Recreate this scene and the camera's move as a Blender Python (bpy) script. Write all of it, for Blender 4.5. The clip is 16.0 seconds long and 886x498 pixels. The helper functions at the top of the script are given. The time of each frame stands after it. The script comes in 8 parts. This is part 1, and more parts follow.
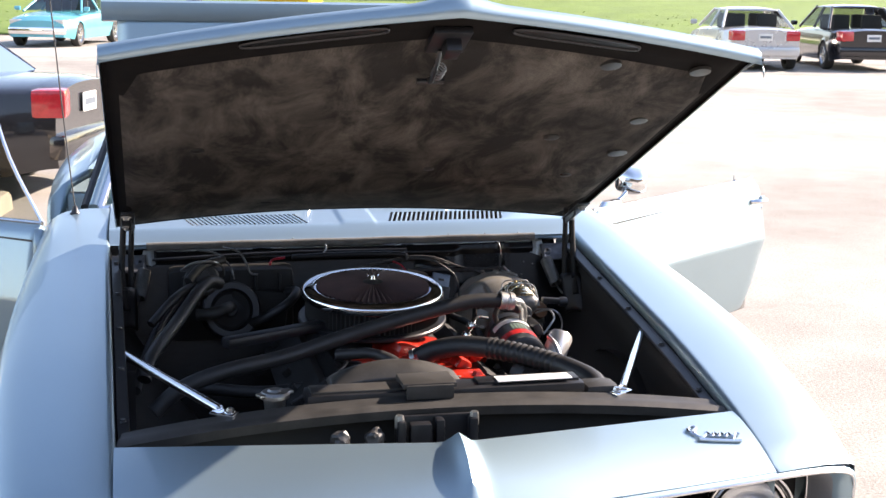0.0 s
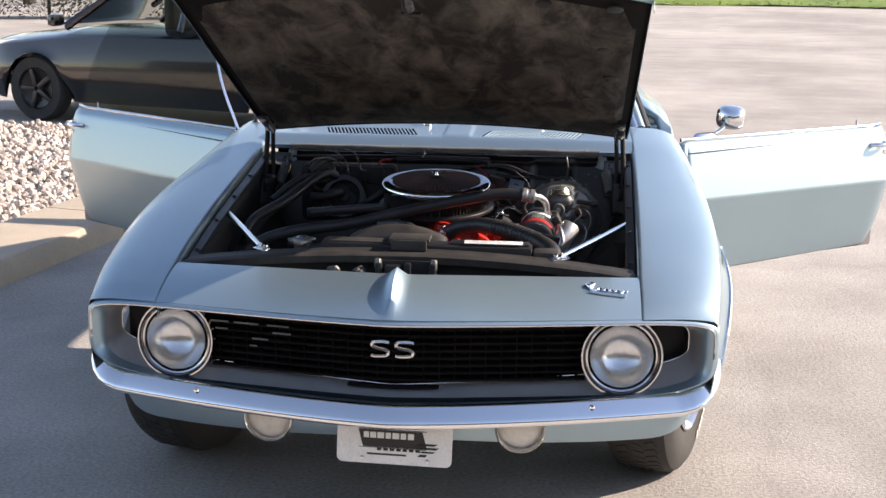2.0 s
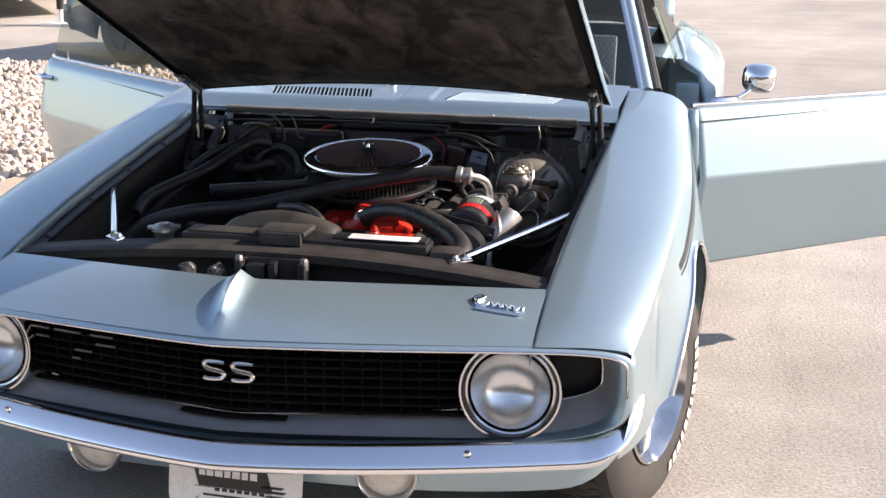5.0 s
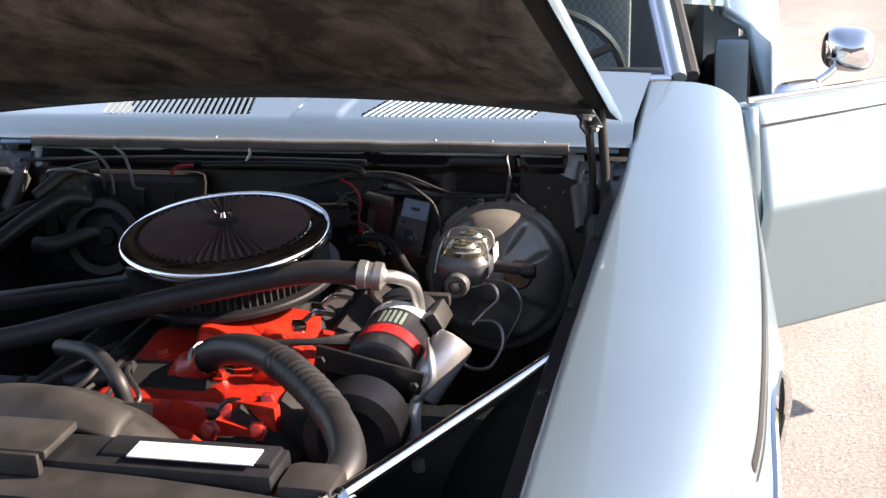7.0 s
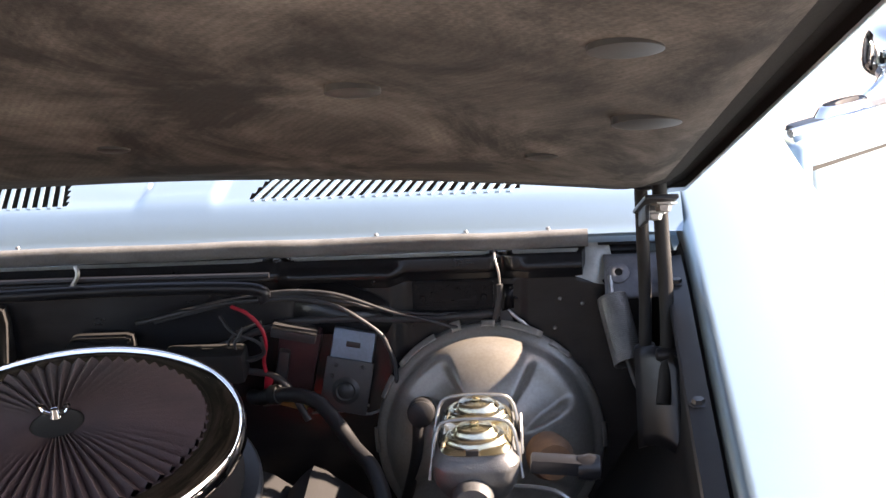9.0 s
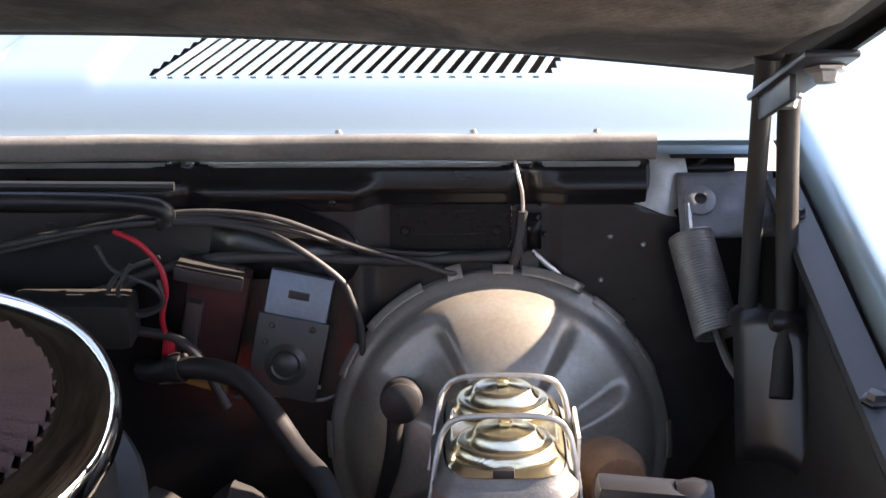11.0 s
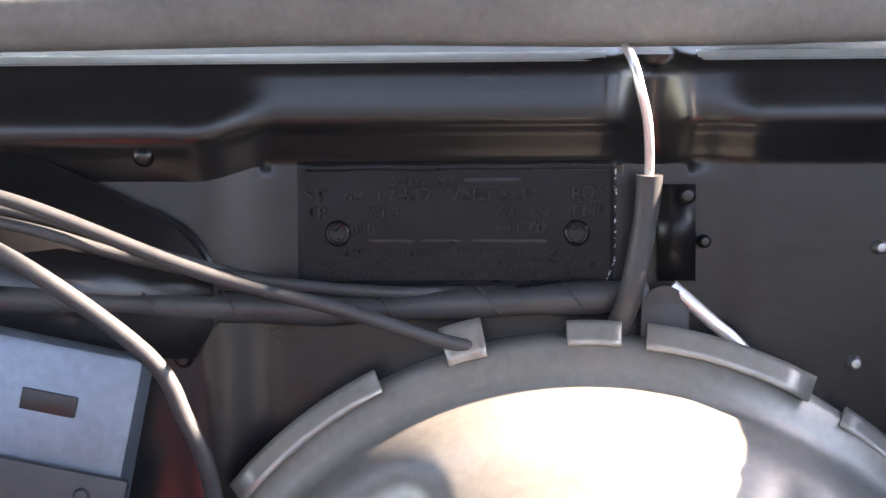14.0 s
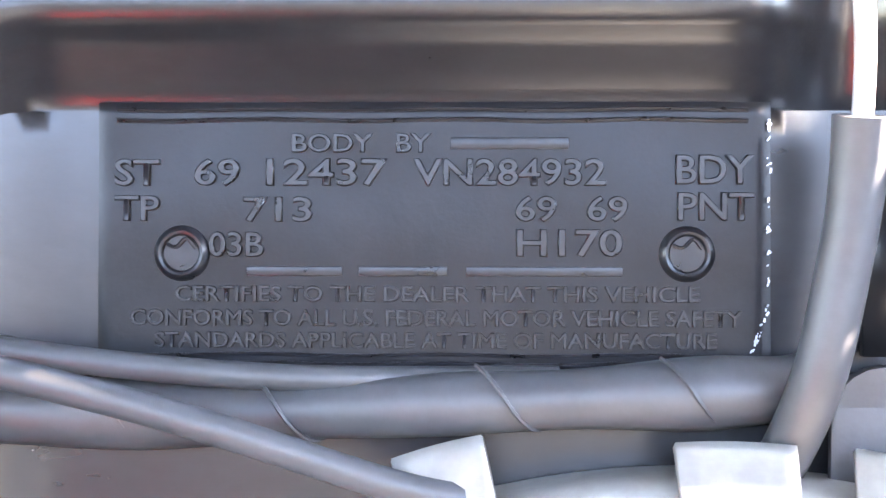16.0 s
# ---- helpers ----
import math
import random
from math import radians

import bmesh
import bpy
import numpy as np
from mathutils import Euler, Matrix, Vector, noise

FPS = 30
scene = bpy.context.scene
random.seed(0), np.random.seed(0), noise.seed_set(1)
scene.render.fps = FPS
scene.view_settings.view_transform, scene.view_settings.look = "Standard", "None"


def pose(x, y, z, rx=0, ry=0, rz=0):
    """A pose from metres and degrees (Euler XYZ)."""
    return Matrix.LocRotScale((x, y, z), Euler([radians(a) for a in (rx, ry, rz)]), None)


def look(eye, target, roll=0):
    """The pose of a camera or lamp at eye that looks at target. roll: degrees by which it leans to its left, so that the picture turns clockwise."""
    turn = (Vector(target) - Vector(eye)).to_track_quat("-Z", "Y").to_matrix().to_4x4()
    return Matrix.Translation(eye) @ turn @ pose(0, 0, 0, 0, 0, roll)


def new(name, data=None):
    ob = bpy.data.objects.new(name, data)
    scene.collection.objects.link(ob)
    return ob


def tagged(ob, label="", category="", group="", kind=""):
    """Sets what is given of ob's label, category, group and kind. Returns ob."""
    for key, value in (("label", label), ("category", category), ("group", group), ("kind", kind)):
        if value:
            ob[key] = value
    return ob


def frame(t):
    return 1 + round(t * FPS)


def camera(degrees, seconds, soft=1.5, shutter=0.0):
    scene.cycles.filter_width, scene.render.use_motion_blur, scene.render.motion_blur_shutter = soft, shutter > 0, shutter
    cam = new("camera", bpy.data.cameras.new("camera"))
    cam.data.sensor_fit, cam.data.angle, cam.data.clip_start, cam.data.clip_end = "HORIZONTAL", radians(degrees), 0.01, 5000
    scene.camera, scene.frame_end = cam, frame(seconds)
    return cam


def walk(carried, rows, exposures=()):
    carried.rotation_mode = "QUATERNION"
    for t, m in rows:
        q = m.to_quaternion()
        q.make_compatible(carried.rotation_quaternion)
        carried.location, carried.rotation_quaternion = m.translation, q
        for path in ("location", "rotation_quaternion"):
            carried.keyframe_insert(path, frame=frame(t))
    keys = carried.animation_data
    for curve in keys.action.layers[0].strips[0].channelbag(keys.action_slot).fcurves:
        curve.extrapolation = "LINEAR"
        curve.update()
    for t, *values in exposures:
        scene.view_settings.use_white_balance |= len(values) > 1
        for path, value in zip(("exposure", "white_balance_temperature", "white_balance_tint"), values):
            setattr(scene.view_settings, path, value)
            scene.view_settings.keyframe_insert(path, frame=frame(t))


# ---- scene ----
cam = camera(36.9, 16.0)
PATH = [
    (0, (-0.575, -2.237, 1.645), (-0.134, -0.325, 1.26), 0.9),
    (0.5, (-0.405, -2.373, 1.608), (0.008, -0.456, 1.215), -0.8),
    (1, (-0.103, -2.649, 1.631), (0.034, -0.694, 1.228), 2.1),
    (1.5, (0.166, -2.958, 1.611), (0.129, -1.0, 1.204), 0.9),
    (2, (0.438, -3.272, 1.628), (0.255, -1.329, 1.192), 0.7),
    (2.5, (0.796, -3.407, 1.633), (0.481, -1.479, 1.206), 1.1),
    (3, (0.989, -3.461, 1.635), (0.577, -1.546, 1.229), 0.1),
    (3.5, (1.053, -3.451, 1.634), (0.615, -1.538, 1.247), 0.0),
    (4, (1.042, -3.258, 1.618), (0.61, -1.352, 1.192), -0.2),
    (4.2, (1.039, -3.116, 1.62), (0.619, -1.213, 1.17), 0.3),
    (6.3, (0.936, -1.439, 1.591), (0.458, 0.403, 0.975), -1.5),
    (6.5, (0.912, -1.305, 1.603), (0.434, 0.533, 0.978), -2.6),
    (7, (0.905, -0.94, 1.59), (0.4377, 0.8876, 0.9286), -2.8),
    (7.5, (0.887, -0.69, 1.605), (0.3973, 1.1094, 0.8820), -2.4),
    (8, (0.748, -0.487, 1.563), (0.2725, 1.3028, 0.8073), -2.9),
    (8.5, (0.547, -0.262, 1.508), (0.2440, 1.5925, 0.8244), -3.9),
    (9, (0.478, -0.07, 1.509), (0.3469, 1.7923, 0.7916), -3.5),
    (9.2, (0.471, -0.018, 1.495), (0.3719, 1.8289, 0.7339), -3.6),
    (11.3, (0.383, 0.474, 1.207), (0.357, 2.334, 0.472), -0.1),
    (11.5, (0.422, 0.517, 1.171), (0.312, 2.392, 0.484), -0.9),
    (12, (0.421, 0.635, 1.117), (0.298, 2.52, 0.459), -0.9),
    (12.5, (0.433, 0.745, 1.066), (0.252, 2.64, 0.452), -1.0),
    (13, (0.41, 0.85, 1.042), (0.27, 2.746, 0.422), -1.1),
    (13.5, (0.405, 0.946, 1.014), (0.283, 2.845, 0.401), -1.1),
    (14, (0.397, 1.028, 0.989), (0.302, 2.932, 0.384), -1.0),
    (14.5, (0.394, 1.106, 0.956), (0.306, 3.03, 0.415), -0.8),
    (15, (0.398, 1.174, 0.937), (0.267, 3.098, 0.407), -0.9),
    (15.5, (0.392, 1.232, 0.924), (0.301, 3.158, 0.392), -0.6),
    (16, (0.389, 1.235, 0.914), (0.328, 3.18, 0.45), -0.3),
]
STOPS = [(0.0, 1.55), (0.5, 1.2), (1.0, 0.7), (1.5, 0.9), (2.0, 1.05), (3.5, 1.1), (4.2, 1.1), (6.3, 1.32),
         (7.0, 1.52), (8.0, 1.92), (9.0, 2.42), (11.3, 2.7), (12.5, 3.1), (13.5, 3.6), (14.5, 4.4), (15.0, 5.05), (16.0, 6.1)]
EXPOSURES = [(t, e, 7600 if t < 6.2 else 7900 if t < 8.5 else 8300 if t < 14 else 7800 if t < 14.8 else 7450, 20 if t < 6.2 else 23 if t < 8.5 else 24 if t < 14 else 23 if t < 14.8 else 21) for t, e in STOPS]
walk(cam, [(t, look(eye, target, roll)) for t, eye, target, roll in PATH], EXPOSURES)

# ---- daylight ----
SUN_FROM = Vector((0.80, 0.21, 0.485)).normalized()
world = bpy.data.worlds.new("sky")
scene.world = world
world.use_nodes = True
wn = world.node_tree.nodes
sky = wn.new("ShaderNodeTexSky")
sky.sky_type = "NISHITA"
sky.sun_disc = False
sky.sun_elevation = math.asin(SUN_FROM.z)
sky.sun_rotation = math.atan2(SUN_FROM.x, SUN_FROM.y)
sky.air_density, sky.dust_density, sky.ozone_density = 1.0, 0.35, 1.3
wn["Background"].inputs["Strength"].default_value = 0.14
world.node_tree.links.new(sky.outputs[0], wn["Background"].inputs["Color"])
sun_data = bpy.data.lights.new("sun", "SUN")
sun_data.energy, sun_data.angle, sun_data.color = 5.0, radians(0.53), (1.0, 0.955, 0.89)
sun = new("sun", sun_data)
sun.matrix_world = look(SUN_FROM * 40, (0, 0, 0))

# ---- materials ----
def ramp_between(nt, fac, a, b, lo=0.3, hi=0.7):
    r = nt.nodes.new("ShaderNodeValToRGB")
    r.color_ramp.elements[0].position, r.color_ramp.elements[1].position = lo, hi
    r.color_ramp.elements[0].color, r.color_ramp.elements[1].color = (*a, 1), (*b, 1)
    nt.links.new(fac, r.inputs[0])
    return r.outputs[0]


def noise_node(nt, scale, detail=4.0, rough=0.55, stretch=None, distort=0.0):
    co = nt.nodes.new("ShaderNodeTexCoord")
    n = nt.nodes.new("ShaderNodeTexNoise")
    n.inputs["Scale"].default_value, n.inputs["Detail"].default_value = scale, detail
    n.inputs["Roughness"].default_value, n.inputs["Distortion"].default_value = rough, distort
    src = co.outputs["Object"]
    if stretch:
        m = nt.nodes.new("ShaderNodeMapping")
        m.inputs["Scale"].default_value = stretch
        nt.links.new(src, m.inputs[0])
        src = m.outputs[0]
    nt.links.new(src, n.inputs["Vector"])
    return n.outputs[0]


def mat(name, base, dark=None, rough=0.5, metal=0.0, scale=12.0, fine=180.0, bump=0.0, bump_mm=1.0, coat=0.0,
        rough_var=0.1, lo=0.3, hi=0.7, stretch=None, spec=0.5, vary=0.0, speck=0.35):
    """A surface whose colour drifts between two tones at a broad scale and speckles at a fine one, with relief and uneven gloss."""
    m = bpy.data.materials.new(name)
    m.use_nodes = True
    nt = m.node_tree
    b = nt.nodes["Principled BSDF"]
    dark = dark or tuple(c * 0.8 for c in base)
    broad, small = noise_node(nt, scale, 5.0, 0.6, stretch), noise_node(nt, fine, 3.0, 0.6, stretch)
    c1 = ramp_between(nt, broad, dark, base, lo, hi)
    mix = nt.nodes.new("ShaderNodeMix")
    mix.data_type, mix.blend_type = "RGBA", "MULTIPLY"
    mix.inputs[0].default_value = speck
    nt.links.new(c1, mix.inputs[6])
    nt.links.new(ramp_between(nt, small, (0.55, 0.55, 0.55), (1, 1, 1), 0.3, 0.65), mix.inputs[7])
    col = mix.outputs[2]
    if vary:
        info = nt.nodes.new("ShaderNodeObjectInfo")
        v = nt.nodes.new("ShaderNodeMapRange")
        v.inputs[3].default_value, v.inputs[4].default_value = 1 - vary, 1 + vary
        nt.links.new(info.outputs["Random"], v.inputs[0])
        h = nt.nodes.new("ShaderNodeHueSaturation")
        nt.links.new(v.outputs[0], h.inputs["Value"])
        nt.links.new(col, h.inputs["Color"])
        col = h.outputs[0]
    nt.links.new(col, b.inputs["Base Color"])
    rr = nt.nodes.new("ShaderNodeMapRange")
    rr.inputs[3].default_value, rr.inputs[4].default_value = max(0.02, rough - rough_var), min(1, rough + rough_var)
    nt.links.new(broad, rr.inputs[0])
    nt.links.new(rr.outputs[0], b.inputs["Roughness"])
    b.inputs["Metallic"].default_value = metal
    b.inputs["Coat Weight"].default_value = coat
    b.inputs["Coat Roughness"].default_value = 0.06
    b.inputs["Specular IOR Level"].default_value = spec
    if bump:
        bp = nt.nodes.new("ShaderNodeBump")
        bp.inputs["Strength"].default_value, bp.inputs["Distance"].default_value = bump, bump_mm / 1000
        nt.links.new(small, bp.inputs["Height"])
        nt.links.new(bp.outputs[0], b.inputs["Normal"])
    return m


def glass(name, tint=(0.9, 0.95, 0.95), rough=0.0, ior=1.32):
    """A thin pane: mostly clear, with a mirror-like sheen that grows towards grazing angles."""
    m = bpy.data.materials.new(name)
    m.use_nodes = True
    nt = m.node_tree
    out = nt.nodes["Material Output"]
    clear, shine, mx = (nt.nodes.new(k) for k in ("ShaderNodeBsdfTransparent", "ShaderNodeBsdfGlossy", "ShaderNodeMixShader"))
    clear.inputs[0].default_value = (*tint, 1)
    shine.inputs["Roughness"].default_value = rough
    fr = nt.nodes.new("ShaderNodeFresnel")
    fr.inputs[0].default_value = ior
    nt.links.new(fr.outputs[0], mx.inputs[0])
    nt.links.new(clear.outputs[0], mx.inputs[1])
    nt.links.new(shine.outputs[0], mx.inputs[2])
    nt.links.new(mx.outputs[0], out.inputs[0])
    return m


M = {}
M["paint"] = mat("silver_paint", (0.325, 0.445, 0.505), (0.312, 0.43, 0.49), 0.42, 0.76, 3.0, 900, coat=0.7, rough_var=0.03, speck=0.10)
# pale silver that paints sunlight on the firewall ledge and cowl corner
M["paint_in"] = mat("sunlit_silver", (0.50, 0.53, 0.52), (0.38, 0.41, 0.40), 0.45, 0.2, 14, 200, coat=0.1)
M["plate_grey"] = mat("grey_primer", (0.20, 0.21, 0.23), (0.12, 0.125, 0.14), 0.45, 0.2, 18, 220, bump=0.2, bump_mm=0.3)
M["chrome"] = mat("chrome", (0.86, 0.87, 0.88), (0.83, 0.84, 0.86), 0.05, 1.0, 6, 240, rough_var=0.02, speck=0.04)
M["chrome_worn"] = mat("worn_chrome", (0.74, 0.74, 0.74), (0.6, 0.6, 0.59), 0.18, 1.0, 20, 300, rough_var=0.08)
M["steel"] = mat("grey_steel", (0.42, 0.42, 0.41), (0.30, 0.30, 0.29), 0.38, 0.9, 25, 300, bump=0.15, bump_mm=0.3)
M["alloy"] = mat("cast_aluminium", (0.55, 0.55, 0.54), (0.40, 0.40, 0.39), 0.42, 0.85, 30, 420, bump=0.3, bump_mm=0.4)
M["zinc"] = mat("yellow_zinc", (0.72, 0.62, 0.36), (0.55, 0.53, 0.46), 0.22, 0.95, 40, 300)
M["black"] = mat("black_satin_paint", (0.022, 0.023, 0.026), (0.012, 0.012, 0.014), 0.36, 0.0, 16, 420, bump=0.25, bump_mm=0.3)
M["black_dull"] = mat("dull_black", (0.020, 0.019, 0.018), (0.010, 0.010, 0.010), 0.72, 0.0, 12, 240, bump=0.3, bump_mm=0.5)
M["lining"] = mat("black_body_sealer", (0.016, 0.014, 0.013), (0.009, 0.008, 0.008), 0.95, 0.0, 14, 240, bump=0.3, bump_mm=0.5, spec=0.08)
M["rubber"] = mat("black_rubber", (0.030, 0.030, 0.031), (0.018, 0.018, 0.019), 0.48, 0.0, 30, 300, bump=0.2, bump_mm=0.3)
M["seal"] = mat("dusty_seal_rubber", (0.20, 0.208, 0.210), (0.12, 0.124, 0.125), 0.62, 0.0, 26, 300, bump=0.4, bump_mm=0.6)
M["plastic"] = mat("grey_black_plastic", (0.050, 0.047, 0.043), (0.024, 0.023, 0.022), 0.5, 0.0, 18, 220, bump=0.2, bump_mm=0.4)
M["trim_grey"] = mat("grey_door_trim", (0.20, 0.195, 0.195), (0.13, 0.127, 0.127), 0.5, 0.0, 8, 260, bump=0.3, bump_mm=0.5)
M["wire"] = mat("wire_sleeve", (0.055, 0.056, 0.058), (0.032, 0.033, 0.035), 0.5, 0.0, 60, 500, bump=0.2, bump_mm=0.2)
M["wire_red"] = mat("red_wire", (0.55, 0.02, 0.04), (0.42, 0.015, 0.03), 0.4, 0.0, 60, 500)
M["orange"] = mat("orange_engine_enamel", (0.66, 0.036, 0.016), (0.34, 0.016, 0.009), 0.34, 0.0, 22, 260, bump=0.3, bump_mm=0.6, coat=0.3)
M["booster"] = mat("aged_cadmium", (0.40, 0.375, 0.335), (0.30, 0.283, 0.25), 0.36, 0.45, 14, 260, bump=0.12, bump_mm=0.3)
M["iron"] = mat("cast_iron", (0.19, 0.195, 0.195), (0.12, 0.12, 0.12), 0.5, 0.6, 30, 500, bump=0.6, bump_mm=0.5)
M["filter"] = mat("oiled_red_filter", (0.105, 0.060, 0.057), (0.07, 0.040, 0.038), 0.75, 0.0, 18, 700, bump=0.7, bump_mm=0.6)
M["label_white"] = mat("white_label", (0.85, 0.85, 0.82), (0.76, 0.76, 0.73), 0.4, 0.0, 30, 200)
M["label_red"] = mat("red_label", (0.62, 0.02, 0.02), (0.5, 0.02, 0.02), 0.35, 0.0, 30, 200)
M["label_black"] = mat("black_print", (0.02, 0.02, 0.02), (0.012, 0.012, 0.012), 0.4, 0.0, 30, 200)
M["vinyl"] = mat("black_vinyl", (0.035, 0.033, 0.034), (0.022, 0.021, 0.022), 0.45, 0.0, 10, 320, bump=0.5, bump_mm=0.5)
M["tyre"] = mat("tyre_rubber", (0.045, 0.043, 0.040), (0.026, 0.025, 0.024), 0.75, 0.0, 12, 200, bump=0.4, bump_mm=0.6)
M["white_letter"] = mat("white_tyre_letter", (0.72, 0.71, 0.68), (0.6, 0.59, 0.56), 0.6, 0.0, 40, 200)
M["relay_blue"] = mat("blue_grey_relay", (0.20, 0.25, 0.31), (0.14, 0.17, 0.21), 0.38, 0.5, 30, 300, bump=0.2, bump_mm=0.3)
M["relay_dark"] = mat("dark_bakelite", (0.05, 0.048, 0.048), (0.03, 0.03, 0.03), 0.42, 0.0, 30, 300, bump=0.3, bump_mm=0.4)
M["tan_tape"] = mat("tan_connector", (0.45, 0.27, 0.09), (0.34, 0.19, 0.06), 0.5, 0.0, 30, 200)
M["concrete"] = mat("tan_concrete", (0.42, 0.36, 0.28), (0.33, 0.285, 0.225), 0.85, 0.0, 3.0, 90, bump=0.5, bump_mm=3, lo=0.25, hi=0.75)
M["pane"] = glass("clear_glass", (0.62, 0.80, 0.79), ior=1.22)
M["pane_dark"] = glass("tinted_glass", (0.56, 0.58, 0.54), ior=1.07)
M["lens"] = glass("lens_glass", (0.93, 0.94, 0.95), 0.03)
M["reflector"] = mat("lamp_reflector", (0.92, 0.92, 0.91), (0.86, 0.86, 0.85), 0.20, 0.9, 25, 150, bump=0.2, bump_mm=1.0, rough_var=0.05)
M["lamp_clear"] = mat("frosted_lens", (0.72, 0.69, 0.62), (0.58, 0.55, 0.49), 0.22, 0.0, 40, 300, bump=0.4, bump_mm=1.0, coat=0.8)

# ---- mesh helpers ----
def shade(bm, angle=38):
    bm.normal_update()
    for f in bm.faces:
        f.smooth = True
    for e in bm.edges:
        e.smooth = len(e.link_faces) != 2 or e.calc_face_angle(0) < radians(angle)


def part(name, bm, material, parent=None, label="", angle=38, recalc=True):
    """Links a bmesh as one mesh object, under a thing or a part where one is given."""
    if recalc:
        bmesh.ops.recalc_face_normals(bm, faces=bm.faces[:])
    shade(bm, angle)
    me = bpy.data.meshes.new(name)
    bm.to_mesh(me)
    bm.free()
    for m in material if isinstance(material, (list, tuple)) else [material]:
        me.materials.append(m)
    ob = new(name, me)
    if parent is not None:
        ob.parent = parent
    return tagged(ob, label)


def thing(name, label, category, kind="", group=""):
    return tagged(new(name), label, category, group, kind)


def add_box(bm, c, size, rot=None, bevel=0.0, mi=0):
    r = bmesh.ops.create_cube(bm, size=1.0)
    m = Matrix.Translation(c) @ (rot.to_4x4() if rot is not None else Matrix.Identity(4)) @ Matrix.Diagonal((*size, 1))
    bmesh.ops.transform(bm, matrix=m, verts=r["verts"])
    faces = {f for v in r["verts"] for f in v.link_faces}
    for f in faces:
        f.material_index = mi
    if bevel:
        es = list({e for v in r["verts"] for e in v.link_edges})
        q = bmesh.ops.bevel(bm, geom=es, offset=bevel, segments=2, profile=0.6, affect="EDGES")
        for f in q["faces"]:
            f.material_index = mi
    return bm


def add_lathe(bm, prof, n=48, m=None, mi=0, close=True):
    """Turns (radius, height) points round the z axis, then lays the result at the pose m."""
    m = m or Matrix.Identity(4)
    rings = []
    for r, z in prof:
        if r < 1e-6:
            rings.append([bm.verts.new(m @ Vector((0, 0, z)))])
        else:
            rings.append([bm.verts.new(m @ Vector((r * math.cos(2 * math.pi * i / n), r * math.sin(2 * math.pi * i / n), z))) for i in range(n)])
    for a, b in zip(rings, rings[1:]):
        for i in range(n):
            j = (i + 1) % n
            q = [a[0]] * 1 if len(a) == 1 else [a[i], a[j]]
            q += [b[0]] if len(b) == 1 else [b[j], b[i]]
            if len(q) >= 3:
                bm.faces.new(q).material_index = mi
    return bm


def add_grid(bm, fn, nu, nv, mi=0):
    vs = [[bm.verts.new(fn(i / nu, j / nv)) for j in range(nv + 1)] for i in range(nu + 1)]
    for i in range(nu):
        for j in range(nv):
            bm.faces.new((vs[i][j], vs[i + 1][j], vs[i + 1][j + 1], vs[i][j + 1])).material_index = mi
    return vs


def spline(points, per=8):
    """A smooth line through the points."""
    p = [Vector(q) for q in points]
    p = [2 * p[0] - p[1]] + p + [2 * p[-1] - p[-2]]
    out = []
    for i in range(1, len(p) - 2):
        for k in range(per):
            t = k / per
            out.append(0.5 * ((2 * p[i]) + (p[i + 1] - p[i - 1]) * t + (2 * p[i - 1] - 5 * p[i] + 4 * p[i + 1] - p[i + 2]) * t * t
                              + (3 * p[i] - p[i - 1] - 3 * p[i + 1] + p[i + 2]) * t ** 3))
    return out + [p[-2]]


def add_tube(bm, points, r, n=10, per=8, mi=0, smooth=True, caps=True):
    """A round bar along a line; r is a number or a function of the share of the way."""
    ps = spline(points, per) if smooth and len(points) > 2 else [Vector(q) for q in points]
    rf = r if callable(r) else (lambda t: r)
    tang = [(ps[min(i + 1, len(ps) - 1)] - ps[max(i - 1, 0)]).normalized() for i in range(len(ps))]
    nrm = tang[0].orthogonal().normalized()
    rings = []
    for i, q in enumerate(ps):
        nrm = (nrm - tang[i] * nrm.dot(tang[i])).normalized()
        bi = tang[i].cross(nrm)
        rr = rf(i / (len(ps) - 1))
        rings.append([bm.verts.new(q + (nrm * math.cos(a) + bi * math.sin(a)) * rr) for a in (2 * math.pi * k / n for k in range(n))])
    for a, b in zip(rings, rings[1:]):
        for k in range(n):
            bm.faces.new((a[k], a[(k + 1) % n], b[(k + 1) % n], b[k])).material_index = mi
    if caps:
        bm.faces.new(rings[0][::-1]).material_index = mi
        bm.faces.new(rings[-1]).material_index = mi
    return bm


def add_sweep(bm, path, section, up=(0, 0, 1), mi=0, closed=True, caps=True):
    """Carries a section of (outward, upward) points along a level path of (place, outward direction)."""
    rings = []
    for q, out in path:
        q, out = Vector(q), Vector(out).normalized()
        rings.append([bm.verts.new(q + out * a + Vector(up) * b) for a, b in section])
    n = len(section)
    for a, b in zip(rings, rings[1:]):
        for k in range(n if closed else n - 1):
            bm.faces.new((a[k], a[(k + 1) % n], b[(k + 1) % n], b[k])).material_index = mi
    if caps and closed:
        bm.faces.new(rings[0][::-1]).material_index = mi
        bm.faces.new(rings[-1]).material_index = mi


def lerp_table(t, table):
    """A value between rows (key, value), eased by straight lines."""
    return float(np.interp(t, [a for a, _ in table], [b for _, b in table]))


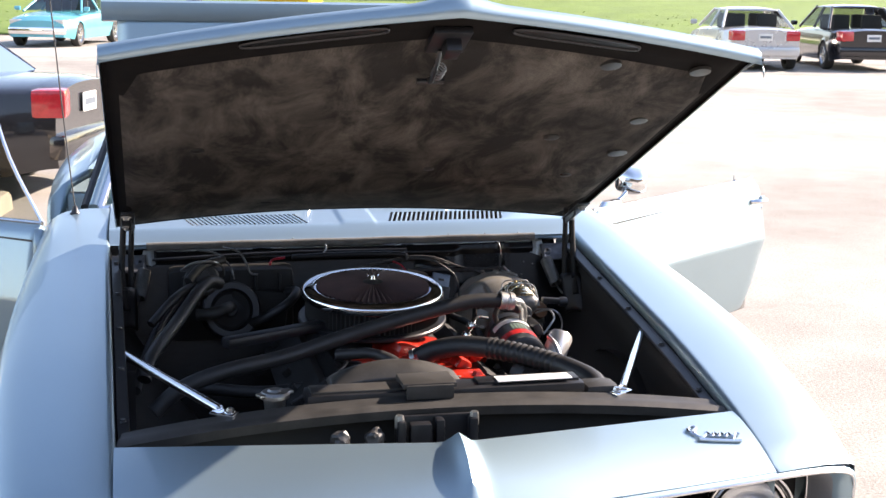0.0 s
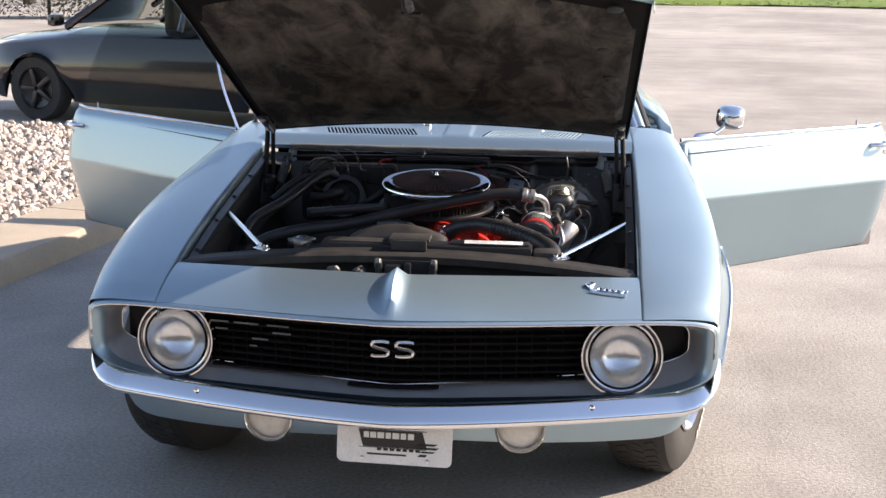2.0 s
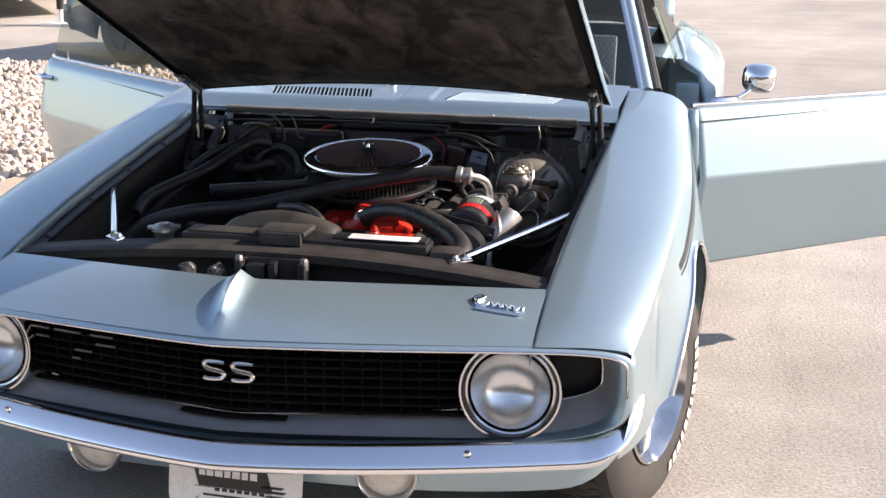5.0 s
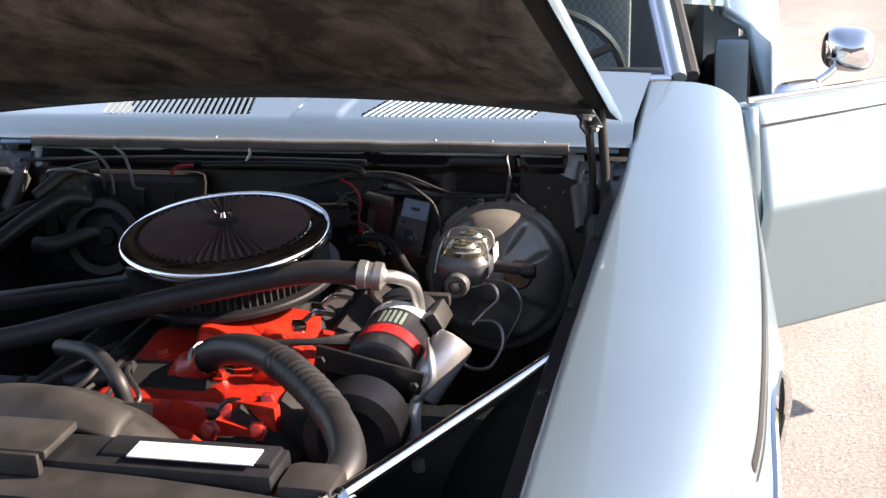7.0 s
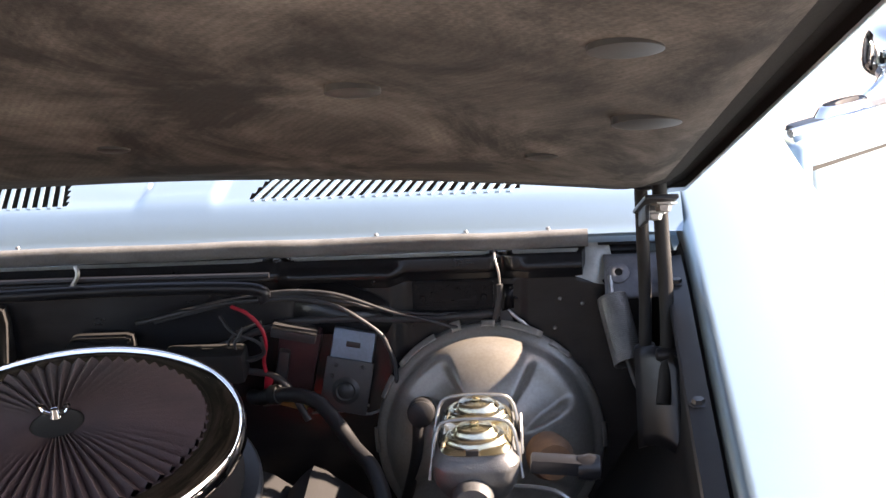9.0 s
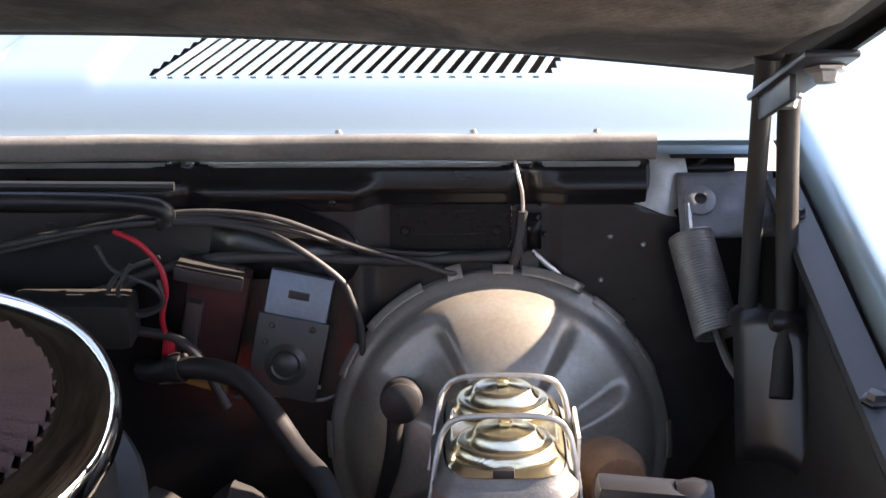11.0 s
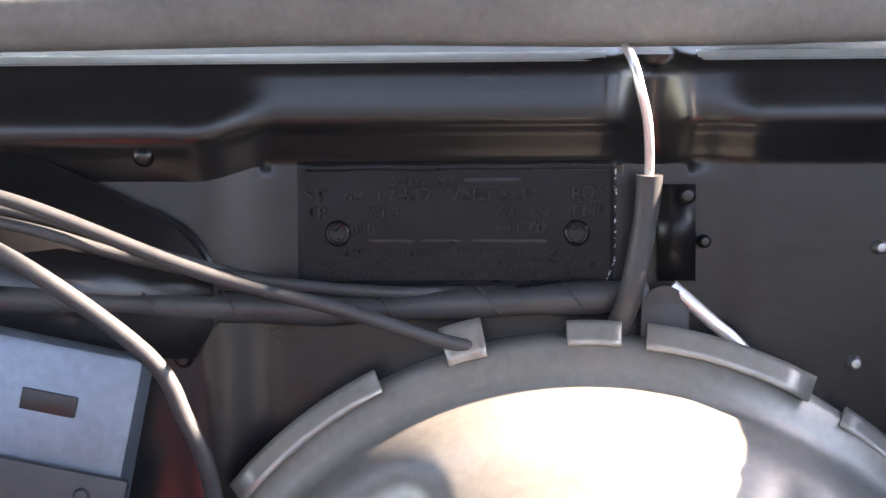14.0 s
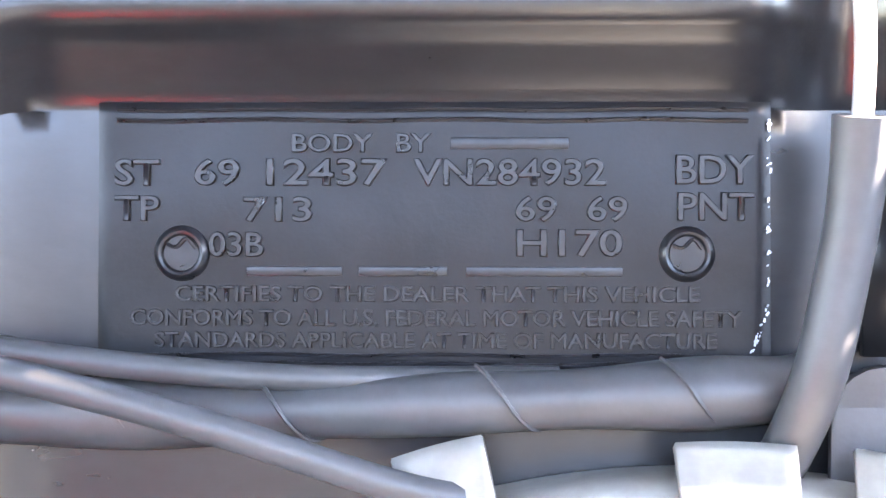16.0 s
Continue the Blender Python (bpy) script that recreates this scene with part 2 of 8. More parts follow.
def smooth_table(t, table):
    """A value on the smooth curve through rows (key, value)."""
    ks, vs = [a for a, _ in table], [b for _, b in table]
    if t <= ks[0]:
        return vs[0]
    if t >= ks[-1]:
        return vs[-1]
    i = max(k for k in range(len(ks) - 1) if ks[k] <= t)
    m = [(vs[min(k + 1, len(vs) - 1)] - vs[max(k - 1, 0)]) / (ks[min(k + 1, len(ks) - 1)] - ks[max(k - 1, 0)]) for k in (i, i + 1)]
    h = ks[i + 1] - ks[i]
    u = (t - ks[i]) / h
    return ((2 * u ** 3 - 3 * u * u + 1) * vs[i] + (u ** 3 - 2 * u * u + u) * h * m[0]
            + (-2 * u ** 3 + 3 * u * u) * vs[i + 1] + (u ** 3 - u * u) * h * m[1])


def solid(ob, thick, offset=-1.0):
    md = ob.modifiers.new("thickness", "SOLIDIFY")
    md.thickness, md.offset = thick, offset
    return ob


def axis_pose(place, direction, roll=0.0):
    """A pose whose z axis points along the direction."""
    q = Vector(direction).to_track_quat("Z", "Y")
    return Matrix.Translation(place) @ q.to_matrix().to_4x4() @ Matrix.Rotation(roll, 4, "Z")

# ---- ground, kerb, gravel, grass ----
def ground_material():
    m = bpy.data.materials.new("worn_asphalt")
    m.use_nodes = True
    nt = m.node_tree
    b = nt.nodes["Principled BSDF"]
    big, mid, fine = noise_node(nt, 0.22, 4, 0.6), noise_node(nt, 1.7, 6, 0.65), noise_node(nt, 75, 3, 0.7)
    c = ramp_between(nt, mid, (0.38, 0.355, 0.325), (0.48, 0.455, 0.42), 0.32, 0.68)
    patch = ramp_between(nt, big, (0.72, 0.72, 0.72), (1.05, 1.05, 1.05), 0.38, 0.62)
    grit = ramp_between(nt, fine, (0.62, 0.62, 0.62), (1.12, 1.12, 1.12), 0.3, 0.7)
    # long sealed cracks
    co = nt.nodes.new("ShaderNodeTexCoord")
    vo = nt.nodes.new("ShaderNodeTexVoronoi")
    vo.feature = "DISTANCE_TO_EDGE"
    vo.inputs["Scale"].default_value = 0.16
    wob = nt.nodes.new("ShaderNodeMix")
    wob.data_type, wob.blend_type = "RGBA", "ADD"
    wob.inputs[0].default_value = 0.6
    nt.links.new(co.outputs["Object"], wob.inputs[6])
    nt.links.new(noise_node(nt, 0.9, 3, 0.6), wob.inputs[7])
    nt.links.new(wob.outputs[2], vo.inputs["Vector"])
    crack = ramp_between(nt, vo.outputs[0], (0.93, 0.93, 0.93), (1, 1, 1), 0.002, 0.006)
    col = c
    for k in (patch, grit, crack):
        mx = nt.nodes.new("ShaderNodeMix")
        mx.data_type, mx.blend_type = "RGBA", "MULTIPLY"
        mx.inputs[0].default_value = 1.0
        nt.links.new(col, mx.inputs[6])
        nt.links.new(k, mx.inputs[7])
        col = mx.outputs[2]
    nt.links.new(col, b.inputs["Base Color"])
    b.inputs["Roughness"].default_value = 0.9
    b.inputs["Specular IOR Level"].default_value = 0.2
    bp = nt.nodes.new("ShaderNodeBump")
    bp.inputs["Strength"].default_value, bp.inputs["Distance"].default_value = 0.7, 0.006
    nt.links.new(fine, bp.inputs["Height"])
    nt.links.new(bp.outputs[0], b.inputs["Normal"])
    return m


M["ground"] = ground_material()
M["grass"] = mat("spring_grass", (0.16, 0.25, 0.045), (0.10, 0.165, 0.03), 0.9, 0.0, 0.6, 30, bump=0.9, bump_mm=20)
M["blade"] = mat("grass_blade", (0.19, 0.29, 0.055), (0.11, 0.19, 0.03), 0.8, 0.0, 1.5, 30)
M["stone"] = mat("river_gravel", (0.66, 0.58, 0.51), (0.36, 0.295, 0.25), 0.8, 0.0, 19.0, 120, bump=0.3, bump_mm=2, lo=0.32, hi=0.68)
M["bed"] = mat("gravel_bed", (0.26, 0.22, 0.18), (0.15, 0.125, 0.10), 0.95, 0.0, 9, 60, bump=0.8, bump_mm=8)
M["needle"] = mat("evergreen_leaf", (0.12, 0.115, 0.05), (0.05, 0.052, 0.02), 0.8, 0.0, 2.0, 20)
M["bark"] = mat("bark", (0.10, 0.08, 0.06), (0.05, 0.04, 0.03), 0.9, 0.0, 8, 60, bump=0.6, bump_mm=6)

bm = bmesh.new()
bmesh.ops.create_grid(bm, x_segments=40, y_segments=40, size=900)
tagged(part("ground", bm, M["ground"]), "pale worn asphalt car park with cracks and stains", "ground", kind="structure")

# grass beyond the car park
rng = random.Random(4)


def grass_edge(x):
    return lerp_table(x, [(-60, 46), (0, 41.5), (8, 42.5), (15, 39.5), (20, 36), (80, 30)])


bm = bmesh.new()
add_grid(bm, lambda u, v: Vector((-60 + 140 * u, grass_edge(-60 + 140 * u) + 55 * v ** 1.3, 0.05 + 0.10 * noise.noise(Vector((u * 40, v * 20, 0))) + 2.2 * v)), 90, 30)
for i in range(14000):
    u, v = rng.random(), rng.random() ** 2.2 * 0.35
    base = Vector((-60 + 140 * u, grass_edge(-60 + 140 * u) + 55 * v ** 1.3, 0.04 + 2.2 * v))
    a, h = rng.random() * 6.28, 0.015 + 0.03 * rng.random()
    d = Vector((math.cos(a), math.sin(a), 0)) * 0.05
    t = base + Vector((rng.uniform(-0.05, 0.05), rng.uniform(-0.05, 0.05), h))
    bm.faces.new((bm.verts.new(base - d), bm.verts.new(base + d), bm.verts.new(t))).material_index = 1
tagged(part("grass", bm, [M["grass"], M["blade"]]), "sunlit green spring lawn behind the car park", "grass", kind="stuff")

# kerb of cast lengths with a joint between each, along the gravel bed
KERB_A, KERB_TURN = Vector((-2.41, 2.13, 0)), radians(9)
KU = Vector((math.sin(KERB_TURN), math.cos(KERB_TURN), 0))
KV = Vector((-math.cos(KERB_TURN), math.sin(KERB_TURN), 0))
kerb = thing("kerb", "tan cast concrete kerb beside the gravel bed", "kerb", kind="structure")
sec = [(0.0, -0.02), (0.012, 0.10), (0.03, 0.125), (0.06, 0.132), (0.50, 0.14), (0.52, 0.12), (0.52, -0.02)]
for k in range(-5, 3):
    bm = bmesh.new()
    path = [(KERB_A + KU * (k * 1.95 + s), KV) for s in (0.004, 0.4, 0.9, 1.4, 1.942)]
    add_sweep(bm, path, sec)
    part("kerb_stone", bm, M["concrete"], kerb)

bm = bmesh.new()
corner = KERB_A + KV * 0.5
add_grid(bm, lambda u, v: corner + KU * (-8.0 + 13.6 * u) + KV * (7.5 * v) + Vector((0, 0, 0.085 + 0.02 * noise.noise(Vector((u * 30, v * 18, 3))))), 40, 24)
tagged(part("gravel_bed", bm, M["bed"]), "bed of soil under pale river gravel", "gravel bed", kind="structure")
ico = bmesh.new()
bmesh.ops.create_icosphere(ico, subdivisions=1, radius=1.0)
iv = [v.co.copy() for v in ico.verts]
it = [[v.index for v in f.verts] for f in ico.faces]
ico.free()
verts, faces = [], []
for i in range(15000):
    s, w = rng.uniform(-1.2, 5.5), rng.random() ** 1.35 * 5.2 + 0.06
    q = corner + KU * s + KV * w + Vector((0, 0, 0.095 + rng.uniform(0, 0.03)))
    r = rng.uniform(0.018, 0.040)
    e = Euler((rng.random() * 6, rng.random() * 6, rng.random() * 6)).to_matrix() @ Matrix.Diagonal((r * rng.uniform(0.8, 1.3), r * rng.uniform(0.7, 1.1), r * rng.uniform(0.45, 0.8)))
    o = len(verts)
    verts += [q + e @ (v * rng.uniform(0.85, 1.12)) for v in iv]
    faces += [[o + k for k in t] for t in it]
me = bpy.data.meshes.new("gravel")
me.from_pydata(verts, [], faces)
me.materials.append(M["stone"])
nt = M["stone"].node_tree
geo = nt.nodes.new("ShaderNodeNewGeometry")
hs = nt.nodes.new("ShaderNodeHueSaturation")
mr = nt.nodes.new("ShaderNodeMapRange")
mr.inputs[3].default_value, mr.inputs[4].default_value = 0.6, 1.5
nt.links.new(geo.outputs["Random Per Island"], mr.inputs[0])
nt.links.new(mr.outputs[0], hs.inputs["Value"])
src = nt.nodes["Principled BSDF"].inputs["Base Color"].links[0].from_socket
nt.links.new(src, hs.inputs["Color"])
nt.links.new(hs.outputs[0], nt.nodes["Principled BSDF"].inputs["Base Color"])
tagged(new("gravel", me), "pale pink and tan river gravel stones", "gravel", kind="stuff")

# plain dark wall added out of view behind the walk; hides low south sky from reflections
bm = bmesh.new()
add_box(bm, (0, -16.0, 3.45), (70, 0.3, 6.9), None, 0.02)
tagged(part("unseen_wall_south", bm, mat("dark_unseen_wall", (0.075, 0.073, 0.072), (0.05, 0.049, 0.048), 0.9, 0.0, 1.2, 30, bump=0.4, bump_mm=4)), "plain dark wall added out of view to darken reflections", "wall", kind="structure")

# ---- the show car: outer body ----
car = thing("muscle_car", "silver late-sixties two-door muscle car with hood, doors and trunk open", "car")
PT = M["paint"]
Z_IN = [(0.05, 0.712), (0.12, 0.738), (0.29, 0.786), (0.6, 0.842), (0.93, 0.884), (1.3, 0.928), (1.5, 0.957), (1.6, 0.969), (1.80, 0.987)]
X_OUT = [(0.05, 0.826), (0.10, 0.838), (0.29, 0.862), (0.6, 0.880), (0.93, 0.886), (1.3, 0.876), (1.80, 0.852)]
Z_OUT = [(0.05, 0.690), (0.10, 0.698), (0.29, 0.752), (0.6, 0.812), (0.93, 0.852), (1.3, 0.888), (1.80, 0.935)]
X_IN = 0.640


def inner_x(y):
    """Inner edge of the fender top, a little wider towards the cowl."""
    return X_IN + 0.026 * max(0, min(1, (y - 0.25) / 1.1))


def lip_y(x):
    return -0.06 + 0.155 * (abs(x) / 0.838) ** 1.3


def side_x(y, z):
    """How far the body side stands out at a height: full at the wheel-arch crease, tucked in below."""
    top = smooth_table(y, Z_OUT)
    base = smooth_table(y, X_OUT)
    rise = max(0, min(1, (y - 0.38) / 0.34))
    swell = 0.008 + 0.068 * rise * rise * (3 - 2 * rise) - 0.03 * max(0, min(1, (y - 1.2) / 0.6))
    k = (top - z) / max(top - 0.20, 1e-3)
    front = max(0, min(1, 1 - (y - 0.08) / 0.26))
    return base + swell * math.sin(min(1, max(0, k) * 1.9) * math.pi / 2) - 0.07 * max(0, k - 0.45) ** 1.4 - corner_tuck(z) * front * front


def corner_tuck(z):
    """How far the front corner draws in towards the bumper."""
    return 0.026 * (max(0, 0.60 - z) / 0.12) ** 1.5


def fender(s):
    bm = bmesh.new()

    def fn(u, v):
        lead = lip_y(X_IN + (0.842 - X_IN) * max(0, min(1, (v - 0.06) / 0.49)))
        y = lead + (1.79 - lead) * u
        zi, xo, zo = smooth_table(y, Z_IN), smooth_table(y, X_OUT), smooth_table(y, Z_OUT)
        wheel = 0.335 + math.sqrt(max(0, 0.39 ** 2 - (y - 0.875) ** 2))
        zb = 0.458 + 0.012 * max(0, 1 - (y - 0.05) / 0.12) if y < 0.6 else 0.25
        zb = max(zb, wheel if abs(y - 0.875) < 0.39 else 0)
        if v < 0.06:
            return Vector((s * (inner_x(y) - 0.004), y, zi - 0.045 * (1 - v / 0.06)))
        if v < 0.55:
            k = (v - 0.06) / 0.49
            x = inner_x(y) + (xo - inner_x(y)) * k
            z = zi + (zo - zi) * (0.35 * k * k + 0.65 * k ** 7) + 0.004 * math.sin(math.pi * k)
            near = max(0, 1 - (y - lead) / 0.06)
            z += (0.7125 - 0.012 * k ** 4 - z) * near ** 1.5
            return Vector((s * x, y, z))
        k = (v - 0.55) / 0.45
        z = zo + (zb - zo) * k
        return Vector((s * side_x(y, z), y, z))

    add_grid(bm, fn, 64, 60)
    ob = part("fender", bm, PT, car, "silver front fender", angle=60)
    # dark well behind the arch
    bm = bmesh.new()
    add_grid(bm, lambda u, v: Vector((s * (0.60 + 0.27 * v), 0.875 - 0.394 * math.cos(0.33 + 2.81 * u), 0.335 + 0.394 * math.sin(0.33 + 2.81 * u))), 20, 3)
    part("wheel_well", bm, M["black_dull"], car)
    # bright wheel-arch moulding
    bm = bmesh.new()
    add_tube(bm, [(s * (side_x(0.875 - 0.388 * math.cos(a), 0.335 + 0.388 * math.sin(a)) + 0.003), 0.875 - 0.389 * math.cos(a), 0.335 + 0.389 * math.sin(a))
                  for a in [0.32 + (math.pi - 0.4) * k / 16 for k in range(17)]], 0.006, 6, 2)
    part("arch_moulding", bm, M["chrome"], car)
    # twin dark pinstripes along the side crease
    for dz, w in ((0.0, 0.016), (0.018, 0.004)):
        bm = bmesh.new()
        add_grid(bm, lambda u, v: Vector((s * (side_x(0.62 + 1.15 * u, (zz := smooth_table(0.62 + 1.15 * u, Z_OUT) - 0.075 - dz + w * (v - 0.5))) + 0.0015), 0.62 + 1.15 * u, zz)), 40, 1)
        part("pinstripe", bm, M["label_black"], car)
    return ob


for s in (1, -1):
    fender(s)

# nose panel between hood opening and front lip, with its centre ridge
bm = bmesh.new()


def nose(u, v):
    x = (2 * u - 1) * X_IN
    ax = abs(x) / X_IN
    ridge = max(0, 1 - abs(x) / 0.030) ** 1.2
    ye, ze = 0.103 + 0.160 * ax, 0.800 - 0.026 * ax + 0.020 * ridge
    yl, zl = lip_y(x), 0.714 - 0.003 * ax
    if v < 0.06:
        return Vector((x, ye + 0.006, ze - 0.05 * (1 - v / 0.06)))
    if v > 0.94:
        k = (v - 0.94) / 0.06
        return Vector((x, yl + 0.03 * k, zl - 0.012))
    k = (v - 0.06) / 0.88
    return Vector((x, ye + (yl - ye) * k, ze + (zl - ze) * (0.45 * k + 0.55 * k ** 2.2) + 0.010 * ridge * math.sin(math.pi * k)))


add_grid(bm, nose, 96, 26)
part("nose_panel", bm, PT, car, "silver nose panel with a raised centre ridge", angle=50)

# front surround of the grille opening
def front_loop(hw, zt, zb, dy, sag=0.020, top=9.0, low=5.0, n=160):
    pts = []
    for i in range(n):
        a = 2 * math.pi * i / n
        c, si = math.cos(a), math.sin(a)
        e = top if si > 0 else low
        k = (abs(c) ** e + abs(si) ** e) ** (-1 / e)
        x, w = hw * c * k, si * k
        bow = sag * (1 - abs(x) / hw) * (1 if w < 0 else 0)
        z = (zt + zb) / 2 + (zt - zb) / 2 * w - bow
        x *= 1 - corner_tuck(z) / hw * (abs(x) / hw) ** 6
        pts.append(Vector((x, lip_y(x) + dy, z)))
    return pts


def band(loops):
    bm = bmesh.new()
    rings = [[bm.verts.new(p) for p in lp] for lp in loops]
    for a, b in zip(rings, rings[1:]):
        for i in range(len(a)):
            j = (i + 1) % len(a)
            bm.faces.new((a[i], a[j], b[j], b[i]))
    return bm


part("grille_surround", band([front_loop(0.836, 0.706, 0.506, 0.20), front_loop(0.842, 0.714, 0.504, 0.06), front_loop(0.8475, 0.7145, 0.503, 0.020), front_loop(0.8470, 0.7135, 0.503, 0.006), front_loop(0.841, 0.710, 0.504, -0.003),
      front_loop(0.831, 0.705, 0.506, -0.005), front_loop(0.819, 0.7015, 0.507, 0.004), front_loop(0.809, 0.700, 0.507, 0.018), front_loop(0.803, 0.699, 0.5065, 0.030, 0.020, 8.0, 4.6)]), PT, car, "silver grille surround with a rounded outer rim", angle=50)
M["argent"] = mat("dark_argent_paint", (0.40, 0.405, 0.41), (0.34, 0.345, 0.35), 0.42, 0.45, 6, 400, rough_var=0.06, coat=0.2)
part("surround_bowl", band([front_loop(0.803, 0.699, 0.5065, 0.030, 0.020, 8.0, 4.6), front_loop(0.796, 0.698, 0.511, 0.044, 0.021, 7.0, 4.2), front_loop(0.787, 0.697, 0.527, 0.068, 0.024, 6.0, 3.8), front_loop(0.776, 0.695, 0.547, 0.092, 0.030, 5.5, 3.4)]), M["argent"], car, "dark silver bowl behind the grille surround", angle=50)
bm = bmesh.new()
lp = front_loop(0.774, 0.693, 0.548, 0.091, 0.030, 5.5, 3.4)
add_tube(bm, lp + [lp[0]], 0.0022, 6, 1, caps=False)
part("bowl_trim", bm, M["chrome_worn"], car, "thin bright edge of the grille bowl")
bm = bmesh.new()
lp = [p for p in front_loop(0.833, 0.7045, 0.507, -0.008) if p.z > 0.60]
lp = sorted(lp, key=lambda p: p.x)
add_tube(bm, lp, 0.0030, 6, 1)
part("surround_trim", bm, M["chrome_worn"], car, "thin bright trim over the grille opening")

# grille: dark backing, V-shaped slats, ribs
grille = part("grille", (lambda b: (add_grid(b, lambda u, v: Vector(((2 * u - 1) * 0.765, lip_y((2 * u - 1) * 0.765) + 0.125, 0.485 + 0.215 * v)), 60, 4), b)[1])(bmesh.new()),
              M["black_dull"], car, "black egg-crate grille")
for k in range(-1, 8):
    z = 0.537 + 0.020 * k
    bm = bmesh.new()
    hw = 0.12 if k < 0 else 0.50
    path = [(Vector((x, lip_y(x) + 0.082, z)), Vector((0, -1, 0))) for x in [hw * (i / 20 * 2 - 1) for i in range(21)]]
    add_sweep(bm, path, [(0.016, -0.0022), (0.018, 0.0), (0.016, 0.0022), (-0.02, 0.002), (-0.02, -0.002)])
    part("slat", bm, M["lining"], grille)
for k in range(25):
    x = -0.48 + 0.04 * k
    bm = bmesh.new()
    add_box(bm, (x, lip_y(x) + 0.09, 0.612), (0.0035, 0.03, 0.165), bevel=0.0008)
    part("rib", bm, M["lining"], grille)
# a few bright scuffs on the slats
for x, k, w in ((-0.475, 6, 0.05), (-0.40, 6, 0.07), (-0.31, 6, 0.06), (-0.47, 5, 0.035), (-0.36, 4, 0.045), (-0.30, 5, 0.05), (-0.38, 3, 0.02)):
    bm = bmesh.new()
    z = 0.541 + 0.020 * k
    add_sweep(bm, [(Vector((x + w * (i / 4 - 0.5), lip_y(x + w * (i / 4 - 0.5)) + 0.064, z)), Vector((0, -1, 0))) for i in range(5)], [(0, -0.0035), (0.002, 0), (0, 0.0015), (-0.004, 0)])
    part("scuff", bm, M["steel"], grille, "bare metal scuff on the grille slat")

# double serpentine badge on the grille
for cx in (-0.031, 0.033):
    bm = bmesh.new()
    pts = [(cx + 0.024, 0.018), (cx + 0.012, 0.020), (cx - 0.016, 0.019), (cx - 0.022, 0.011), (cx - 0.014, 0.003), (cx + 0.014, -0.002), (cx + 0.022, -0.010), (cx + 0.015, -0.018), (cx - 0.012, -0.020), (cx - 0.024, -0.018)]
    add_tube(bm, [(x, 0.005 + 0.02 * abs(x), 0.622 + z) for x, z in pts], 0.0052, 8, 6)
    ob = part("grille_badge", bm, M["chrome_worn"], grille, "bright serpentine badge piece")
# script badge on the nose: chrome squiggle over a bar
bm = bmesh.new()
wv = [(-0.050, -0.002), (-0.058, 0.010), (-0.046, 0.022), (-0.036, 0.020), (-0.048, 0.006), (-0.044, -0.006), (-0.028, -0.004), (-0.020, 0.006), (-0.012, -0.004), (-0.004, 0.006), (0.002, -0.004), (0.010, 0.006), (0.018, -0.004), (0.026, 0.006), (0.034, -0.004), (0.044, 0.006), (0.052, 0.004)]


def on_nose(x, y):
    ax = abs(x) / X_IN
    ye, yl = 0.103 + 0.160 * ax, lip_y(x)
    k = (ye - y) / (ye - yl)
    ze, zl = 0.800 - 0.026 * ax, 0.714 - 0.003 * ax
    return ze + (zl - ze) * (0.45 * k + 0.55 * k ** 2.2)


def nose_pt(dx, dv):
    x, y = 0.553 + dx, 0.150 + dv * 1.25
    return (x, y, on_nose(x, y) + 0.004)


add_tube(bm, [nose_pt(a, b) for a, b in wv], 0.0032, 6, 4)
add_tube(bm, [nose_pt(-0.046, -0.014), nose_pt(0.0, -0.015), nose_pt(0.046, -0.014)], 0.004, 6, 3)
part("script_badge", bm, M["chrome"], car, "small chrome script badge drawn as a plain squiggle")

# headlamps
for s in (1, -1):
    hp = axis_pose((s * 0.594, 0.074, 0.606), (s * 0.10, -1, 0.06))
    bm = bmesh.new()
    add_lathe(bm, [(0.078, -0.05), (0.086, -0.004), (0.089, 0.004), (0.093, 0.006), (0.097, 0.004), (0.102, 0.010), (0.1065, 0.010), (0.108, 0.002), (0.106, -0.03)], 64, hp)
    lamp = part("headlamp", bm, M["chrome_worn"], car, "round headlamp with bright bezel")
    bm = bmesh.new()
    add_lathe(bm, [(0.0972, 0.0062), (0.1016, 0.0116), (0.1020, 0.0100)], 64, hp)
    part("bezel_groove", bm, M["black"], lamp)
    bm = bmesh.new()
    add_lathe(bm, [(0.0, -0.060), (0.018, -0.058), (0.05, -0.045), (0.078, -0.012), (0.083, 0.002)], 48, hp)
    part("reflector", bm, M["reflector"], lamp)
    bm = bmesh.new()
    add_lathe(bm, [(0.084, 0.002), (0.078, 0.010), (0.06, 0.018), (0.035, 0.0235), (0.0, 0.025)], 48, hp)
    for v in bm.verts:
        lo = hp.inverted() @ v.co
        v.co += (hp.to_3x3() @ Vector((0, 0, 1))) * 0.0012 * math.sin(lo.x * 420)
    ob = part("lens", bm, M["lens"], lamp, "ribbed clear glass lens")
    ob.visible_shadow = False

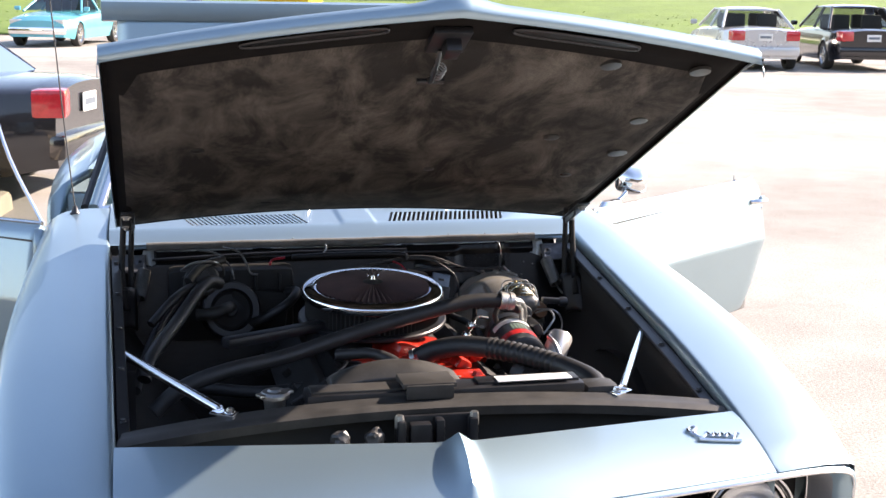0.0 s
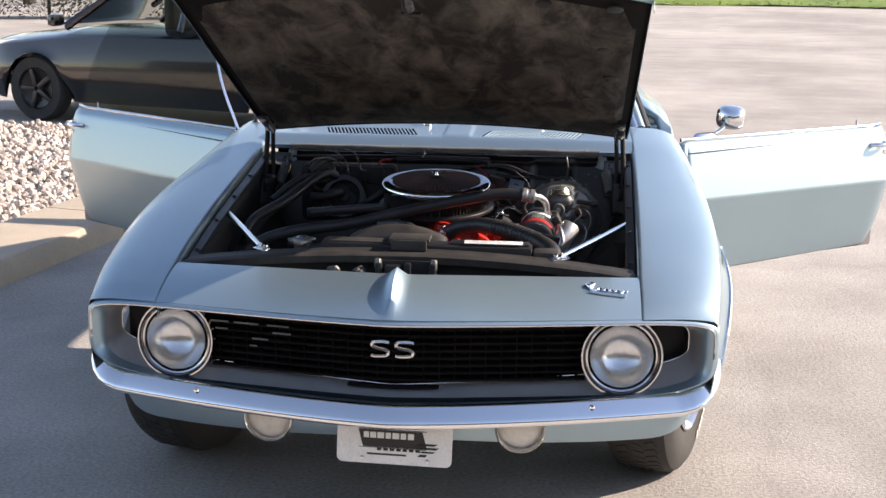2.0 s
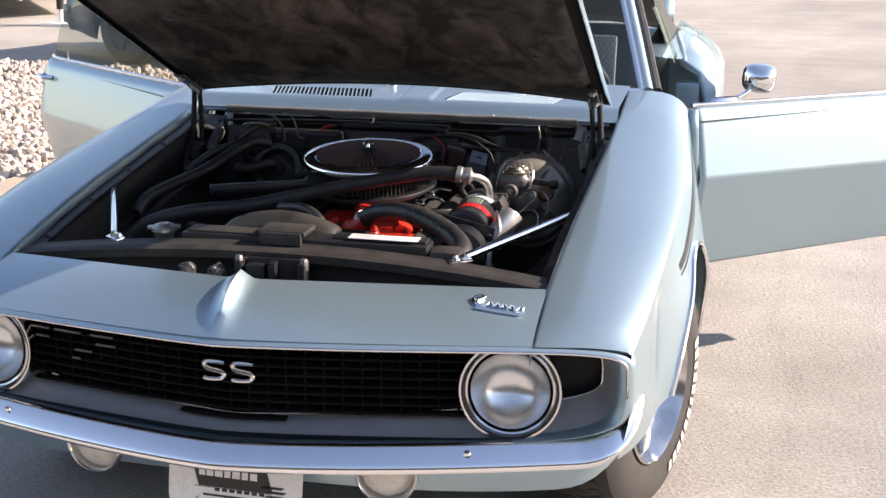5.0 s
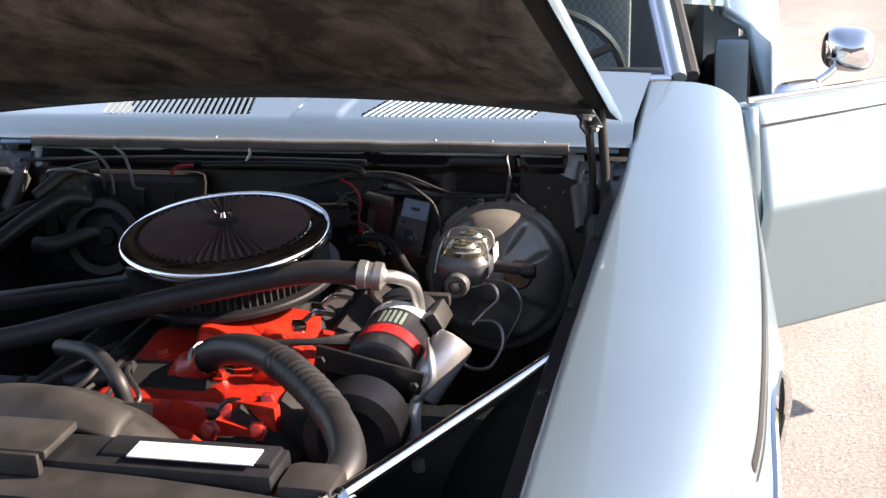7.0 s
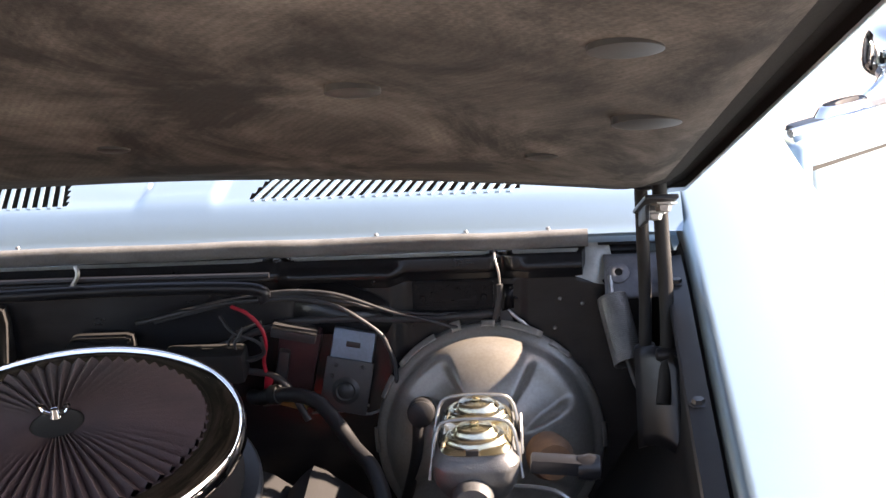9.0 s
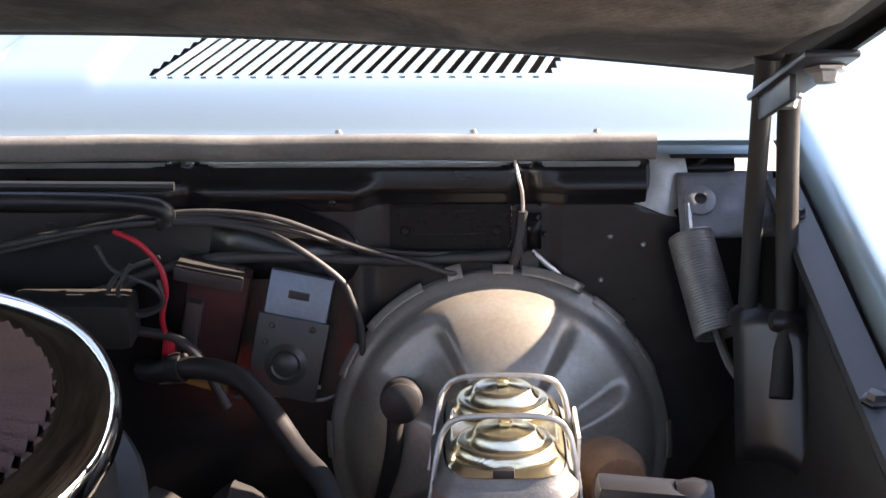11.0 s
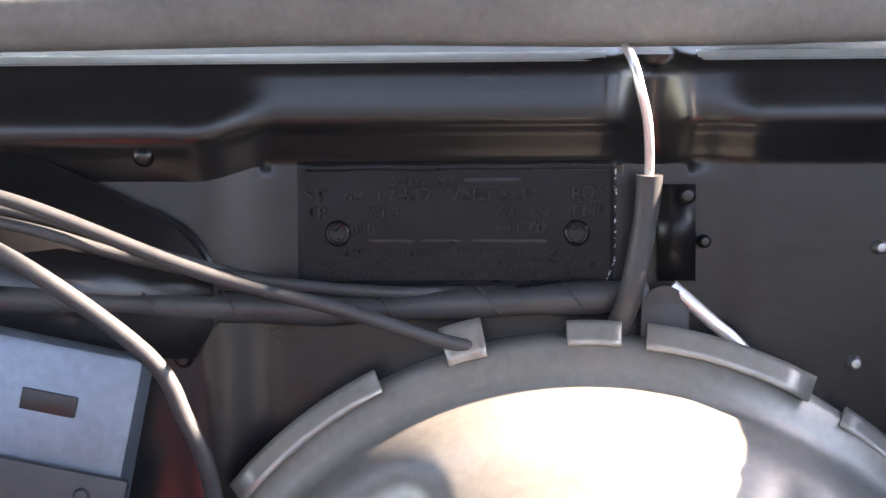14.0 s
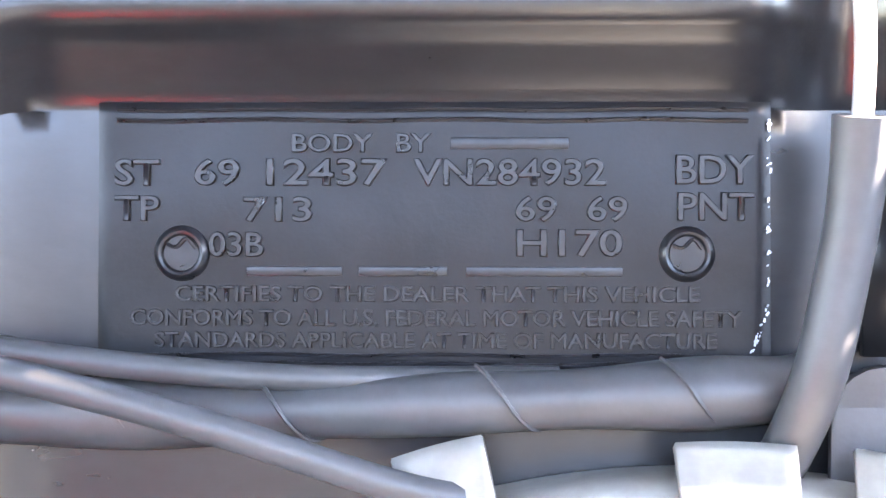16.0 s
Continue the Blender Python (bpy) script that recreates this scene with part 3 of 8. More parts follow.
# chrome bumper
def bumper_path():
    out = []
    for i in range(81):
        u = 2 * i / 80 - 1
        a = abs(u)
        if a < 0.86:
            x = a / 0.86 * 0.765
            y = -0.092 + 0.165 * (x / 0.765) ** 1.55
            ox = 0.30 * (x / 0.765)
        else:
            k = (a - 0.86) / 0.14
            x, y = 0.765 + 0.090 * math.sin(k * math.pi / 2), 0.073 + 0.105 * (1 - math.cos(k * math.pi / 2)) + 0.02 * k
            ox = 0.30 + 1.6 * k
        k = max(0, (a - 0.84) / 0.16)
        sx = 1 if u >= 0 else -1
        out.append((Vector((sx * x, y, 0.468 + 0.014 * a + 0.092 * k ** 1.8)), Vector((sx * ox, -1, 0)).normalized(), 1 - 0.62 * k ** 2.2))
    return out


bm = bmesh.new()
bs = [(-0.035, 0.024), (-0.022, 0.029), (-0.014, 0.028), (-0.008, 0.024), (0.014, -0.002), (0.019, -0.010), (0.020, -0.017), (0.016, -0.023), (0.006, -0.028), (-0.022, -0.031), (-0.030, -0.027), (-0.010, -0.020), (-0.010, 0.014)]
rings = [[bm.verts.new(p + nrm * (a * sc) + Vector((0, 0, b * sc))) for a, b in bs] for p, nrm, sc in bumper_path()]
for r0, r1 in zip(rings, rings[1:]):
    for i in range(len(bs)):
        j = (i + 1) % len(bs)
        bm.faces.new((r0[i], r0[j], r1[j], r1[i]))
for r0 in (rings[0], rings[-1]):
    bm.faces.new(r0)
bmesh.ops.recalc_face_normals(bm, faces=bm.faces)
part("front_bumper", bm, M["chrome"], car, "V-shaped chrome front bumper", angle=50)
for x in (-0.52, 0.52):
    bm = bmesh.new()
    yb = -0.092 + 0.165 * (abs(x) / 0.765) ** 1.55
    add_lathe(bm, [(0.0, 0.006), (0.006, 0.005), (0.008, 0.0)], 12, axis_pose((x, yb - 0.002, 0.490), (0, -0.3, 1)))
    part("bumper_bolt", bm, M["chrome"], car)

# filler under the grille and valance below the bumper
bm = bmesh.new()
add_grid(bm, lambda u, v: Vector(((2 * u - 1) * 0.70, lip_y((2 * u - 1) * 0.70) + 0.010 + 0.05 * v, 0.510 - 0.05 * v)), 50, 4)
part("filler_panel", bm, M["black"], car)
bm = bmesh.new()
add_grid(bm, lambda u, v: Vector(((2 * u - 1) * 0.79, lip_y((2 * u - 1) * 0.79) + 0.026 + 0.04 * v, 0.500 - 0.06 * v)), 60, 6)
part("lower_apron", bm, PT, car)
bm = bmesh.new()


def valance(u, v):
    x = (2 * u - 1) * 0.86
    a = abs(x) / 0.86
    low = 0.348 + 0.016 * (1 - a) + 0.11 * max(0, a - 0.80) ** 1.0 / 0.2 * max(0, a - 0.80) / 0.2
    z = 0.462 + (low - 0.462) * v
    y = 0.012 + 0.20 * a ** 2.6 + 0.14 * max(0, a - 0.86) / 0.14 * max(0, a - 0.86) / 0.14 + 0.03 * v * v
    return Vector((x, y + 0.012, z))


add_grid(bm, valance, 70, 14)
part("valance", bm, PT, car, "silver lower front valance", angle=50)
for s in (1, -1):
    c = Vector((s * 0.337, 0.038, 0.409))
    p = axis_pose(c, (s * 0.10, -1, -0.05))
    bm = bmesh.new()
    add_lathe(bm, [(0.056, -0.03), (0.0585, 0.004), (0.060, 0.010), (0.0635, 0.014), (0.067, 0.010), (0.068, -0.004), (0.060, -0.04)], 48, p)
    lamp = part("parking_lamp", bm, M["chrome_worn"], car, "round parking lamp in the valance")
    bm = bmesh.new()
    add_lathe(bm, [(0.0, 0.012), (0.012, 0.013), (0.03, 0.010), (0.048, 0.002), (0.058, -0.006)], 40, p)
    part("lens", bm, M["lamp_clear"], lamp, "yellowed clear lens")
    bm = bmesh.new()
    c2 = valance(0.5 + s * 0.52 / 1.72, 0.30)
    add_box(bm, c2 + Vector((0, -0.001, 0)), (0.09, 0.006, 0.007), Matrix.Rotation(-s * 0.25, 3, "Z"), 0.002)
    part("air_slot", bm, M["label_black"], car, "dark slot in the valance")

# show plate: white with dark shapes and bars
pl = Matrix.Translation((0.008, 0.000, 0.365)) @ Matrix.Rotation(radians(-6), 4, "X") @ Matrix.Rotation(radians(1.2), 4, "Y")
bm = bmesh.new()
ring = [Vector((sx_ * 0.1365 + 0.016 * math.cos(a), 0, sz_ * 0.040 + 0.016 * math.sin(a))) for sx_, sz_, a0 in ((1, 1, 0), (-1, 1, 90), (-1, -1, 180), (1, -1, 270)) for a in [radians(a0 + 15 * k) for k in range(7)]]
fr_, bk_ = [[bm.verts.new(p + Vector((0, dy, 0))) for p in ring] for dy in (-0.0015, 0.0015)]
bm.faces.new(fr_)
bm.faces.new(bk_[::-1])
for i in range(len(ring)):
    bm.faces.new((fr_[i], fr_[(i + 1) % len(ring)], bk_[(i + 1) % len(ring)], bk_[i]))
bm.transform(pl)
plate = part("show_plate", bm, M["label_white"], car, "white show plate with a dark logo shape and bars")


def plate_shape(name, boxes, material):
    bm = bmesh.new()
    for x, z, w, h, sk in boxes:
        vs = [bm.verts.new(pl @ Vector((x + a * w / 2 + sk * b * h / 2, -0.0022, z + b * h / 2))) for a, b in ((-1, -1), (1, -1), (1, 1), (-1, 1))]
        bm.faces.new(vs)
    return part(name, bm, material, plate)


plate_shape("logo_panel", [(-0.005, 0.012, 0.170, 0.046, -0.30)], M["label_black"])
plate_shape("logo_outline", [(-0.005, 0.0365, 0.178, 0.0016, -0.30), (-0.005, -0.0125, 0.178, 0.0016, -0.30)], M["label_black"])
bm = bmesh.new()
for x, w in ((-0.075, 0.014), (-0.057, 0.016), (-0.037, 0.018), (-0.017, 0.014), (0.003, 0.018), (0.023, 0.014), (0.043, 0.016)):
    vs = [bm.verts.new(pl @ Vector((x + a * w / 2, -0.0030, 0.021 + b * 0.008))) for a, b in ((-1, -1), (1, -1), (1, 1), (-1, 1))]
    bm.faces.new(vs)
part("logo_bars", bm, M["label_white"], plate)
plate_shape("logo_bar_row", [(-0.04 + 0.017 * k, -0.016, 0.012, 0.008, 0) for k in range(7)], M["label_black"])
plate_shape("logo_underline", [(-0.02, -0.030, 0.105, 0.005, 0)], M["label_black"])
plate_shape("logo_wing", [(0.085, 0.002, 0.05, 0.006, 1.5), (0.092, -0.008, 0.045, 0.006, 1.5), (0.088, -0.018, 0.035, 0.005, 1.5), (0.075, -0.028, 0.02, 0.007, 1)], M["label_black"])
for x in (-0.085, 0.088):
    bm = bmesh.new()
    add_lathe(bm, [(0.0, 0.004), (0.005, 0.003), (0.006, 0)], 12, pl @ axis_pose((x, -0.002, -0.042), (0, -1, 0)))
    part("plate_screw", bm, M["chrome_worn"], plate)

# road wheels
def wheel(x, y, s, steer=0.0):
    c = Matrix.Translation((x, y, 0.335)) @ Matrix.Rotation(-steer, 4, "Z") @ Matrix.Rotation(s * math.pi / 2, 4, "Y")
    bm = bmesh.new()
    add_lathe(bm, [(0.19, -0.10), (0.24, -0.113), (0.30, -0.108), (0.325, -0.09), (0.333, -0.06), (0.334, 0.0), (0.333, 0.06), (0.325, 0.088), (0.30, 0.106), (0.24, 0.112), (0.19, 0.10)], 72, c)
    tyre = part("wheel", bm, M["tyre"], car, "black tyre with raised white letters on a polished wheel")
    bm = bmesh.new()
    for i in range(60):
        for k, off in ((-0.045, 0), (0.0, 0.5), (0.045, 0)):
            a = 2 * math.pi * (i + off) / 60
            add_box(bm, c @ Vector((0.333 * math.cos(a), 0.333 * math.sin(a), k)), (0.006, 0.024, 0.034), (c.to_3x3() @ Matrix.Rotation(a, 3, "Z") @ Matrix.Rotation(0.4 if k else -0.3, 3, "X")))
    tagged(part("tread", bm, M["tyre"], tyre), kind="stuff")
    bm = bmesh.new()
    add_lathe(bm, [(0.19, 0.10), (0.197, 0.108), (0.192, 0.112), (0.185, 0.10), (0.175, 0.07), (0.165, 0.055), (0.10, 0.05), (0.085, 0.068), (0.06, 0.075), (0.05, 0.092), (0.03, 0.098), (0.0, 0.10)], 56, c)
    for i in range(5):
        a = 2 * math.pi * i / 5
        add_box(bm, c @ Vector((0.125 * math.cos(a), 0.125 * math.sin(a), 0.068)), (0.10, 0.05, 0.022), c.to_3x3() @ Matrix.Rotation(a, 3, "Z"), 0.007)
    part("rim", bm, M["chrome_worn"], tyre, "polished five-spoke rim")
    if y < 2:
        for start in (20, 200):
            for i in range(12):
                a0 = radians(start + 7.5 * i)
                ww, hh = (0.0125, 0.017) if i % 3 else (0.009, 0.017)
                bm = bmesh.new()
                vs = [bm.verts.new(c @ Vector(((0.262 + b * hh) * math.cos(a0 + q * ww / 0.262), (0.262 + b * hh) * math.sin(a0 + q * ww / 0.262), 0.1122 - 0.0016 * b + 0.0022))) for q, b in ((-1, -1), (1, -1), (1, 1), (-1, 1))]
                bm.faces.new(vs)
                part("letter_bar", bm, M["white_letter"], tyre)


for s in (1, -1):
    wheel(s * 0.757, 0.885, s, radians(17))
    wheel(s * 0.785, 3.67, s)

# ---- open hood ----
HD, HN, HR = Vector((0, -0.908, 0.419)), Vector((0, 0.419, 0.908)), Vector((0, 1.475, 0.985))


def hood_pt(x, s, h):
    return HR + Vector((x, 0, 0)) + HD * s + HN * (h + 0.036 * (1 - (x / 0.65) ** 2))


def hood_front(x):
    return 1.342 + 0.136 * (1 - abs(x) / 0.645)


def hood_rear(x):
    return 0.030 + 0.012 * (1 - (abs(x) / 0.645) ** 2)


HW = 0.645
bm = bmesh.new()


def skin(u, v):
    x = (2 * u - 1) * HW
    a, b = hood_rear(x), hood_front(x)
    ridge = 0.016 * math.exp(-(x / 0.05) ** 2)
    if v < 0.04:
        return hood_pt(x, a, -0.009 * (1 - v / 0.04))
    if v > 0.94:
        k = (v - 0.94) / 0.06
        return hood_pt(x, b + 0.006 * math.sin(k * math.pi), (ridge - 0.012) * (1 - k) - 0.048 * k)
    k = (v - 0.04) / 0.90
    return hood_pt(x, a + (b - a) * k, ridge * k - 0.012 * max(0, (k - 0.9) / 0.1) ** 2)


g = add_grid(bm, skin, 64, 48)
for col in (g[0], g[-1]):
    low = [bm.verts.new(v.co - HN * 0.027 * min(1, 0.2 + 5.2 * i / len(col))) for i, v in enumerate(col)]
    for i in range(len(col) - 1):
        bm.faces.new((col[i], col[i + 1], low[i + 1], low[i]))
hood = solid(part("hood", bm, PT, car, "silver hood propped open on its hinges", angle=50), 0.0016)

# stamped black inner frame
bm = bmesh.new()


def frame_pt(u, v):
    x = (2 * u - 1) * (HW - 0.006)
    a, b = hood_rear(x) + 0.006, hood_front(x) - 0.012
    d = min((HW - abs(x)) / 0.05, v * (b - a) / 0.06, (1 - v) * (b - a) / 0.05, 1)
    return hood_pt(x, a + (b - a) * v, -0.010 - 0.024 * min(1, (b - a) * v / 0.25) * math.sin(max(0, d) * math.pi / 2))


add_grid(bm, frame_pt, 72, 60)
part("inner_frame", bm, M["lining"], hood, "black stamped inner frame of the hood", angle=55)
for s in (1, -1):
    bm = bmesh.new()
    add_grid(bm, lambda u, v: hood_pt(s * (HW - 0.0035 - 0.044 * max(0, v - 0.25) / 0.75), hood_rear(0.6) + 0.004 + (hood_front(0.64) - hood_rear(0.6) - 0.01) * u, (-0.0268 + 0.008 * min(1, v / 0.25) - 0.012 * max(0, v - 0.5)) * min(1, 0.25 + 5.0 * u)), 40, 12)
    part("hood_edge_flange", bm, M["lining"], hood, "dark folded edge of the hood")


def pad_material():
    m = bpy.data.materials.new("dusty_insulation_felt")
    m.use_nodes = True
    nt = m.node_tree
    b = nt.nodes["Principled BSDF"]
    smear = noise_node(nt, 6.5, 9, 0.68, (1.25, 0.62, 0.62), 0.5)
    blot = noise_node(nt, 2.2, 4, 0.6, None, 0.4)
    weave = noise_node(nt, 420, 2, 0.5)
    c = ramp_between(nt, smear, (0.030, 0.026, 0.023), (0.27, 0.235, 0.20), 0.42, 0.80)
    k = ramp_between(nt, blot, (0.45, 0.43, 0.42), (1.0, 1.0, 1.0), 0.35, 0.65)
    w = ramp_between(nt, weave, (0.7, 0.7, 0.7), (1.15, 1.15, 1.15), 0.3, 0.7)
    wv = nt.nodes.new("ShaderNodeTexWave")
    co = nt.nodes.new("ShaderNodeTexCoord")
    wv.bands_direction = "DIAGONAL"
    wv.inputs["Scale"].default_value, wv.inputs["Distortion"].default_value = 95, 1.5
    nt.links.new(co.outputs["Object"], wv.inputs["Vector"])
    thread = ramp_between(nt, wv.outputs[1], (0.92, 0.92, 0.92), (1.04, 1.04, 1.04), 0.2, 0.8)
    for extra in (k, w, thread):
        mx = nt.nodes.new("ShaderNodeMix")
        mx.data_type, mx.blend_type = "RGBA", "MULTIPLY"
        mx.inputs[0].default_value = 1.0
        nt.links.new(c, mx.inputs[6])
        nt.links.new(extra, mx.inputs[7])
        c = mx.outputs[2]
    nt.links.new(c, b.inputs["Base Color"])
    b.inputs["Roughness"].default_value = 0.9
    b.inputs["Specular IOR Level"].default_value = 0.25
    bp = nt.nodes.new("ShaderNodeBump")
    bp.inputs["Strength"].default_value, bp.inputs["Distance"].default_value = 0.6, 0.004
    nt.links.new(smear, bp.inputs["Height"])
    nt.links.new(bp.outputs[0], b.inputs["Normal"])
    return m


M["pad"] = pad_material()
bm = bmesh.new()


def pad_pt(u, v):
    k = 2 * u - 1
    cut = 0.03 * max(0, (v - 0.9) / 0.1) + 0.015 * max(0, (0.06 - v) / 0.06)
    x = k * (0.612 - cut)
    a, b = hood_rear(x) + 0.032, hood_front(x) - 0.115
    e = min(u, 1 - u) / 0.02
    f = min(v, 1 - v) / 0.02
    puff = 0.010 * min(1, e, f)
    sag = 0.006 * noise.noise(Vector((x * 4, v * 5, 1))) * max(0, min(1, (min(e, f) - 1) / 4))
    lift = min(1, (b - a) * v / 0.25)
    return hood_pt(x, a + (b - a) * v, -0.013 - 0.017 * lift - puff * (0.3 + 0.7 * lift) - sag)


add_grid(bm, pad_pt, 90, 80)
part("insulation_pad", bm, M["pad"], hood, "dusty black felt insulation pad under the hood", angle=60)
for x, s, r in ((0.55, 1.26, 0.022), (0.36, 1.255, 0.022), (0.53, 0.95, 0.020), (0.56, 0.72, 0.024), (0.49, 0.52, 0.014), (0.37, 0.80, 0.018), (0.13, 0.53, 0.014), (-0.45, 0.75, 0.018)):
    bm = bmesh.new()
    h = 0.048
    add_lathe(bm, [(0.0, 0.0015), (r * 0.7, 0.0018), (r, 0.0005), (r, -0.006)], 20, axis_pose(hood_pt(x, s, -h + 0.006), -HN))
    part("pad_retainer", bm, M["plastic"], hood, "round plastic pad retainer")
# slots of the front frame
for s in (1, -1):
    bm = bmesh.new()
    n = 28
    loop = [(s * 0.255 + 0.135 * math.copysign(min(1, abs(math.cos(a)) ** 0.45), math.cos(a)), hood_front(s * 0.255) - 0.058 + 0.016 * math.copysign(abs(math.sin(a)) ** 0.7, math.sin(a)))
            for a in [2 * math.pi * k / n for k in range(n)]]
    loop = [(x, q - (abs(x) - 0.255) * 0.20) for x, q in loop]
    add_tube(bm, [hood_pt(x, q, -0.036) for x, q in loop + loop[:1]], 0.003, 6, 1, caps=False)
    part("slot_rim", bm, M["black"], hood)
    bm = bmesh.new()
    bm.faces.new([bm.verts.new(hood_pt(x, q, -0.0352)) for x, q in loop])
    part("frame_slot", bm, M["label_black"], hood, "dark opening in the inner frame")
# latch and safety hook
bm = bmesh.new()
add_box(bm, hood_pt(0.0, 1.36, -0.042), (0.075, 0.10, 0.014), Matrix.Rotation(radians(-24.8), 3, "X"), 0.003)
add_box(bm, hood_pt(0.005, 1.36, -0.060), (0.030, 0.05, 0.026), Matrix.Rotation(radians(-24.8), 3, "X"), 0.004)
latch = part("hood_latch", bm, M["black"], hood, "black latch plate and striker")
bm = bmesh.new()
add_tube(bm, [hood_pt(-0.01, 1.33, -0.05), hood_pt(-0.012, 1.28, -0.075), hood_pt(-0.008, 1.22, -0.072), hood_pt(-0.004, 1.19, -0.055)], 0.005, 8, 5)
add_tube(bm, [hood_pt(-0.03, 1.19, -0.06), hood_pt(0.025, 1.19, -0.06)], 0.006, 8)
part("safety_hook", bm, M["black"], latch)
bm = bmesh.new()
pts = [hood_pt(0.012 * math.cos(a), 1.235 + 0.05 * a / 25, -0.066 + 0.012 * math.sin(a)) for a in [k * 0.5 for k in range(50)]]
add_tube(bm, pts, 0.0018, 5, 1, smooth=False)
part("latch_spring", bm, M["steel"], latch)

# hinges with long arms
for s in (1, -1):
    bm = bmesh.new()
    add_tube(bm, [(s * 0.600, 1.312, 1.050), (s * 0.603, 1.322, 0.985), (s * 0.607, 1.335, 0.905), (s * 0.606, 1.325, 0.836)], 0.0075, 10, 6)
    hinge = part("hood_hinge", bm, M["black_dull"], car, "black hood hinge with two long arms")
    bm = bmesh.new()
    add_tube(bm, [(s * 0.621, 1.322, 1.045), (s * 0.625, 1.330, 0.985), (s * 0.630, 1.325, 0.905), (s * 0.628, 1.295, 0.846), (s * 0.620, 1.262, 0.80)], 0.0085, 10, 6)
    part("hinge_arm", bm, M["black_dull"], hinge)
    for q in ((0.606, 1.325, 0.836), (0.628, 1.295, 0.846), (0.600, 1.312, 1.048)):
        bm = bmesh.new()
        add_lathe(bm, [(0.0, 0.014), (0.006, 0.013), (0.009, 0.009), (0.011, 0.0), (0.011, -0.010), (0.0, -0.010)], 12, axis_pose((s * q[0], q[1], q[2]), (-s, -0.2, 0.1)))
        part("hinge_pivot", bm, M["black"], hinge)
    bm = bmesh.new()
    add_box(bm, hood_pt(s * 0.610, 0.22, -0.046), (0.034, 0.16, 0.005), Matrix.Rotation(radians(-24.8), 3, "X"), 0.002)
    add_box(bm, hood_pt(s * 0.600, 0.20, -0.054), (0.005, 0.09, 0.024), Matrix.Rotation(radians(-24.8), 3, "X"), 0.002)
    part("hinge_bracket", bm, M["black"], hinge)
    for q in (0.17, 0.27):
        bm = bmesh.new()
        add_lathe(bm, [(0.0, 0.010), (0.007, 0.009), (0.009, 0.003), (0.013, 0.002), (0.014, 0.0)], 6, axis_pose(hood_pt(s * 0.614, q, -0.049), -HN))
        part("hinge_bolt", bm, M["steel"], hinge)
    bm = bmesh.new()
    add_grid(bm, lambda u, v: Vector((s * (0.596 + 0.046 * u), 1.318 - 0.035 * u - 0.05 * v, 0.842 - 0.10 * v + 0.012 * math.sin(u * 3))), 6, 8)
    solid(part("hinge_base", bm, M["black"], hinge), 0.005)

# ---- cowl, windshield, roof, doors, tail ----
def cowl_pt(x, y):
    crown = 0.012 * (1 - (x / 0.66) ** 2)
    z = smooth_table(y, [(1.44, 0.940), (1.450, 0.9440), (1.484, 0.9715), (1.492, 0.9755), (1.502, 0.9770), (1.53, 0.9780), (1.72, 0.984), (1.86, 0.990)]) + crown * (y - 1.44) / 0.42
    # the stepped centre bulge
    z += 0.007 * max(0, min(1, (0.055 - abs(x - 0.035)) / 0.012)) * max(0, min(1, (y - 1.482) / 0.03))
    return Vector((x, y, z))


def in_vent(x, y):
    for lo, hi in ((-0.450, -0.125), (0.138, 0.480)):
        slant = (y - 1.565) * (-0.25 if lo > 0 else 0.25)
        if lo < x + slant < hi and 1.502 + 0.02 * abs(x) < y < 1.622:
            return True
    return False


bm = bmesh.new()
nx, ny = 264, 84
xs = [(-0.664 + 1.328 * i / nx) for i in range(nx + 1)]
ys = [1.44 + 0.42 * j / ny for j in range(ny + 1)]
vv = {}
for i in range(nx):
    for j in range(ny):
        if in_vent((xs[i] + xs[i + 1]) / 2, (ys[j] + ys[j + 1]) / 2):
            continue
        q = []
        for a, b in ((i, j), (i + 1, j), (i + 1, j + 1), (i, j + 1)):
            if (a, b) not in vv:
                vv[a, b] = bm.verts.new(cowl_pt(xs[a], ys[b]))
            q.append(vv[a, b])
        bm.faces.new(q)
cowl = part("cowl_panel", bm, PT, car, "silver cowl panel with two slotted vents", angle=50)
bm = bmesh.new()
add_grid(bm, lambda u, v: Vector((-0.64 + 1.28 * u, 1.4405 + 0.004 * math.sin(v * math.pi), 0.9405 - 0.012 * v)), 60, 4)
part("cowl_lip", bm, PT, cowl)
bm = bmesh.new()
add_box(bm, (0, 1.57, 0.90), (1.16, 0.17, 0.01))
part("vent_chamber", bm, M["black_dull"], cowl)
for lo, hi, sg in ((-0.447, -0.128, 1), (0.141, 0.477, -1)):
    n = 24
    for k in range(n):
        x = lo + (hi - lo) * (k + 0.5) / n
        bm = bmesh.new()
        prof = [(-0.0026, -0.0025), (-0.0031, 0.0), (-0.0022, 0.0016), (0.0022, 0.0016), (0.0031, 0.0), (0.0026, -0.0025)]
        rings = []
        for t in range(5):
            y = 1.499 + 0.128 * t / 4
            xx = x - sg * (y - 1.565) * 0.25
            z = cowl_pt(xx, y).z - 0.0005
            rings.append([bm.verts.new((xx + a, y, z + b)) for a, b in prof])
        for a, b in zip(rings, rings[1:]):
            for i in range(5):
                bm.faces.new((a[i], a[i + 1], b[i + 1], b[i]))
        part("vent_slat", bm, PT, cowl)
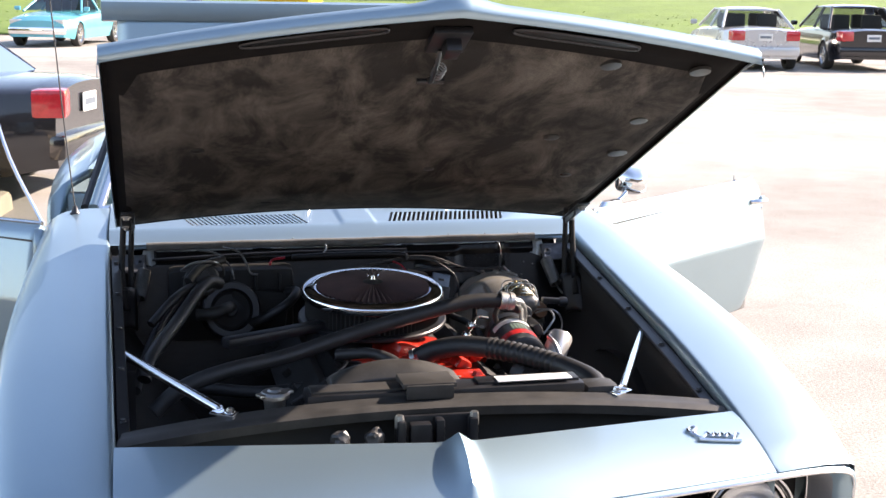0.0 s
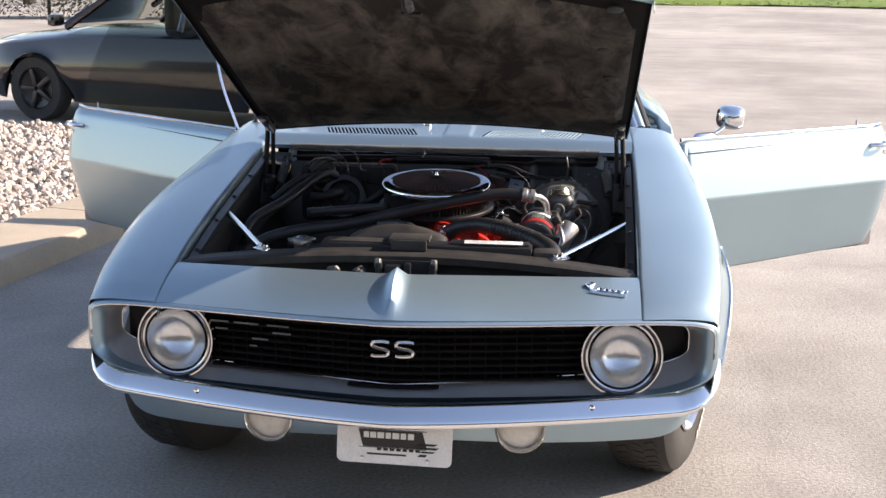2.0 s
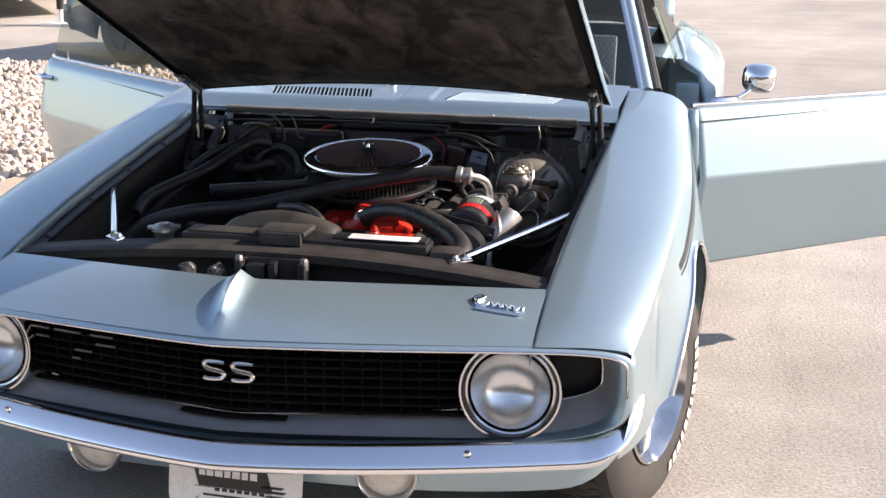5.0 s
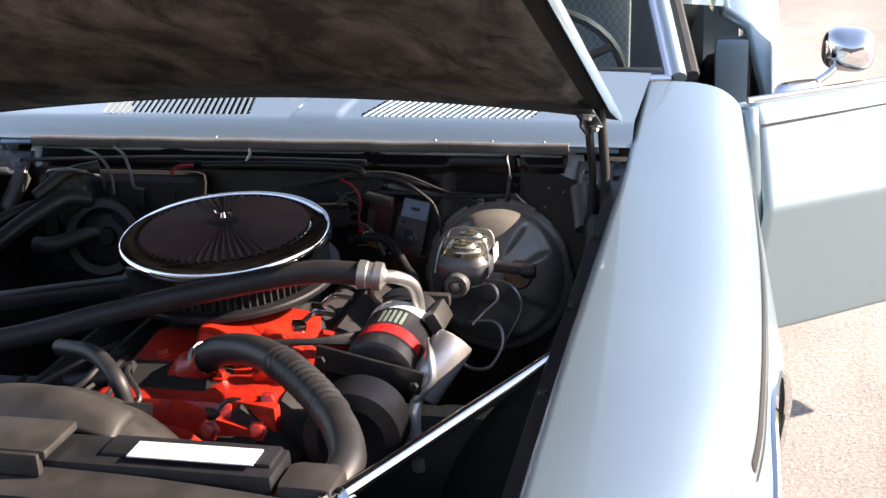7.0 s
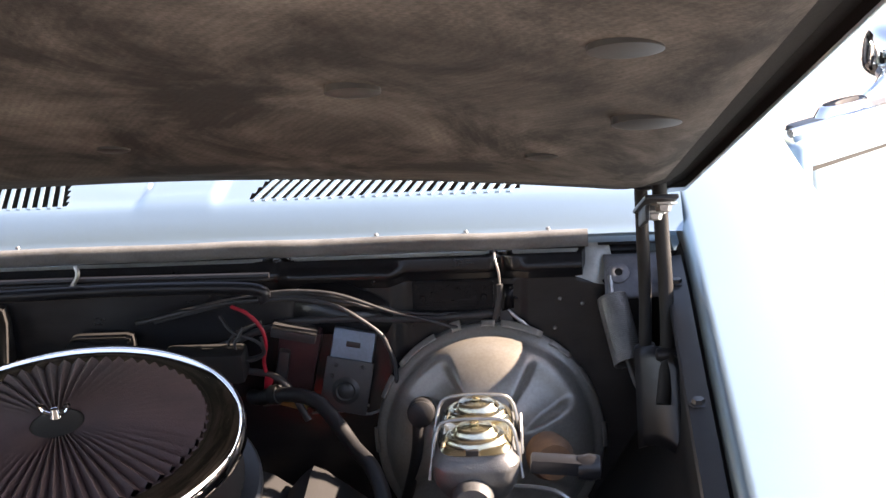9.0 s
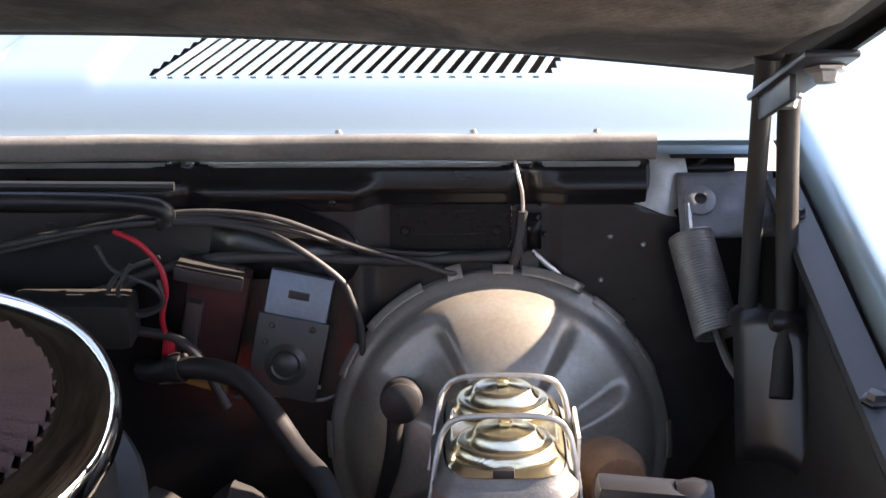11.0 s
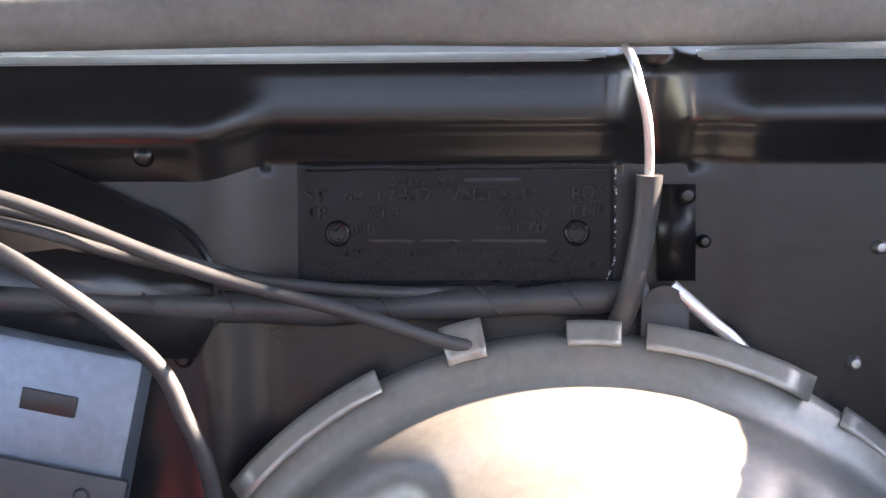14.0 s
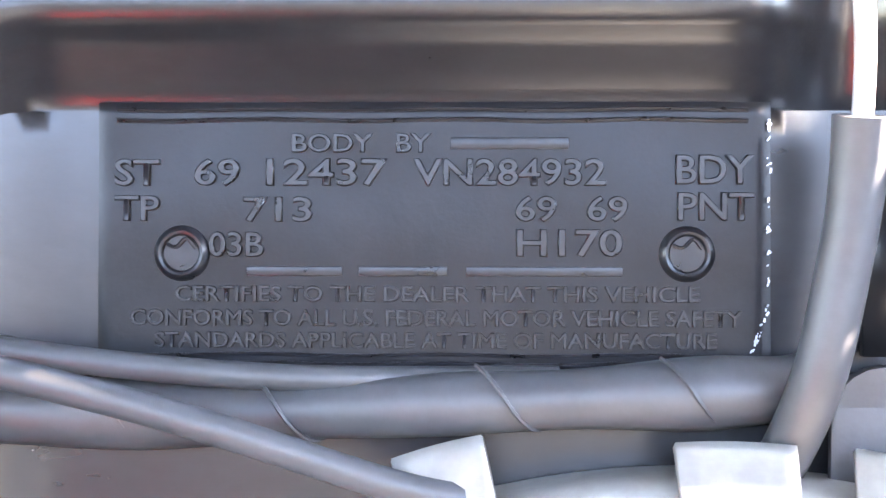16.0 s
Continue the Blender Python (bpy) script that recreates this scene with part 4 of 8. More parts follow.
# wiper pivots
for x in (-0.095, 0.33):
    bm = bmesh.new()
    add_lathe(bm, [(0.0, 0.028), (0.010, 0.027), (0.014, 0.02), (0.017, 0.008), (0.018, 0)], 20, Matrix.Translation(cowl_pt(x, 1.70)))
    add_tube(bm, [cowl_pt(x, 1.70) + Vector((0, 0, 0.022)), cowl_pt(x - 0.05, 1.735) + Vector((0, 0, 0.026)), cowl_pt(x - 0.25, 1.79) + Vector((0, 0, 0.022))], 0.006, 8, 4)
    part("wiper", bm, M["chrome_worn"], car, "bright wiper pivot and arm")

# windshield with bright surround
def shield(u, v):
    x = (2 * u - 1) * (0.70 - 0.14 * v)
    bow = 0.11 * (x / 0.70) ** 2
    return Vector((x, 1.80 + bow + 0.46 * v + 0.02 * math.sin(v * math.pi), 0.985 + 0.355 * v - 0.02 * (x / 0.70) ** 2))


bm = bmesh.new()
add_grid(bm, shield, 30, 12)
ob = part("windshield", bm, M["pane"], car, "clear curved windshield")
ob.visible_shadow = False
for u in (0, 1):
    bm = bmesh.new()
    add_tube(bm, [shield(u, k / 8) + Vector(((u - 0.5) * 0.03, 0.012, 0)) for k in range(9)], 0.020, 10, 2)
    part("a_pillar", bm, PT, car, "silver windshield pillar")
    bm = bmesh.new()
    add_tube(bm, [shield(u, k / 8) + Vector(((u - 0.5) * -0.004, -0.006, 0.004)) for k in range(9)], 0.010, 8, 2)
    part("pillar_trim", bm, M["chrome"], car, "bright windshield trim")
    bm = bmesh.new()
    add_tube(bm, [shield(u, k / 8) + Vector(((u - 0.5) * 0.085, 0.055, -0.004)) for k in range(9)], 0.017, 8, 2)
    part("pillar_seal", bm, M["rubber"], car, "black door seal along the pillar")
bm = bmesh.new()
add_tube(bm, [shield(k / 16, 0) + Vector((0, -0.006, 0.004)) for k in range(17)], 0.008, 8, 2)
part("base_trim", bm, M["chrome"], car)
bm = bmesh.new()
add_tube(bm, [shield(k / 16, 1) + Vector((0, 0.0, 0.006)) for k in range(17)], 0.010, 8, 2)
part("header_trim", bm, M["chrome"], car)

# roof, with a black vinyl skin, running down to the tail
ROOF_Z = [(2.24, 1.342), (2.5, 1.385), (2.8, 1.398), (3.2, 1.375), (3.5, 1.30), (3.9, 1.08), (4.05, 0.985)]


def roof(u, v):
    y = 2.25 + 1.75 * v
    w = smooth_table(y, [(2.25, 0.545), (2.6, 0.565), (3.2, 0.575), (3.6, 0.60), (4.0, 0.66)])
    x = (2 * u - 1) * w
    a = abs(2 * u - 1)
    return Vector((x, y + 0.06 * a * a * (1 - v), smooth_table(y, ROOF_Z) - 0.045 * a ** 3.2))


bm = bmesh.new()
add_grid(bm, roof, 30, 30)
solid(part("roof", bm, M["vinyl"], car, "black vinyl roof", angle=60), 0.02)
for s in (1, -1):
    bm = bmesh.new()
    pts = [(s * 0.553, 2.27, 1.315), (s * 0.578, 2.5, 1.342), (s * 0.588, 2.8, 1.350), (s * 0.598, 3.1, 1.325), (s * 0.63, 3.4, 1.22)]
    add_tube(bm, pts, 0.011, 8, 6)
    part("drip_rail", bm, M["chrome"], car, "bright drip rail")
    # sail panel
    bm = bmesh.new()
    rows_ = [[(s * 0.580, 3.25, 1.33), (s * 0.60, 3.55, 1.26), (s * 0.635, 3.95, 1.05)], [(s * 0.63, 3.34, 1.12), (s * 0.65, 3.62, 1.09), (s * 0.66, 3.98, 1.0)], [(s * 0.69, 3.42, 0.95), (s * 0.70, 3.7, 0.95), (s * 0.70, 4.0, 0.96)]]
    add_grid(bm, lambda u, v: Vector(rows_[round(u * 2)][round(v * 2)]), 2, 2)
    part("sail_panel", bm, M["vinyl"], car)
    # raised rear side glass, standing a little proud
    bm = bmesh.new()
    add_grid(bm, lambda u, v: Vector((s * (0.745 - 0.10 * u + 0.01 * math.sin(v * 3)), 2.93 + 0.24 * v + 0.05 * u, 0.93 + 0.22 * u)), 6, 8)
    ob = part("quarter_glass", bm, M["pane"], car, "clear quarter glass")
    ob.visible_shadow = False

# door-jamb, sills and quarters as one lower body
def tub(u, v):
    y = 1.78 + 2.93 * u
    ztop = smooth_table(y, [(1.78, 0.93), (2.6, 0.925), (3.3, 0.955), (3.9, 0.97), (4.6, 0.95), (4.71, 0.90)])
    w = smooth_table(y, [(1.78, 0.885), (2.4, 0.90), (3.3, 0.92), (4.2, 0.90), (4.6, 0.84), (4.71, 0.80)])
    if 1.86 < y < 2.96:
        ztop = min(ztop, 0.36 + 0.6 * max(0, (1.92 - y) / 0.06, (y - 2.88) / 0.08))
        ztop = min(ztop, 0.925)
    zb = 0.26
    if abs(y - 3.67) < 0.35:
        zb = max(zb, 0.33 + math.sqrt(0.35 ** 2 - (y - 3.67) ** 2))
    z = ztop + (zb - ztop) * v
    roll_in = 0.16 * max(0, (0.94 - 0.36 * 0 - z - 0.0 < 9) * (z - 0.80) / 0.15) ** 2.2 if y > 2.86 and z > 0.80 else 0
    return y, w + 0.02 * math.sin(v * math.pi) - 0.05 * v ** 3 - roll_in, z


for s in (1, -1):
    bm = bmesh.new()
    add_grid(bm, lambda u, v: (lambda t: Vector((s * t[1], t[0], t[2])))(tub(u, v)), 90, 12)
    solid(part("body_side", bm, PT, car, "silver body side and rear quarter", angle=50), 0.03)
    bm = bmesh.new()
    add_box(bm, (s * 0.86, 2.42, 0.31), (0.10, 1.10, 0.11), None, 0.01)
    part("sill", bm, PT, car)
    bm = bmesh.new()
    add_box(bm, (s * 0.80, 1.87, 0.59), (0.05, 0.16, 0.60), None, 0.012)
    part("hinge_pillar", bm, PT, car, "silver door hinge pillar")
    bm = bmesh.new()
    add_box(bm, (s * 0.80, 2.97, 0.585), (0.10, 0.06, 0.55), None, 0.02)
    part("door_jamb", bm, PT, car, "silver rear jamb of the door opening")
    bm = bmesh.new()
    add_box(bm, (s * 0.66, 3.35, 0.63), (0.04, 0.80, 0.48), None, 0.01)
    part("quarter_trim", bm, M["vinyl"], car, "black trim inside the door opening")
    bm = bmesh.new()
    add_grid(bm, lambda u, v: Vector((s * (0.60 + 0.17 * v), 3.0 + 1.0 * u, 0.955 + 0.012 * u - 0.012 * v)), 6, 3)
    part("quarter_deck", bm, PT, car)
bm = bmesh.new()
add_box(bm, (0, 2.9, 0.27), (1.66, 2.3, 0.03))
part("floor_pan", bm, M["black_dull"], car)
bm = bmesh.new()
add_box(bm, (0, 4.70, 0.66), (1.56, 0.04, 0.48), None, 0.02)
part("tail_panel", bm, PT, car)

# trunk lid standing open, with its spoiler
bm = bmesh.new()
add_grid(bm, lambda u, v: Vector(((2 * u - 1) * 0.660, 4.22 + 0.10 * v + 0.03 * (2 * u - 1) ** 2, 0.97 + 0.52 * v)), 20, 12)
trunk = solid(part("trunk_lid", bm, PT, car, "silver trunk lid standing open"), 0.03)
bm = bmesh.new()
sp = [(-0.03, -0.02), (0.05, -0.012), (0.062, 0.02), (0.055, 0.075), (0.02, 0.085), (-0.03, 0.05)]
add_sweep(bm, [(Vector((x, 4.33 + 0.03 * (x / 0.72) ** 2, 1.485)), Vector((0, -1, 0))) for x in [0.735 * (k / 10 - 1) for k in range(21)]], sp)
part("rear_spoiler", bm, PT, trunk, "silver rear spoiler on the lid edge", angle=30)

# cabin: dash, wheel, seats
bm = bmesh.new()
add_grid(bm, lambda u, v: Vector((-0.70 + 1.40 * u, 1.92 + 0.26 * v, 0.965 - 0.03 * v ** 2 - 0.22 * max(0, v - 0.8) / 0.2)), 20, 10)
part("dashboard", bm, M["vinyl"], car, "black padded dashboard")
bm = bmesh.new()
wp = axis_pose((0.36, 2.36, 0.88), (0, 1, 0.45))
add_tube(bm, [wp @ Vector((0.19 * math.cos(a), 0.19 * math.sin(a), 0)) for a in [2 * math.pi * k / 32 for k in range(33)]], 0.012, 8, 1, caps=False)
sw = part("steering_wheel", bm, M["vinyl"], car, "black steering wheel")
for a in (0.5, 2.64, 4.71):
    bm = bmesh.new()
    add_box(bm, wp @ Vector((0.10 * math.cos(a), 0.10 * math.sin(a), -0.01)), (0.18, 0.022, 0.004), wp.to_3x3() @ Matrix.Rotation(a, 3, "Z"), 0.001)
    part("spoke", bm, M["chrome_worn"], sw)


def tooth_material():
    m = bpy.data.materials.new("houndstooth_cloth")
    m.use_nodes = True
    nt = m.node_tree
    ck = nt.nodes.new("ShaderNodeTexChecker")
    co = nt.nodes.new("ShaderNodeTexCoord")
    ck.inputs["Scale"].default_value = 90
    ck.inputs["Color1"].default_value, ck.inputs["Color2"].default_value = (0.20, 0.20, 0.205, 1), (0.15, 0.15, 0.155, 1)
    nt.links.new(co.outputs["Object"], ck.inputs[0])
    nt.links.new(ck.outputs[0], nt.nodes["Principled BSDF"].inputs["Base Color"])
    nt.nodes["Principled BSDF"].inputs["Roughness"].default_value = 0.9
    return m


M["tooth"] = tooth_material()
for s in (1, -1):
    bm = bmesh.new()
    add_box(bm, (s * 0.36, 2.72, 0.52), (0.50, 0.50, 0.16), None, 0.05)
    seat = part("seat", bm, M["vinyl"], car, "black bucket seat with checked cloth centre")
    bm = bmesh.new()
    add_box(bm, (s * 0.36, 3.00, 0.80), (0.50, 0.14, 0.56), Matrix.Rotation(radians(-14), 3, "X"), 0.05)
    part("backrest", bm, M["vinyl"], seat)
    bm = bmesh.new()
    add_box(bm, (s * 0.36, 2.915, 0.82), (0.30, 0.03, 0.44), Matrix.Rotation(radians(-14), 3, "X"), 0.012)
    part("cloth_centre", bm, M["tooth"], seat)
bm = bmesh.new()
add_box(bm, (0, 3.45, 0.62), (1.2, 0.5, 0.55), Matrix.Rotation(radians(-10), 3, "X"), 0.06)
part("rear_seat", bm, M["vinyl"], car)

# open doors
def door(s, glass_up):
    hinge_at = Vector((s * 0.875, 1.815, 0))
    out = Vector((s * math.cos(radians(36)), math.sin(radians(36)), 0))
    nrm = Vector((s * math.sin(radians(36)), -math.cos(radians(36)), 0))
    L = 1.13

    def skin(u, v):
        z = 0.935 - 0.53 * v
        edge = 0.05 * max(0, (u - 0.93) / 0.07) ** 2
        low = 0.030 * max(0, (v - 0.80) / 0.2) ** 2 * u
        c = 0.417
        bulge = 0.052 * (v / c) ** 0.8 if v < c else 0.052 - 0.066 * ((v - c) / (1 - c))
        bulge -= 0.012 * math.exp(-(v / 0.03) ** 2)
        uu = u * (1 - 0.035 * v * v * u) * L
        if u > 0.9:
            uu -= 0.05 * ((u - 0.9) / 0.1) * max(0, abs(v - 0.45) - 0.30) ** 1 * 1.6
        return hinge_at + out * uu + nrm * (bulge - edge * 0.6) + Vector((0, 0, z + low))

    bm = bmesh.new()
    add_grid(bm, skin, 40, 60)
    ob = part("door", bm, PT, car, "silver door swung wide open" + (" with its window up" if glass_up else " with its window down"), angle=45)
    solid(ob, 0.002)
    bm = bmesh.new()
    add_box(bm, hinge_at + out * (L * 0.53) + nrm * -0.075 + Vector((0, 0, 0.667)), (L * 0.90, 0.085, 0.50), Matrix.Rotation(math.atan2(out.y, out.x), 3, "Z"), 0.012)
    part("inner_panel", bm, M["trim_grey"], ob, "dark grey inner door panel")
    bm = bmesh.new()
    add_box(bm, hinge_at + out * 0.045 + nrm * -0.055 + Vector((0, 0, 0.667)), (0.06, 0.09, 0.50), Matrix.Rotation(math.atan2(out.y, out.x), 3, "Z"), 0.012)
    part("door_jamb", bm, PT, ob)
    # belt moulding, twin lines along the top
    bm = bmesh.new()
    add_tube(bm, [skin(u, 0.0) + Vector((0, 0, 0.004)) - nrm * 0.006 for u in [k / 12 for k in range(13)]], 0.007, 8, 2)
    part("belt_trim", bm, M["chrome_worn"], ob)
    bm = bmesh.new()
    add_grid(bm, lambda u, v: skin(0.01 + 0.55 * u ** 0.9, 0.085 + 0.012 * (v - 0.5) * (1 - u) - 0.02 * u) + nrm * 0.0015, 24, 1)
    part("stripe", bm, M["label_black"], ob, "dark tapering stripe")
    # handle
    bm = bmesh.new()
    hp = [skin(0.885, 0.135), skin(0.90, 0.13) + nrm * 0.028, skin(0.945, 0.13) + nrm * 0.030, skin(0.965, 0.135) + nrm * 0.004]
    add_tube(bm, hp, 0.009, 8, 5)
    add_box(bm, skin(0.965, 0.135) + nrm * 0.006, (0.022, 0.012, 0.028), Matrix.Rotation(math.atan2(out.y, out.x), 3, "Z"), 0.004)
    part("door_handle", bm, M["chrome"], ob, "chrome door handle")
    bm = bmesh.new()
    add_lathe(bm, [(0.0, 0.005), (0.009, 0.004), (0.011, 0)], 16, axis_pose(skin(0.955, 0.20), nrm))
    part("lock", bm, M["chrome"], ob)
    bm = bmesh.new()
    add_lathe(bm, [(0.0, 0.030), (0.004, 0.029), (0.005, 0.0)], 10, Matrix.Translation(skin(0.86, 0) - nrm * 0.03))
    part("lock_knob", bm, M["chrome"], ob)
    if glass_up:
        bm = bmesh.new()
        add_grid(bm, lambda u, v: hinge_at + out * (0.02 + 0.30 * v + (L - 0.05 - 0.36 * v) * u) - nrm * (0.045 + 0.03 * v + 0.10 * v * v) + Vector((0, 0, 0.93 + 0.37 * v)), 16, 10)
        g = part("door_glass", bm, M["pane_dark"], ob, "tinted door window wound up")
        g.visible_shadow = False
        bm = bmesh.new()
        add_tube(bm, [hinge_at + out * (0.02 + 0.30 * v) - nrm * (0.045 + 0.03 * v + 0.10 * v * v) + Vector((0, 0, 0.93 + 0.37 * v)) for v in (0, 0.5, 1)], 0.006, 6, 4)
        part("glass_edge", bm, M["chrome"], ob)
    else:
        # mirror: a long foot, a short stalk and a rounded chrome shell
        turn = Matrix.Rotation(math.atan2(out.y, out.x), 3, "Z")
        foot = hinge_at + out * 0.15 - nrm * 0.050 + Vector((0, 0, 0.938))
        bm = bmesh.new()
        add_grid(bm, lambda u, v: foot + turn @ Vector((0.062 * math.cos(6.2832 * u) * (1 - 0.25 * v), 0.021 * math.sin(6.2832 * u) * (1 - 0.35 * v), 0.016 * math.sin(v * 1.5708))), 28, 6)
        add_tube(bm, [foot + turn @ Vector((0.045, 0, 0.010)), foot + turn @ Vector((0.085, 0.004, 0.026)), foot + turn @ Vector((0.120, 0.006, 0.058))], 0.008, 10, 5)
        mir = part("door_mirror", bm, M["chrome"], ob, "chrome door mirror")
        hc = foot + turn @ Vector((0.132, 0.004, 0.068))
        face = Matrix.Rotation(math.atan2(out.y, out.x) - radians(34), 3, "Z") @ Matrix.Rotation(radians(4), 3, "Y")

        def shell(u, v):
            a, r = 6.2832 * u, math.sin(v * 1.5708)
            k = (abs(math.cos(a)) ** 3 + abs(math.sin(a)) ** 3) ** (-1 / 3)
            return hc + face @ Vector((0.056 * r * k * math.cos(a), 0.018 - 0.062 * max(0.0, math.cos(v * math.pi / 2)) ** 0.8, 0.048 * r * k * math.sin(a)))

        bm = bmesh.new()
        add_grid(bm, shell, 40, 14)
        part("mirror_head", bm, M["chrome"], mir, angle=70)
        bm = bmesh.new()
        bm.faces.new([bm.verts.new(shell(k / 40, 1) - face @ Vector((0, 0.004, 0))) for k in range(40)])
        part("mirror_glass", bm, M["chrome"], mir)
    return ob


door(1, False)
door(-1, True)
# antenna on the fender
bm = bmesh.new()
add_lathe(bm, [(0.0, 0.03), (0.006, 0.028), (0.010, 0.012), (0.016, 0.006), (0.017, 0)], 16, Matrix.Translation((-0.765, 1.75, 0.975)))
add_tube(bm, [(-0.765, 1.75, 1.0), (-0.790, 1.80, 1.25), (-0.82, 1.86, 1.62)], 0.0022, 6, 3)
part("antenna", bm, M["black"], car, "thin whip antenna on the fender")

# ---- engine bay: shell ----
TAN = math.tan(radians(14))


def fw_y(z):
    """The leaning plane of the upper firewall."""
    return 1.433 + (z - 0.888) * TAN


FW_PROF = [(0.030, 0.9225), (0.006, 0.9212), (0.0015, 0.9206), (0.0, 0.9195), (-0.0012, 0.9160), (-0.0026, 0.9120), (-0.0038, 0.9080), (-0.0047, 0.9045), (-0.0049, 0.9025), (-0.0041, 0.9008), (-0.0030, 0.8992), (-0.0024, 0.8975), (-0.0018, 0.8945), (-0.0008, 0.8915), (0.0, 0.889)]


def sstep(a, b, t):
    t = max(0, min(1, (t - a) / (b - a)))
    return t * t * (3 - 2 * t)


bm = bmesh.new()
xs = sorted({round(-0.62 + 0.01 * i, 4) for i in range(125)} | {round(0.28 + 0.002 * i, 4) for i in range(110)} | {round(0.14 + 0.003 * i, 4) for i in range(20)})
zs = [0.45, 0.55, 0.65, 0.72, 0.76] + [0.78 + 0.004 * i for i in range(28)]


def firewall(x, k):
    """k counts down the profile: the rolled ledge first, then the leaning face."""
    if k < len(FW_PROF):
        off, z = FW_PROF[k]
    else:
        z = zs[::-1][k - len(FW_PROF)]
        off = 0.0
    dent = math.exp(-((x - 0.4425) / 0.0085) ** 2) + 0.7 * math.exp(-((x - 0.166) / 0.012) ** 2) + 0.6 * math.exp(-((x + 0.25) / 0.014) ** 2)
    y = fw_y(min(z, 0.889)) + off
    if 1 < k < len(FW_PROF):
        y += (0.008 + (-off if off < 0 else 0)) * 0.8 * min(1, dent)
        z -= 0.003 * min(1, dent)
    # panel steps: deeper round the data plate, proud to its left
    left = 1 - sstep(0.298, 0.327, x)
    face = 1 - sstep(0.905, 0.9185, z)
    y -= 0.0065 * left * face
    y -= 0.0018 * math.exp(-((x - 0.306) / 0.010) ** 2) * face
    y -= 0.003 * sstep(0.462, 0.475, x) * face
    if z > 0.884:
        y += 0.045 * sstep(0.540, 0.556, abs(x)) * sstep(0.884, 0.896, z)
    if 2 < k < len(FW_PROF):
        z -= 0.004 * left * (k - 2) / 6
    return Vector((x, y, z))


nk = len(FW_PROF) + len(zs)
vs = [[bm.verts.new(firewall(x, k)) for k in range(nk)] for x in xs]
for i in range(len(xs) - 1):
    for k in range(nk - 1):
        bm.faces.new((vs[i][k], vs[i][k + 1], vs[i + 1][k + 1], vs[i + 1][k]))
M["fw"] = mat("satin_black_firewall", (0.013, 0.013, 0.0145), (0.007, 0.007, 0.008), 0.36, 0.0, 46, 520, bump=0.35, bump_mm=0.2, rough_var=0.12, coat=0.8, spec=0.05, stretch=(0.35, 1, 1))
M["fw"].node_tree.nodes["Principled BSDF"].inputs["Coat Roughness"].default_value = 0.26
fire = part("firewall", bm, M["fw"], car, "satin black firewall with a rolled ledge", angle=60)
# pale silver strips put sunlight on the ledge edge, broken where the roll is dented
for x0, x1 in ((-0.54, -0.275), (-0.225, 0.148), (0.184, 0.428), (0.456, 0.536)):
    bm = bmesh.new()
    add_grid(bm, lambda u, v: Vector((x0 + (x1 - x0) * u, fw_y(0.889) + 0.0004 + 0.009 * v + 0.002 * max(0, 1 - min(u, 1 - u) / 0.03) * (1 - v), 0.9212 + 0.0007 * v - 0.0009 * (1 - v) ** 2)), 60, 4)
    part("ledge_sun_strip", bm, M["paint_in"], fire, "pale silver strip for the sunlit edge of the ledge")
# weatherstrip on the ledge
bm = bmesh.new()
ss = [(-0.004, -0.008), (0.005, -0.009), (0.0085, -0.005), (0.0095, 0.004), (0.007, 0.010), (0.0, 0.012), (-0.006, 0.010), (-0.008, 0.0)]
add_sweep(bm, [(Vector((-0.565 + 1.113 * k / 60, 1.4425 + 0.0004 * math.sin(k * 0.9), 0.9335 + 0.0006 * math.sin(k * 0.55))), Vector((0, -1, 0))) for k in range(61)], ss)
part("weatherstrip", bm, M["seal"], car, "dusty grey-black rubber weatherstrip along the cowl", angle=60)
for x in (-0.16, 0.29, 0.40, 0.50):
    bm = bmesh.new()
    add_lathe(bm, [(0.0, 0.003), (0.002, 0.0025), (0.003, 0.0)], 8, Matrix.Translation((x, 1.4475, 0.9455)))
    part("cowl_stud", bm, M["steel"], car)

